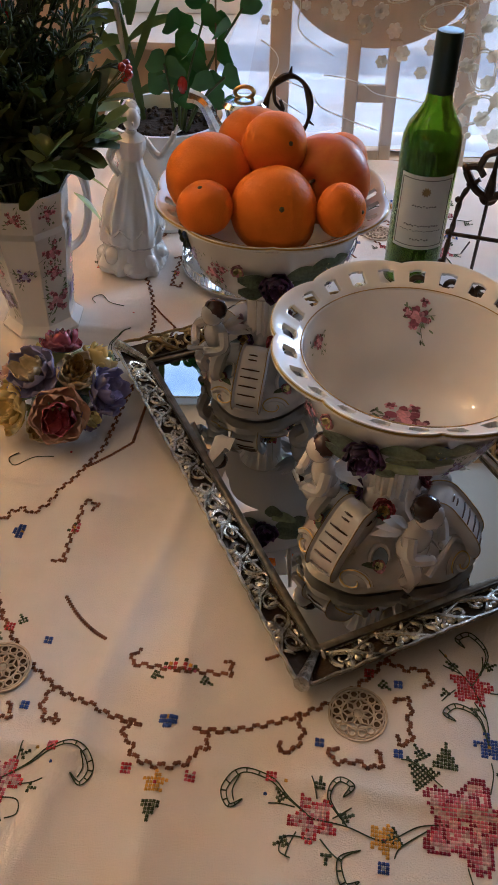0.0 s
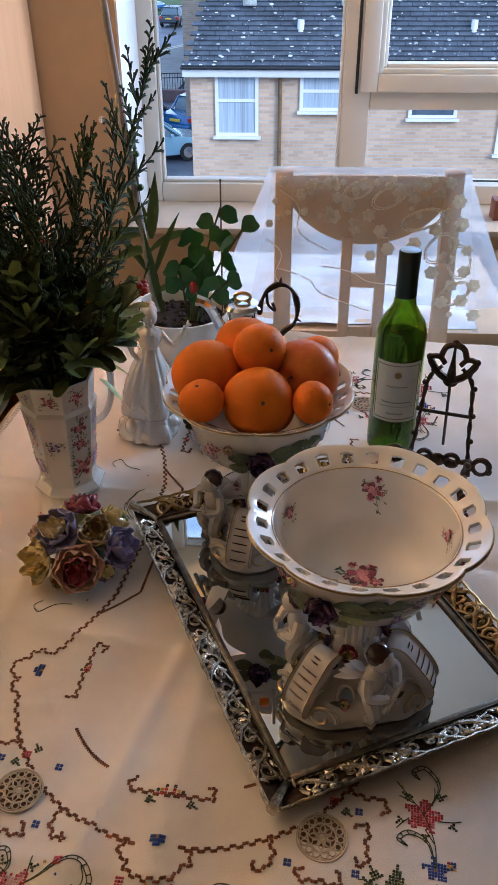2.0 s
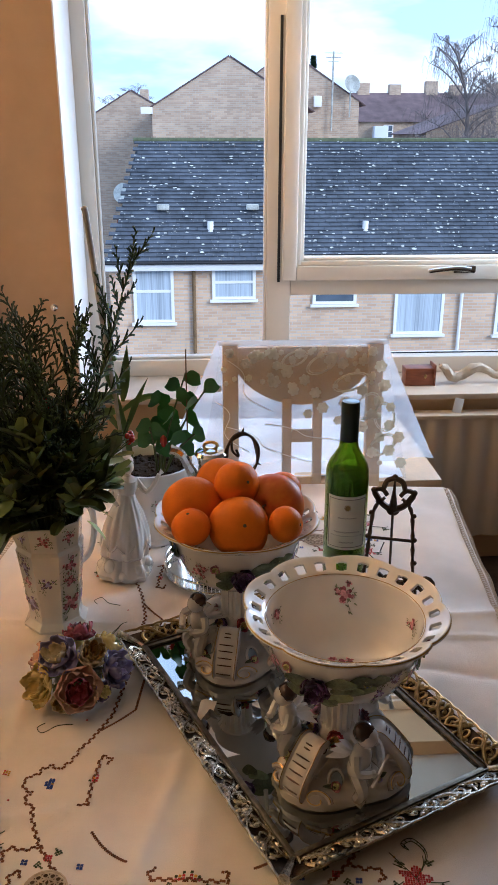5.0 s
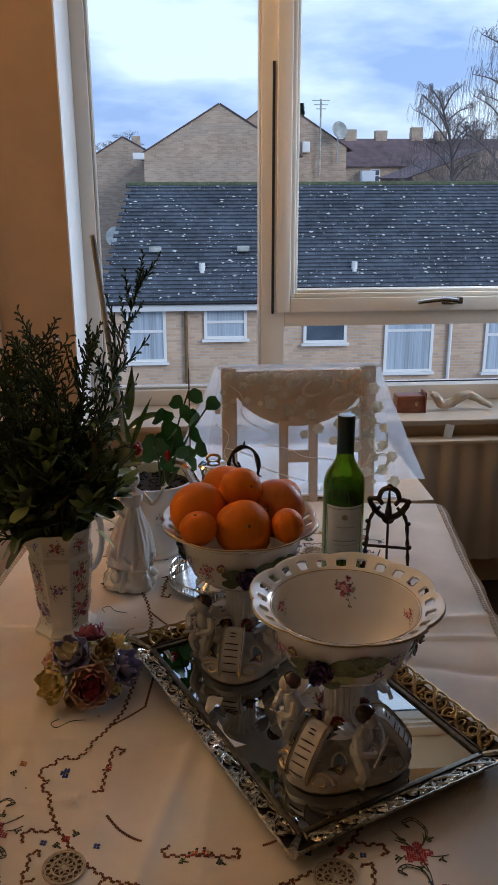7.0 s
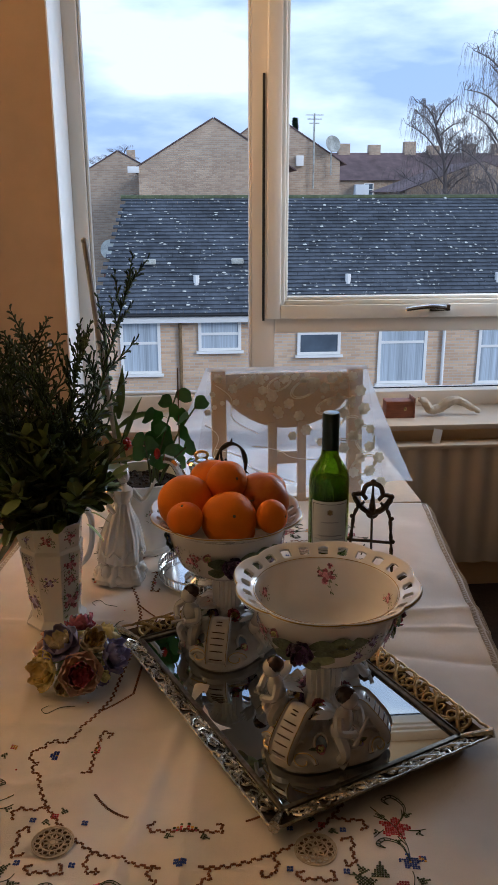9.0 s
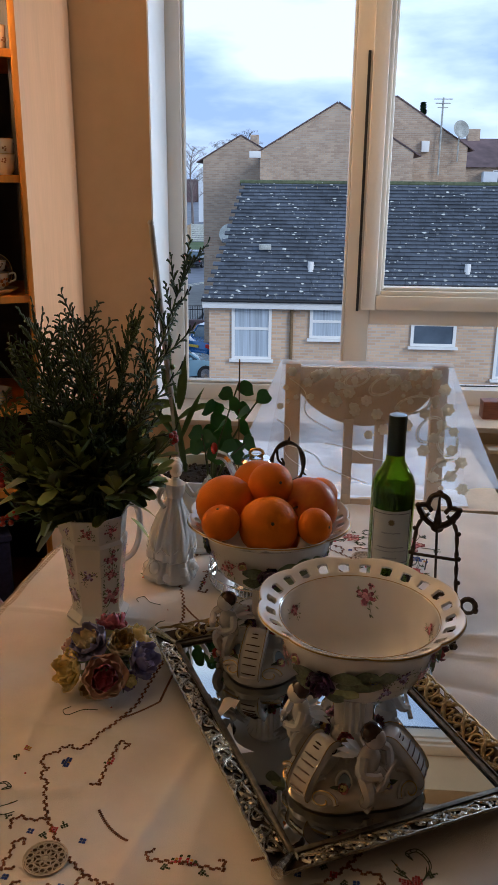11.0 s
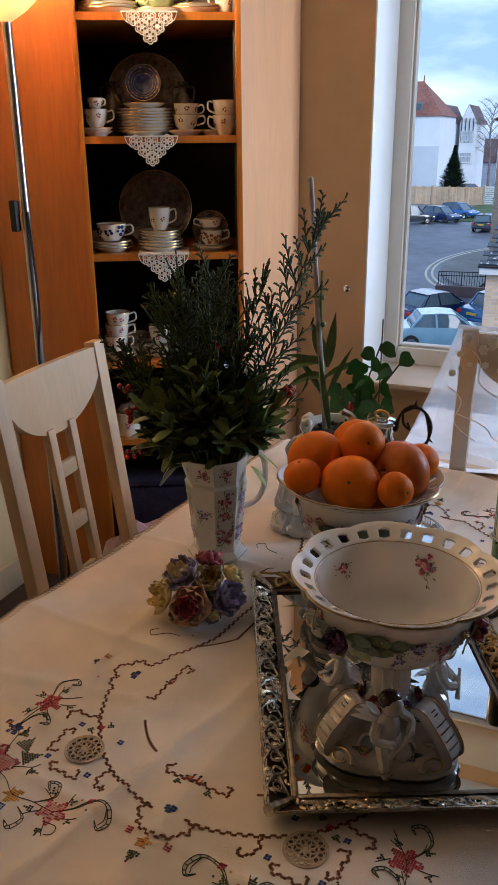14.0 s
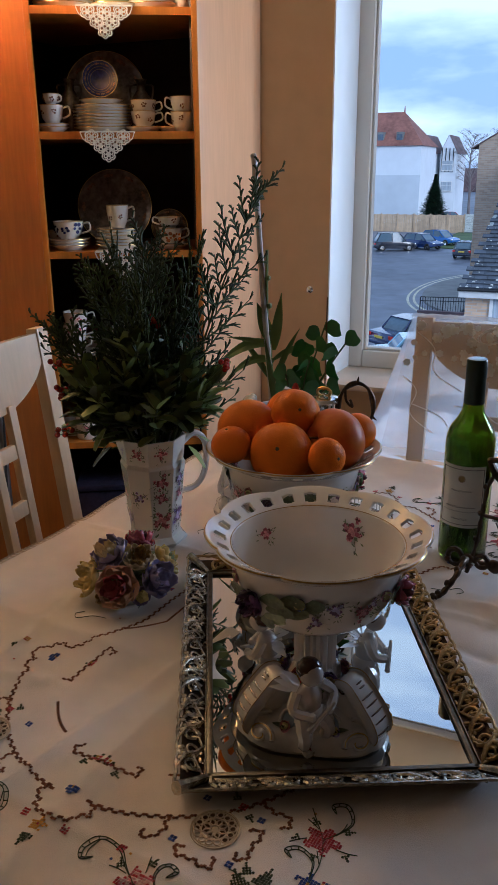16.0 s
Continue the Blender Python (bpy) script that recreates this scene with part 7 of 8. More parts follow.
# ---- crochet corners that hang over the shelves ----
M_DOILY = mat("white_crochet", (0.74, 0.68, 0.58), 0.9, var=0.1, scale=160)
for z, s in ((SH[5], 0.215), (Z4, 0.205), (Z3, 0.225)):
    d = thing("crochet_doily", "white crochet doily with one corner hanging over the shelf", "doily", at_shelf(s, -0.012, z) @ Matrix.Scale(1.22, 4), "doilies on the cabinet shelves")
    bm = bm_new()
    box(bm, -0.062, 0.062, 0.004, 0.12, 0.0002, 0.0005)
    part("cloth", bm, M_DOILY, d, smooth=False)
    for row, n in enumerate((3, 2, 1)):
        for k in range(n):
            x, zz_ = (k - (n - 1) / 2) * (0.036 if row == 0 else 0.034), (-0.013, -0.031, -0.050)[row]
            bm = bm_new()
            pts = []
            for q in range(37):
                a = 2 * math.pi * q / 36
                rr = 0.0125 + 0.0035 * abs(math.sin(a * 3))
                pts.append((x + rr * math.cos(a), 0, zz_ + rr * math.sin(a)))
            tube(bm, pts, 0.0016, 5, caps=False)
            for q in range(6):
                a = q * math.pi / 3 + 0.52
                c0 = (x + 0.0078 * math.cos(a), 0, zz_ + 0.0078 * math.sin(a))
                tube(bm, [(c0[0] + 0.0038 * math.cos(b), 0, c0[2] + 0.0038 * math.sin(b)) for b in [e * math.pi / 4 for e in range(9)]], 0.0014, 4, caps=False)
            blob(bm, (x, 0, zz_), (0.0036, 0.0012, 0.0036), u=8, v=4)
            part("crochet_rosette", bm, M_DOILY, d)
    bm = bm_new()
    tube(bm, [(-0.062, 0, -0.001), (0.062, 0, -0.001)], 0.0022, 4)
    for q in (-1, 1):
        tube(bm, curve_pts([(q * 0.062, 0, -0.001), (q * 0.056, 0, -0.016), (q * 0.046, 0, -0.024)], 4), 0.0014, 4)
    part("edging", bm, M_DOILY, d)

hook = part("wall_hook", (lambda b: (blob(b, (0, 0, 0), (0.012, 0.003, 0.012)), tube(b, curve_pts([(0, 0, 0), (0, -0.025, -0.004), (0.004, -0.03, 0.012)], 5), 0.003, 6), b)[2])(bm_new()), M_SILVER)
hook.matrix_world = pose(-0.495, WY - 0.002, 0.955)
tagged(hook, "small metal hook on the beige wall", "hook")

# ---- uplighter ----
ul = thing("floor_lamp", "chrome uplighter floor lamp, lit, with a white bowl shade", "lamp", pose(-1.140, 1.54, 0))
bm = bm_new()
lathe(bm, [(0.0, 0.0), (0.13, 0.0), (0.13, 0.012), (0.02, 0.03), (0.0, 0.03)], 40)
part("base", bm, M_SILVER, ul)
bm = bm_new()
tube(bm, [(0, 0, 0.02), (0, 0, 1.72)], 0.0115, 14)
part("pole", bm, mat("brushed_steel", (0.45, 0.44, 0.43), 0.3, 1.0, var=0.1, scale=50), ul)
bm = bm_new()
lathe(bm, [(0.012, 1.70), (0.05, 1.725), (0.10, 1.77), (0.135, 1.84), (0.140, 1.85), (0.136, 1.85), (0.097, 1.775), (0.05, 1.732), (0.0, 1.725)], 48)
part("shade", bm, mat("frosted_white_shade", (0.80, 0.62, 0.42), 0.4, var=0.05, translucent=0.42), ul, "frosted white bowl shade")
bm = bm_new()
tube(bm, curve_pts([(0.012, -0.008, 1.25), (0.022, -0.012, 1.0), (0.006, -0.014, 0.85), (0.024, -0.012, 0.7), (0.012, -0.014, 0.45), (0.05, -0.03, 0.25), (0.04, -0.05, 0.03)], 8), 0.0032, 6)
part("cable", bm, M_SEAL, ul, "black cable")
boxpart("switch", (-0.030, -0.010, -0.03, -0.010, 1.20, 1.28), M_SEAL, ul, 0.004, "black inline dimmer")
part("bulb", (lambda b: (blob(b, (0, 0, 1.80), 0.022), b)[1])(bm_new()), mat("lit_bulb", (1.0, 0.75, 0.42), 0.4, emit=14), ul, "lit bulb")

# ---- bags on the floor beside the cabinet ----
bag = thing("shopping_bag", "pink and white plastic bag slumped on the floor", "bag", pose(-0.80, 1.50, 0))
bm = bm_new()
bmesh.ops.create_icosphere(bm, subdivisions=4, radius=1)
for v in bm.verts:
    p = v.co.copy()
    k = 1 + 0.22 * noise.noise(p * 2.3) + 0.12 * noise.noise(p * 6)
    v.co = Vector((p.x * 0.17 * k, p.y * 0.15 * k, max(0.0, 0.20 + p.z * 0.20 * k)))
part("body", bm, mat("clear_pink_plastic", (0.50, 0.46, 0.46), 0.3, var=0.4, scale=24, bump=0.8, bump_scale=90, dark=(0.30, 0.10, 0.13)), bag)
boxd = thing("storage_box", "dark blue fabric storage box under the cabinet shelf", "box", at_shelf(0.19, 0.14, SH[0]))
boxpart("body", (-0.15, 0.15, -0.11, 0.12, 0.0, 0.24), mat("navy_fabric", (0.03, 0.025, 0.06), 0.9, var=0.3, scale=80, bump=0.4), boxd, 0.012)
boxpart("lid", (-0.155, 0.155, -0.115, 0.125, 0.241, 0.262), MATS["navy_fabric"], boxd, 0.006)

# ---- outdoors ----
GZ = -6.2
M_ASPH = mat("wet_asphalt", (0.125, 0.135, 0.165), 0.5, var=0.3, scale=0.9, bump=0.2, bump_scale=60)
M_PAVE = mat("concrete_pavement", (0.20, 0.20, 0.19), 0.8, var=0.2, scale=1.5)
M_GRASS = mat("winter_grass", (0.08, 0.12, 0.04), 0.9, var=0.4, scale=2.5, bump=0.6, bump_scale=30)
M_YLINE = mat("road_paint", (0.62, 0.58, 0.42), 0.7, var=0.2, scale=6)
M_TILE = mat("lichened_concrete_tile", (0.085, 0.097, 0.118), 0.8, var=0.25, scale=5, island=0.16)
M_LICHEN = mat("pale_lichen", (0.50, 0.51, 0.47), 0.95, var=0.25, scale=30, island=0.3)
M_MOSS = mat("green_moss", (0.10, 0.115, 0.06), 0.95, var=0.3, scale=12)
M_CURT = mat("net_curtain", (0.44, 0.50, 0.56), 0.9, var=0.28, scale=3, stretch=(16, 1, 0.2))
M_DGLASS = mat("dark_window", (0.10, 0.13, 0.17), 0.08, var=0.3, scale=2)
M_REDTILE = mat("red_clay_tile", (0.25, 0.105, 0.075), 0.8, var=0.25, scale=2)
M_DARKROOF = mat("brown_slate", (0.15, 0.10, 0.10), 0.8, var=0.3, scale=1.5)
M_RENDER = mat("white_render", (0.72, 0.75, 0.78), 0.8, var=0.04, scale=0.8)
M_FENCE = mat("larch_fence", (0.52, 0.38, 0.24), 0.8, var=0.15, scale=2, rand=0.2)


def brick(name, c1, c2, mortar):
    m = bpy.data.materials.new(name)
    m.use_nodes = True
    n, l = m.node_tree.nodes, m.node_tree.links
    tc, br, ns, mx, sep, com = n.new("ShaderNodeTexCoord"), n.new("ShaderNodeTexBrick"), n.new("ShaderNodeTexNoise"), n.new("ShaderNodeMix"), n.new("ShaderNodeSeparateXYZ"), n.new("ShaderNodeCombineXYZ")
    add = n.new("ShaderNodeMath")
    add.operation = "ADD"
    l.new(tc.outputs["Object"], sep.inputs[0])
    l.new(sep.outputs["X"], add.inputs[0])
    l.new(sep.outputs["Y"], add.inputs[1])
    l.new(add.outputs[0], com.inputs["X"])
    l.new(sep.outputs["Z"], com.inputs["Y"])
    l.new(com.outputs[0], br.inputs["Vector"])
    br.inputs["Scale"].default_value = 1.0
    br.inputs["Brick Width"].default_value, br.inputs["Row Height"].default_value, br.inputs["Mortar Size"].default_value = 0.215, 0.068, 0.008
    br.inputs["Color1"].default_value, br.inputs["Color2"].default_value, br.inputs["Mortar"].default_value = (*c1, 1), (*c2, 1), (*mortar, 1)
    br.inputs["Bias"].default_value = -0.1
    ns.inputs["Scale"].default_value, ns.inputs["Detail"].default_value = 0.9, 5
    l.new(tc.outputs["Object"], ns.inputs["Vector"])
    mx.data_type, mx.blend_type = "RGBA", "MULTIPLY"
    mr = n.new("ShaderNodeMapRange")
    mr.inputs["To Min"].default_value, mr.inputs["To Max"].default_value = 0.7, 1.25
    l.new(ns.outputs["Fac"], mr.inputs["Value"])
    mx.inputs["Factor"].default_value = 1
    l.new(br.outputs["Color"], mx.inputs["A"])
    l.new(mr.outputs["Result"], mx.inputs["B"])
    b = n["Principled BSDF"]
    b.inputs["Roughness"].default_value = 0.85
    l.new(mx.outputs["Result"], b.inputs["Base Color"])
    bp = n.new("ShaderNodeBump")
    bp.inputs["Strength"].default_value, bp.inputs["Distance"].default_value, bp.invert = 0.6, 0.01, True
    l.new(br.outputs["Fac"], bp.inputs["Height"])
    l.new(bp.outputs["Normal"], b.inputs["Normal"])
    return m


M_BRICK = brick("buff_brick", (0.64, 0.455, 0.30), (0.50, 0.33, 0.215), (0.50, 0.44, 0.37))
M_BRICK2 = brick("brown_brick", (0.50, 0.37, 0.26), (0.36, 0.25, 0.175), (0.42, 0.37, 0.30))

structure(boxpart("ground", (-900, 900, 2.9, 1800, GZ - 0.3, GZ), M_ASPH, bevel=0), "grey asphalt ground of the street", "ground")
outer_wall = structure(boxpart("wall_outer", (-8, 10, 2.62, 2.9, GZ, 0.0), M_BRICK, bevel=0), "brick outer wall under the flat's window", "wall")
structure(boxpart("grass_verge", (-15.0, -6.0, 84, 106, GZ, GZ + 0.08), M_GRASS, bevel=0.02), "strip of winter grass beside the road", "grass")
bm = bm_new()
box(bm, -60, -16, 106.2, 135, GZ, GZ + 0.12)
structure(part("pavement", bm, M_PAVE, smooth=False), "pale concrete pavement behind the fence", "pavement")
bm = bm_new()
for r in (5.0, 5.35):
    pts = [(-4.6 - r * math.cos(a), 54 + r * 2.1 * math.sin(a)) for a in [radians(-70 + 150 * i / 30) for i in range(31)]]
    q = [(-4.6 - (r + 0.14) * math.cos(a), 54 + (r + 0.14) * 2.1 * math.sin(a)) for a in [radians(-70 + 150 * i / 30) for i in range(31)]]
    for i in range(30):
        bm.faces.new([bm.verts.new((*p, GZ + 0.006)) for p in (pts[i], pts[i + 1], q[i + 1], q[i])])
structure(part("road_marking", bm, M_YLINE, smooth=False), "double yellow line painted round the bend", "road marking")
bm = bm_new()
pts = [(-4.6 - 4.6 * math.cos(a), 54 + 4.6 * 2.1 * math.sin(a)) for a in [radians(-75 + 160 * i / 30) for i in range(31)]]
lo = [bm.verts.new((*p, GZ)) for p in pts]
hi = [bm.verts.new((*p, GZ + 0.12)) for p in pts]
for i in range(30):
    bm.faces.new((lo[i], lo[i + 1], hi[i + 1], hi[i]))
bm.faces.new(hi)
structure(part("kerb", bm, M_PAVE, smooth=False), "raised kerb and pavement at the bend", "kerb")


def house_window(parent, x0, x1, z0, z1, y, split, curtain=True):
    """A plastic casement in a brick wall, with sill, transom and net curtain."""
    w = part("window", box(bm_new(), x0, x1, y - 0.02, y + 0.05, z0, z1), M_UPVC, parent, "white-framed window with net curtain", smooth=False)
    f = 0.06
    zs = z0 + (z1 - z0) * split
    for a, b in ((z0 + f, zs - f / 2), (zs + f / 2, z1 - f)):
        part("pane", box(bm_new(), x0 + f, x1 - f, y - 0.028, y - 0.022, a, b), M_CURT if curtain else M_DGLASS, w, smooth=False)
    part("frame", box(box(box(box(bm_new(), x0 - 0.01, x0 + f, y - 0.05, y - 0.022, z0, z1), x1 - f, x1 + 0.01, y - 0.05, y - 0.022, z0, z1), x0 + f, x1 - f, y - 0.05, y - 0.022, z0, z0 + f), x0 + f, x1 - f, y - 0.05, y - 0.022, z1 - f, z1), M_UPVC, w, smooth=False)
    part("transom", box(bm_new(), x0 + f, x1 - f, y - 0.045, y - 0.022, zs - f / 2, zs + f / 2), M_UPVC, w, smooth=False)
    part("sill", box(bm_new(), x0 - 0.06, x1 + 0.06, y - 0.12, y - 0.001, z0 - 0.06, z0 - 0.005), M_UPVC, w, smooth=False)


# the terrace across the street
HY0, HYR, EAV, RID, HX0, HX1 = 18.0, 21.2, -1.05, 1.36, -2.12, 16.0
ter = thing("terrace_house", "buff brick terrace with a lichened dark tiled roof", "house")
boxpart("wall", (HX0 + 0.1, HX1, HY0, HY0 + 6.0, GZ, EAV + 0.0), M_BRICK, ter, 0)
bm = bm_new()
vv = [bm.verts.new(p) for p in ((HX0 + 0.12, HY0 + 0.1, EAV), (HX0 + 0.12, HY0 + 5.9, EAV), (HX0 + 0.62, HYR, RID - 0.12), (HX1, HY0 + 0.1, EAV), (HX1, HY0 + 5.9, EAV), (HX1, HYR, RID - 0.12))]
for f in ((0, 2, 1), (3, 4, 5), (0, 3, 5, 2), (1, 2, 5, 4), (0, 1, 4, 3)):
    bm.faces.new([vv[i] for i in f])
roof = part("roof", bm, M_TILE, ter, "dark concrete tiles with pale lichen", smooth=False)
ROWS_T = 31
slope = Vector((0, HYR - HY0 + 0.25, RID - EAV + 0.06))
sl = slope.normalized()
nr = Vector((0, -sl.z, sl.y))
TR = random.Random(8)
tiles, lich = bm_new(), bm_new()
for r in range(ROWS_T):
    f = r / ROWS_T
    p0 = Vector((0, HY0 - 0.25, EAV - 0.06)) + slope * f
    x = HX0 - 0.02 + 0.62 * f + (0.13 if r % 2 else 0) + TR.uniform(-0.02, 0.02)
    while x < HX1:
        w = 0.255
        h = slope.length / ROWS_T * 1.12
        lift = TR.uniform(0.0, 0.008)
        c = [Vector((x, p0.y, p0.z)) + nr * (0.055 + lift), Vector((x + w, p0.y, p0.z)) + nr * (0.055 + lift), Vector((x + w, p0.y, p0.z)) + sl * h + nr * 0.022, Vector((x, p0.y, p0.z)) + sl * h + nr * 0.022]
        b = [q - nr * 0.035 for q in c]
        t = [tiles.verts.new(q) for q in c]
        u = [tiles.verts.new(q) for q in b]
        tiles.faces.new(t)
        tiles.faces.new((u[0], u[1], t[1], t[0]))
        tiles.faces.new((u[3], u[0], t[0], t[3]))
        tiles.faces.new((u[1], u[2], t[2], t[1]))
        if TR.random() < 0.62 - 0.22 * f:
            for _ in range(TR.choice((1, 2, 3))):
                cx, cy, rr = TR.uniform(0.03, 0.23), TR.uniform(0.0, 0.8) ** 1.3 * h, 0.008 + 0.036 * TR.random() ** 3
                o = Vector((x + cx, p0.y, p0.z)) + sl * cy + nr * (0.062 + lift)
                ring = [lich.verts.new(o + Vector((math.cos(a) * rr * TR.uniform(0.7, 1.5), 0, 0)) + sl * math.sin(a) * rr * TR.uniform(0.5, 1.0)) for a in [2 * math.pi * k / 7 for k in range(7)]]
                lich.faces.new(ring)
        x += w + 0.008
tagged(part("roof_tiles", tiles, M_TILE, roof, smooth=False), "dark grey concrete roof tiles", kind="stuff")
tagged(part("lichen", lich, M_LICHEN, roof, smooth=False), "pale lichen patches", kind="stuff")
bm = bm_new()
tube(bm, [(HX0 + 0.55, HYR, RID + 0.02), (HX1, HYR, RID + 0.02)], 0.07, 8)
part("ridge", bm, M_MOSS, roof, "mossy ridge tiles")
boxpart("fascia", (HX0 - 0.03, HX1, HY0 - 0.22, HY0 - 0.18, EAV - 0.25, EAV - 0.10), M_UPVC, ter, 0.005, "white fascia board")
bm = bm_new()
tube(bm, [(HX0 - 0.05, HY0 - 0.27, EAV - 0.07), (HX1, HY0 - 0.27, EAV - 0.07)], 0.035, 8)
part("gutter", bm, M_SEAL, ter, "black gutter")
for x, mt in ((-0.14, M_BARK), (6.0, M_UPVC)):
    bm = bm_new()
    tube(bm, [(x, HY0 - 0.06, EAV - 0.12), (x, HY0 - 0.06, GZ)], 0.04, 8)
    part("downpipe", bm, mt, ter)
for x in (0.26, 3.80, 7.4):
    bm = bm_new()
    tube(bm, [(x, 18.55, -0.80), (x, 18.55, -0.32)], 0.07, 10)
    part("vent_pipe", bm, M_UPVC, ter, "white plastic vent pipe")
for x in (-0.95, 1.1):
    bm = bm_new()
    box(bm, x, x + 0.28, 18.9, 19.05, -0.10, 0.02, bevel=0.02)
    part("roof_vent", bm, M_LICHEN, ter)
for x0, x1, z0, z1, sp, cu in ((-1.49, -0.60, -2.48, -1.20, 0.55, True), (0.28, 1.24, -1.97, -1.20, 0.5, True), (2.56, 3.55, -2.10, -1.28, 0.6, False), (4.46, 5.60, -2.82, -1.24, 0.62, True), (6.85, 7.95, -2.86, -1.24, 0.55, True)):
    house_window(ter, x0, x1, z0, z1, HY0 - 0.002, sp, cu)


def gable_house(name, label, x0, xa, x1, ze, za, y, depth, wall, roofm, verge=0.04):
    """A house whose gable faces the street."""
    h = thing(name, label, "house")
    bm = bm_new()
    fr = [bm.verts.new((x, y, z)) for x, z in ((x0, GZ), (x1, GZ), (x1, ze), (xa, za), (x0, ze))]
    bk = [bm.verts.new((x, y + depth, z)) for x, z in ((x0, GZ), (x1, GZ), (x1, ze), (xa, za), (x0, ze))]
    bm.faces.new(fr)
    bm.faces.new(bk[::-1])
    for i in range(5):
        j = (i + 1) % 5
        bm.faces.new((fr[i], bk[i], bk[j], fr[j]))
    part("wall", bm, wall, h, smooth=False)
    for xe in (x0, x1):
        bm = bm_new()
        s = math.copysign(1, xe - xa)
        d = Vector((xe - xa, 0, ze - za)).normalized()
        n = Vector((-d.z * s, 0, d.x * s))
        a, b = Vector((xa, 0, za)), Vector((xe, 0, ze)) + d * 0.3
        vs = []
        for yy in (y - verge, y + depth + verge):
            for p in (a, b):
                for o in (0.01, 0.05):
                    q = p + n * o
                    vs.append(bm.verts.new((q.x, yy, q.z)))
        for f in ((0, 1, 3, 2), (4, 6, 7, 5), (0, 4, 5, 1), (2, 3, 7, 6), (1, 5, 7, 3), (0, 2, 6, 4)):
            bm.faces.new([vs[i] for i in f])
        part("roof_slope", bm, roofm, h, smooth=False)
    return h


g1 = gable_house("gabled_house", "brown brick house with a plain gable wall", -1.53, 1.16, 3.85, 2.42, 4.02, 30, 9, M_BRICK2, M_DARKROOF)
boxpart("eave_box", (-1.9, -1.5, 29.8, 30.2, 2.2, 2.42), M_UPVC, g1, 0.01, "white boxed eave")
g2 = gable_house("gabled_house", "brown brick house with a satellite dish on its gable", 1.0, 3.5, 6.35, 2.75, 4.55, 33.5, 9, M_BRICK2, M_DARKROOF)
boxpart("flue_box", (4.55, 4.85, 33.3, 33.5, 2.55, 2.95), M_UPVC, g2, 0.02, "white flue box")
bm = bm_new()
tube(bm, [(5.25, 33.3, 1.7), (5.25, 33.3, 4.5)], 0.035, 6)
for z, w in ((4.45, 0.35), (4.3, 0.28), (4.15, 0.2)):
    tube(bm, [(5.25 - w, 33.3, z), (5.25 + w, 33.3, z)], 0.02, 5)
part("aerial", bm, M_LICHEN, g2, "thin television aerial on a pole")
bm = bm_new()
lathe(bm, [(0.0, 0.0), (0.2, 0.03), (0.32, 0.09), (0.33, 0.1), (0.31, 0.1), (0.2, 0.05), (0.0, 0.02)], 24, m=pose(5.95, 33.2, 3.35, 75, 0, 20))
tube(bm, [(5.95, 33.3, 2.2), (5.95, 33.3, 3.3)], 0.03, 6)
part("satellite_dish", bm, M_LICHEN, g2, "grey satellite dish")
g0 = gable_house("gabled_house", "brown brick end house with a satellite dish low on its wall", -4.1, -2.55, -0.9, 2.25, 3.15, 34.5, 8, M_BRICK2, M_DARKROOF)
bm = bm_new()
lathe(bm, [(0.0, 0.0), (0.25, 0.04), (0.40, 0.12), (0.38, 0.12), (0.0, 0.03)], 24, m=pose(-3.0, 34.2, -0.7, 75, 0, -20))
tube(bm, [(-3.0, 34.4, -1.2), (-3.0, 34.25, -0.7)], 0.03, 6)
part("satellite_dish", bm, M_LICHEN, g0, "pale satellite dish")
boxpart("sign", (-3.35, -2.85, 34.38, 34.48, -2.1, -1.7), M_REDTILE, g0, 0.01, "red and white sign board")
g3 = gable_house("far_house", "far brown house with chimneys behind the end house", -5.6, -4.0, -2.4, 2.6, 3.6, 52, 8, M_BRICK2, M_DARKROOF)
boxpart("chimney", (-3.3, -2.8, 52.2, 52.8, 3.0, 4.1), M_BRICK2, g3, 0.01)

# far terraces with chimneys
far = thing("far_terrace", "far row of brown-roofed houses with chimneys", "house")
boxpart("wall", (11.5, 40, 62, 69, GZ, 2.6), M_BRICK2, far, 0)
bm = bm_new()
vv = [bm.verts.new(p) for p in ((11.3, 61.7, 2.5), (40, 61.7, 2.5), (40, 65.5, 4.6), (11.3, 65.5, 4.6), (11.3, 69.3, 2.5), (40, 69.3, 2.5))]
for f in ((0, 1, 2, 3), (3, 2, 5, 4), (0, 3, 4), (1, 5, 2), (0, 4, 5, 1)):
    bm.faces.new([vv[i] for i in f])
part("roof", bm, M_DARKROOF, far, smooth=False)
for x in (12.2, 14.6, 17.4, 19.3, 22.2, 24.5):
    boxpart("chimney", (x, x + 0.9, 65.2, 65.9, 4.0, 5.1 + 0.4 * ((x * 7) % 1)), M_BRICK2, far, 0.02)
for x in (13.6, 15.8):
    house_window(far, x, x + 0.7, 1.4, 2.3, 61.98, 0.5, False)
boxpart("bay", (12.8, 13.8, 61.2, 61.99, 0.6, 2.2), M_RENDER, far, 0.02, "pale rendered bay")
g4 = gable_house("far_house", "brown-roofed house among bare trees", 13.0, 17.5, 22, 1.7, 3.3, 48, 8, M_BRICK2, M_DARKROOF)

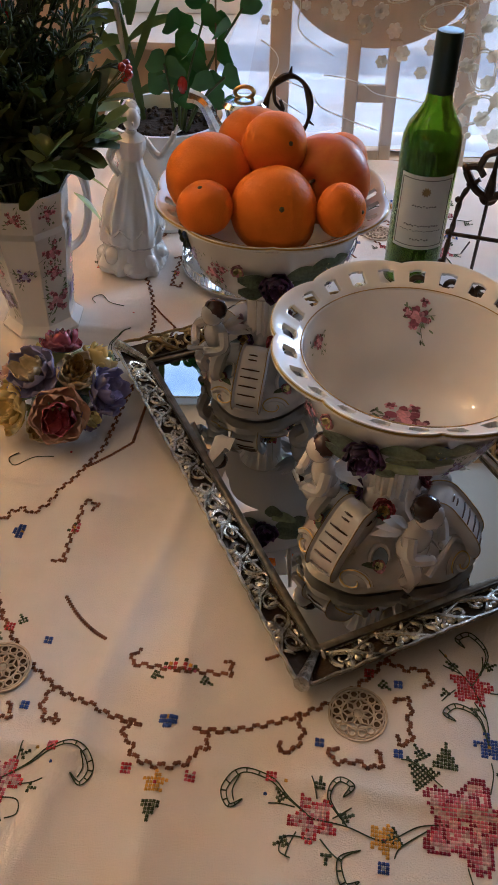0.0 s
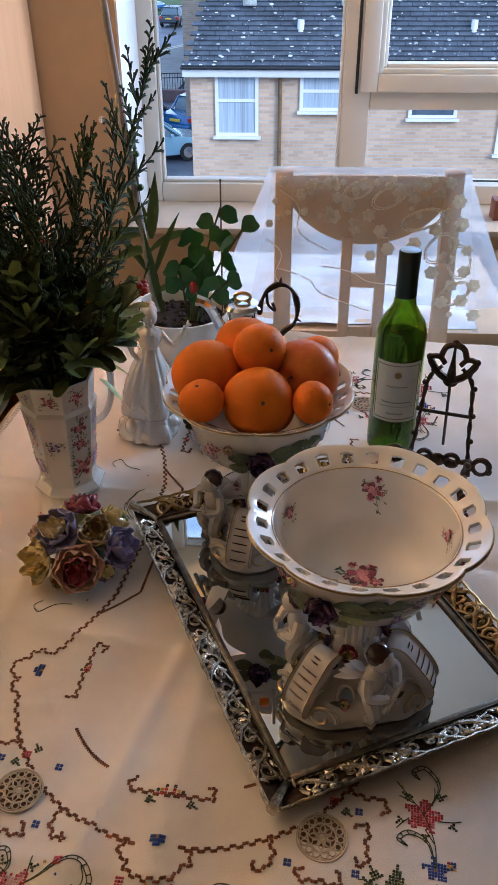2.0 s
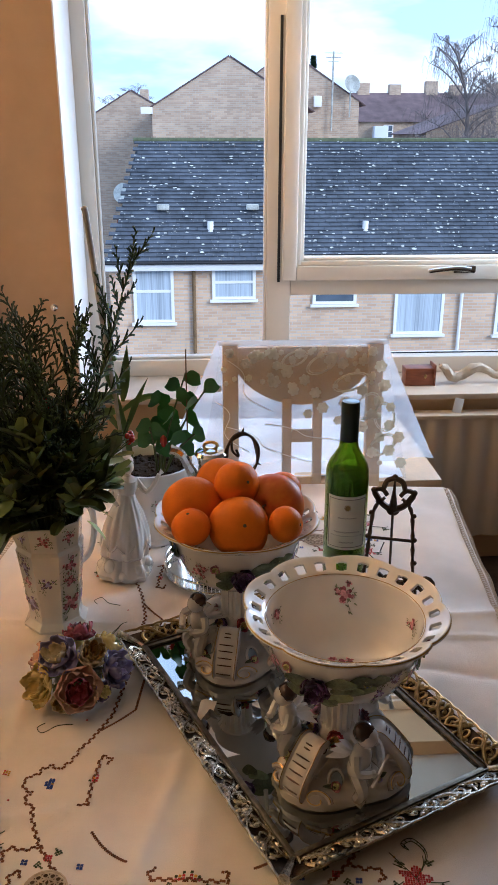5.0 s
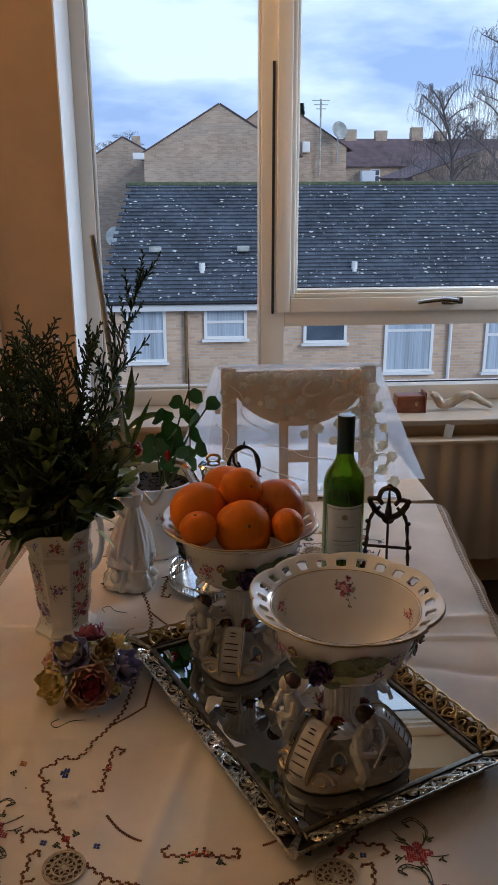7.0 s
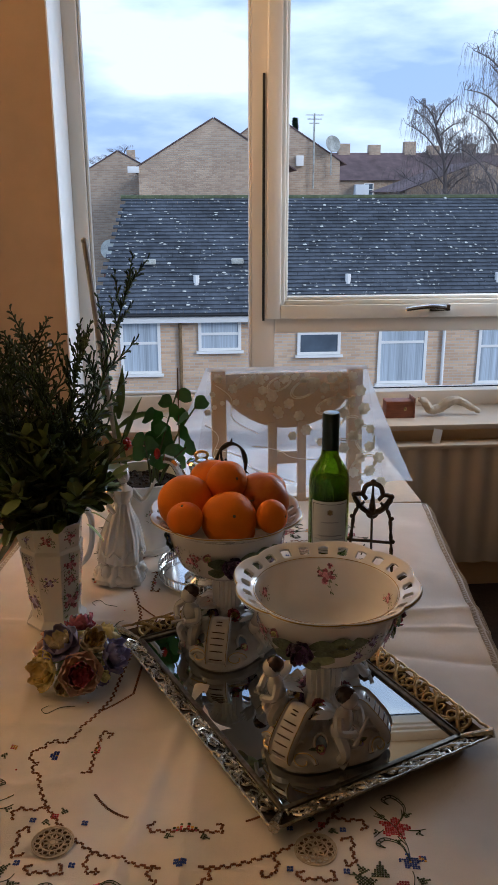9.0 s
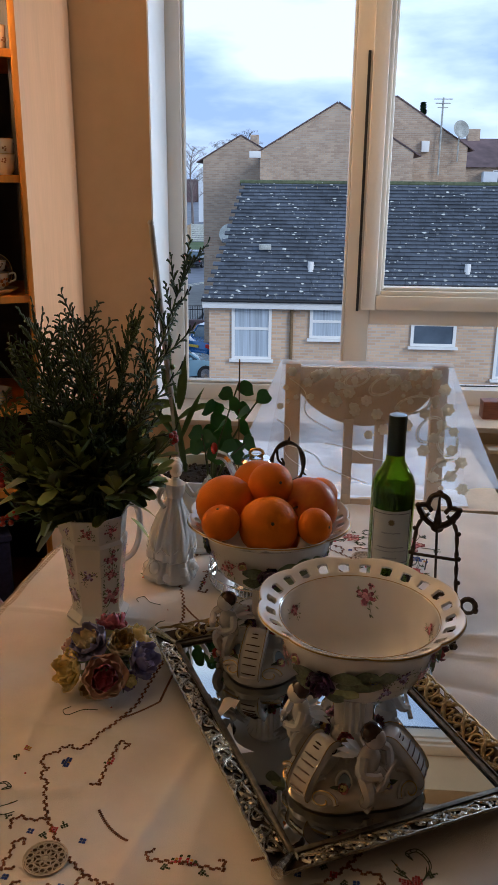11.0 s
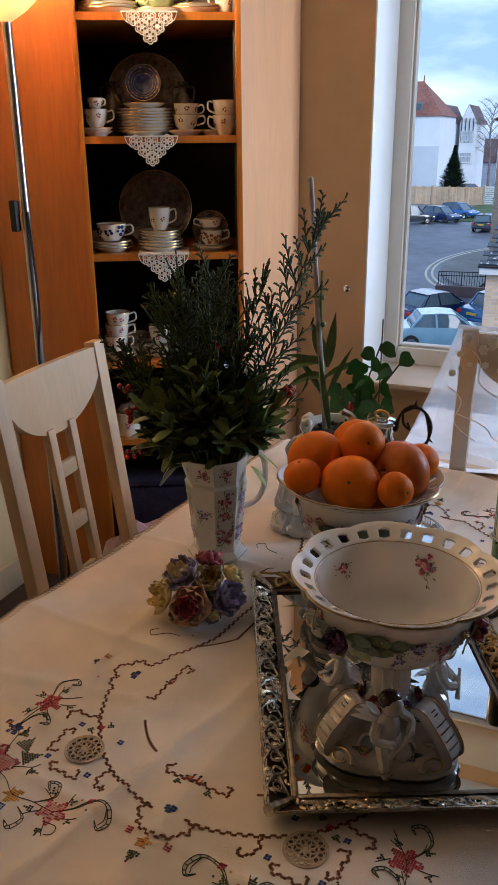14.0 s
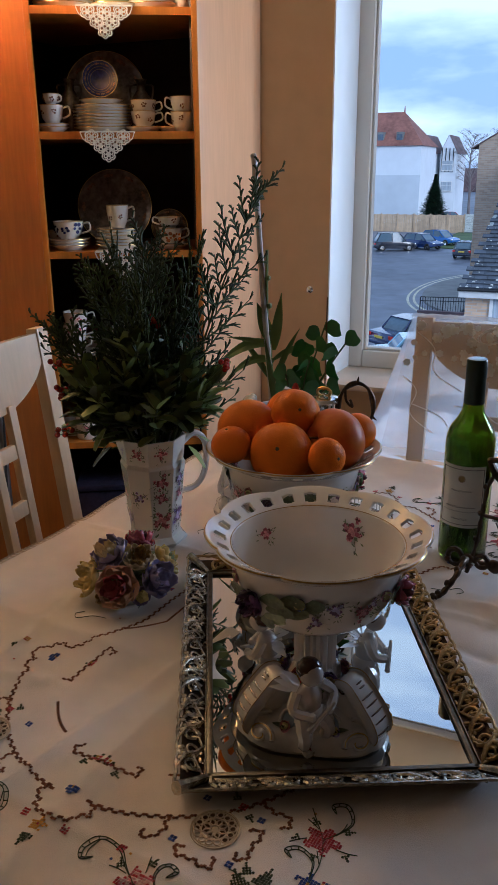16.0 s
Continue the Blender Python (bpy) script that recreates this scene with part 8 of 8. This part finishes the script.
# white house, half-timbered houses and fence down the street
wh = thing("white_house", "white rendered house with a red tiled roof and dormers", "house")
boxpart("wall", (-33, -23.3, 122, 134, GZ, 4.7), M_RENDER, wh, 0)
boxpart("plinth", (-33, -23.27, 121.95, 122, GZ, 0.6), mat("grey_render", (0.56, 0.60, 0.64), 0.8, var=0.05, scale=0.8), wh, 0)
bm = bm_new()
vv = [bm.verts.new(p) for p in ((-33.3, 121.7, 4.6), (-23.0, 121.7, 4.6), (-23.0, 134.3, 4.6), (-33.3, 134.3, 4.6), (-33.3, 127, 9.4), (-27.0, 127, 9.4))]
for f in ((0, 1, 5, 4), (1, 2, 5), (2, 3, 4, 5), (0, 4, 3), (0, 3, 2, 1)):
    bm.faces.new([vv[i] for i in f])
part("roof", bm, M_REDTILE, wh, "red clay tiled hipped roof", smooth=False)
for x in (-29.4, -26.6):
    dm = boxpart("dormer", (x - 0.5, x + 0.5, 122.6, 125.5, 4.9, 6.5), M_PAVE, wh, 0, "grey dormer")
    boxpart("pane", (x - 0.36, x + 0.36, 122.55, 122.6, 5.2, 6.2), M_DGLASS, dm, 0)
bm = bm_new()
tube(bm, [(-27.0, 127, 9.3), (-27.0, 127, 10.2)], [0.14, 0.05], 6)
part("finial", bm, M_REDTILE, wh)
for i, x in enumerate((-25.7, -22.4)):
    t = gable_house("timbered_house", "pale half-timbered house with a steep dark gable", x - 1.2, x, x + 1.4, 4.0, 6.6, 138 + 2 * i, 10, M_RENDER, M_DARKROOF)
    for k in range(4):
        boxpart("timber", (x - 1.0 + 0.6 * k, x - 0.88 + 0.6 * k, 137.85 + 2 * i, 137.99 + 2 * i, 1.0, 4.6), M_SEAL, t, 0)
    for zz in (1.2, -2.0):
        house_window(t, x - 0.9, x + 0.9, zz, zz + 1.5, 137.84 + 2 * i, 0.6, True)
t = gable_house("far_house", "far red-roofed house at the end of the street", -20, -16, -12, 3.2, 6.0, 160, 12, M_RENDER, M_REDTILE)
fen = thing("board_fence", "light wooden board fence along the car park", "fence")
for k in range(58):
    boxpart("board", (-27 + 0.22 * k, -27 + 0.22 * k + 0.205, 106.0, 106.03, GZ, GZ + 2.15 + 0.03 * math.sin(k * 5)), M_FENCE, fen, 0)
for k in range(7):
    boxpart("post", (-27 + 2.1 * k, -26.88 + 2.1 * k, 105.9, 105.99, GZ, GZ + 2.3), M_FENCE, fen, 0)
gate = thing("slatted_gate", "grey slatted fence panel", "fence")
for k in range(9):
    boxpart("slat", (-14.2, -12.4, 105.9, 105.94, GZ + 0.15 + 0.24 * k, GZ + 0.34 + 0.24 * k), M_LICHEN, gate, 0)
for x in (-14.25, -12.42):
    boxpart("post", (x, x + 0.08, 105.95, 106.03, GZ, GZ + 2.4), M_LICHEN, gate, 0)

rail = thing("street_railing", "black steel railing beside the road", "railing")
for k in range(19):
    bm = bm_new()
    x = -7.6 + 0.13 * k
    tube(bm, [(x, 43 + 0.02 * k, GZ), (x, 43 + 0.02 * k, GZ + 1.15)], 0.014 if k % 9 else 0.03, 5)
    part("post" if k % 9 == 0 else "bar", bm, M_SEAL, rail)
for z in (0.15, 0.95, 1.15):
    bm = bm_new()
    tube(bm, [(-7.6, 43, GZ + z), (-5.2, 43.37, GZ + z)], 0.022, 5)
    part("rail", bm, M_SEAL, rail)
wallo = thing("low_wall", "low dark brick wall behind the parked cars", "wall")
boxpart("wall", (-7.6, -5.0, 42.2, 42.5, GZ, GZ + 0.55), M_DARKROOF, wallo, 0.02)

# ---- parked cars ----
M_TYRE = mat("tyre_rubber", (0.02, 0.02, 0.02), 0.8)
M_CARGL = mat("car_glass", (0.10, 0.14, 0.17), 0.05, var=0.1)
M_LAMPR = mat("red_lamp", (0.5, 0.03, 0.02), 0.2)
M_PLATE = mat("yellow_plate", (0.70, 0.50, 0.06), 0.4)


def car(label, m, colour, name, boxy=0.0, est=0.0):
    paint = mat(name, colour, 0.22, 0.2, var=0.08, scale=2, coat=0.9)
    c = thing("car", label, "car", m, "cars parked in the street")
    stations = [(-2.1, 0.42, 0.62, 0.78), (-2.0, 0.30, 0.86, 0.84), (-1.2, 0.25, 0.93, 0.86), (0.0, 0.24, 0.92, 0.87), (1.0, 0.25, 0.88, 0.86), (1.75, 0.30, 0.78, 0.82), (2.08, 0.42, 0.62, 0.68)]
    bm = bm_new()
    ring_loft(bm, [[(x, -w * 0.97, z0), (x, -w, (z0 + z1) / 2), (x, -w * 0.92, z1), (x, w * 0.92, z1), (x, w, (z0 + z1) / 2), (x, w * 0.97, z0)] for x, z0, z1, w in stations])
    part("body", bm, paint, c, auto=50)
    zr = 1.42 + boxy * 0.3
    bm = bm_new()
    b0 = -1.95 if est else -1.35
    ring_loft(bm, [[(x, -w, z0), (x, -w * 0.8, z1), (x, w * 0.8, z1), (x, w, z0)] for x, z0, z1, w in ((b0, 0.90, 0.93, 0.74), (b0 + 0.45, 0.90, zr - 0.04, 0.78), (-0.2, 0.90, zr, 0.8), (0.35, 0.90, zr - 0.05, 0.79), (1.05, 0.87, 0.90, 0.76))])
    part("cabin_glass", bm, M_CARGL, c, "dark car windows", auto=50)
    bm = bm_new()
    ring_loft(bm, [[(x, -w, z), (x, -w, z + 0.03), (x, w, z + 0.03), (x, w, z)] for x, z, w in ((b0 + 0.40, zr - 0.05, 0.63), (-0.2, zr - 0.002, 0.65), (0.35, zr - 0.05, 0.64))])
    part("roof", bm, paint, c, auto=50)
    for s in (-1, 1):
        bm = bm_new()
        tube(bm, [(-0.35, s * 0.80, 0.9), (-0.4, s * 0.655, zr - 0.02)], 0.04, 5)
        tube(bm, [(b0 + 0.05, s * 0.75, 0.92), (b0 + 0.45, s * 0.64, zr - 0.05)], 0.05, 5)
        tube(bm, [(1.05, s * 0.76, 0.90), (0.35, s * 0.64, zr - 0.05)], 0.04, 5)
        part("pillar", bm, paint, c)
        for x in (-1.32, 1.30):
            bm = bm_new()
            lathe(bm, [(0.20, -0.1), (0.31, -0.1), (0.325, -0.06), (0.325, 0.06), (0.31, 0.1), (0.20, 0.1)], 24, m=pose(x, s * 0.80, 0.325, 90, 0, 0), close=True)
            w = part("wheel", bm, M_TYRE, c)
            bm = bm_new()
            lathe(bm, [(0.0, 0.06), (0.2, 0.085), (0.2, -0.085), (0.0, -0.06)], 20, m=pose(x, s * 0.80, 0.325, 90, 0, 0))
            part("rim", bm, M_SILVER, w)
        part("tail_lamp", box(bm_new(), -2.09, -2.0, s * 0.72 - 0.12, s * 0.72 + 0.1, 0.62, 0.80, bevel=0.02), M_LAMPR, c, "red tail lamp")
        part("headlamp", box(bm_new(), 1.86, 2.0, s * 0.60 - 0.14, s * 0.60 + 0.12, 0.58, 0.72, bevel=0.03), M_SILVER, c)
        part("door_mirror", box(bm_new(), 0.62, 0.75, s * 0.95 - 0.08, s * 0.95 + 0.06, 0.90, 1.02, bevel=0.03), paint, c)
    part("number_plate", box(bm_new(), -2.13, -2.1, -0.26, 0.26, 0.62, 0.73, bevel=0.004), M_PLATE, c, "plain yellow plate")
    part("bumper", box(bm_new(), -2.16, -1.9, -0.76, 0.76, 0.34, 0.52, bevel=0.06), paint, c)
    return c


car("dark navy saloon car parked by the railing", pose(-6.35, 35.6, GZ, 0, 0, 52), (0.015, 0.025, 0.09), "navy_paint")
car("pale blue car parked close under the window", pose(-5.15, 31.2, GZ, 0, 0, 20), (0.30, 0.50, 0.62), "pale_blue_paint")
car("mid blue car parked beside the house", pose(-3.55, 36.5, GZ, 0, 0, 60), (0.03, 0.12, 0.30), "mid_blue_paint")
car("black off-road car parked by the fence", pose(-17.4, 80.5, GZ, 0, 0, 25), (0.015, 0.018, 0.03), "black_paint", 1.0, 1.0)
car("dark blue hatchback parked by the fence", pose(-15.1, 83.0, GZ, 0, 0, -30), (0.02, 0.04, 0.13), "dark_blue_paint", 0.3, 1.0)
car("bright blue car parked by the fence", pose(-14.2, 88.0, GZ, 0, 0, -28), (0.04, 0.14, 0.40), "bright_blue_paint", 0.3, 1.0)
car("black car parked near the end house", pose(-9.6, 76.0, GZ, 0, 0, 80), (0.02, 0.02, 0.03), "black_paint", 0.2, 1.0)
car("red car parked far down the street", pose(-19.2, 128.0, GZ, 0, 0, 10), (0.30, 0.03, 0.04), "red_paint", 0.3, 1.0)
car("dark car parked far down the street", pose(-24.3, 126.0, GZ + 0.12, 0, 0, 10), (0.03, 0.05, 0.12), "dark_blue_paint", 0.3, 1.0)

# ---- trees ----
M_TWIG = mat("grey_brown_twigs", (0.20, 0.17, 0.16), 0.9, var=0.2, scale=3)
M_FIR = mat("conifer_foliage", (0.04, 0.085, 0.04), 0.8, var=0.4, scale=4, island=0.4)


def bare_tree(label, x, y, h, spread, seed, weep=0.5):
    """A winter tree: trunk, forked limbs and a fringe of hanging twigs."""
    rg = random.Random(seed)
    t = thing("bare_tree", label, "tree", pose(x, y, GZ))
    limbs, twigs = bm_new(), bm_new()
    trunk = curve_pts([(0, 0, 0), (rg.uniform(-.3, .3), 0, h * 0.35), (rg.uniform(-.5, .5), 0, h * 0.7), (rg.uniform(-.6, .6), 0, h * 0.96)], 6)
    bm = bm_new()
    tube(bm, trunk, [0.22 * h / 12 * (1 - 0.92 * i / (len(trunk) - 1)) + 0.012 for i in range(len(trunk))], 7)
    part("trunk", bm, M_TWIG, t)
    for k in range(26):
        f = 0.32 + 0.66 * k / 26
        p = trunk[min(len(trunk) - 1, int(f * (len(trunk) - 1)))]
        a = k * 2.4 + rg.uniform(-.4, .4)
        ln = spread * (1.15 - 0.8 * f) * rg.uniform(0.7, 1.2)
        q = p + Vector((math.cos(a) * ln, math.sin(a) * ln, ln * rg.uniform(0.45, 0.9)))
        line = curve_pts([p, (p + q) / 2 + Vector((0, 0, ln * 0.15)), q], 5)
        tube(limbs, line, [0.055 * h / 12 * (1 - 0.8 * i / (len(line) - 1)) for i in range(len(line))], 5)
        for j in range(26):
            c = line[min(len(line) - 1, 3 + int(rg.random() * (len(line) - 3)))]
            b = rg.uniform(0, 6.28)
            l2 = ln * rg.uniform(0.25, 0.6)
            d = c + Vector((math.cos(b) * l2 * 0.6, math.sin(b) * l2 * 0.6, l2 * 0.4))
            e = d + Vector((math.cos(b) * l2 * 0.2, math.sin(b) * l2 * 0.2, -l2 * weep * rg.uniform(0.6, 2.0)))
            ln2 = curve_pts([c, d, e], 3)
            tube(twigs, ln2, [0.012, 0.010, 0.008, 0.007, 0.006, 0.005, 0.003], 3)
            for s in range(4):
                o = ln2[2 + s]
                u = rg.uniform(0, 6.28)
                tube(twigs, [o, o + Vector((math.cos(u) * l2 * 0.12, math.sin(u) * l2 * 0.12, 0.02 - l2 * 0.3 * weep)), o + Vector((math.cos(u) * l2 * 0.16, math.sin(u) * l2 * 0.16, -l2 * 0.75 * weep))], [0.006, 0.005, 0.003], 3)
    part("limbs", limbs, M_TWIG, t)
    tagged(part("twigs", twigs, M_TWIG, t), "fine hanging twigs", kind="stuff")


bare_tree("bare weeping birch behind the roofs", 14.2, 46, 12.6, 3.4, 2, 0.9)
bare_tree("bare birch with hanging twigs beside the houses", 16.2, 42, 15.0, 4.0, 5, 1.0)
bare_tree("leafless spreading tree among the houses", 19.5, 55, 11.0, 4.0, 9, 0.3)
bare_tree("leafless tree beside the street", -18.5, 140, 13.0, 4.5, 7, 0.1)
bare_tree("leafless street tree far off", -13.5, 150, 12.0, 4.5, 12, 0.1)
bare_tree("leafless tree behind the end house", -5.2, 75, 11.5, 4.0, 15, 0.2)


def fir(label, x, y, h, w, seed):
    rg = random.Random(seed)
    t = thing("conifer_tree", label, "tree", pose(x, y, GZ))
    bm = bm_new()
    tube(bm, [(0, 0, 0), (0, 0, h * 0.75)], [0.18, 0.05], 7)
    part("trunk", bm, M_BARK, t)
    bm = bm_new()
    for k in range(2600):
        f = rg.random() ** 0.8
        a = rg.uniform(0, 6.28)
        r = w * (1 - f) * rg.uniform(0.55, 1.05) + 0.05
        leaf(bm, (r * 0.5 * math.cos(a), r * 0.5 * math.sin(a), 0.4 + f * (h - 0.5)), (math.cos(a), math.sin(a), 0.5), max(0.2, r * 0.62), 0.26, 0.1, 0.2, 2)
    tagged(part("crown", bm, M_FIR, t), "dark green foliage", kind="stuff")


fir("dark cone-shaped conifer in front of the houses", -19.6, 114, 7.0, 2.7, 1)
fir("dark conifer behind the gabled house", 7.0, 52, 12.2, 2.6, 3)
hedge = part("hedge", (lambda b: ([leaf(b, (TR.uniform(-16.5, -12.5), TR.uniform(109, 110), GZ + TR.uniform(0.1, 1.6)), (TR.uniform(-1, 1), -1, TR.uniform(0, 1)), 0.3, 0.2, 0.2, 0.2, 2) for _ in range(500)], b)[1])(bm_new()), M_FIR)
tagged(hedge, "dark clipped hedge behind the fence", "hedge", kind="stuff")
far_line = thing("far_roofs", "hazy far line of roofs and trees on the horizon", "skyline")
for k in range(26):
    x = -150 + 14 * k
    boxpart("block", (x, x + 13, 300 + 5 * (k % 3), 310 + 5 * (k % 3), GZ, 1.0 + 2.2 * ((k * 0.618) % 1)), M_DARKROOF, far_line, 0.5)
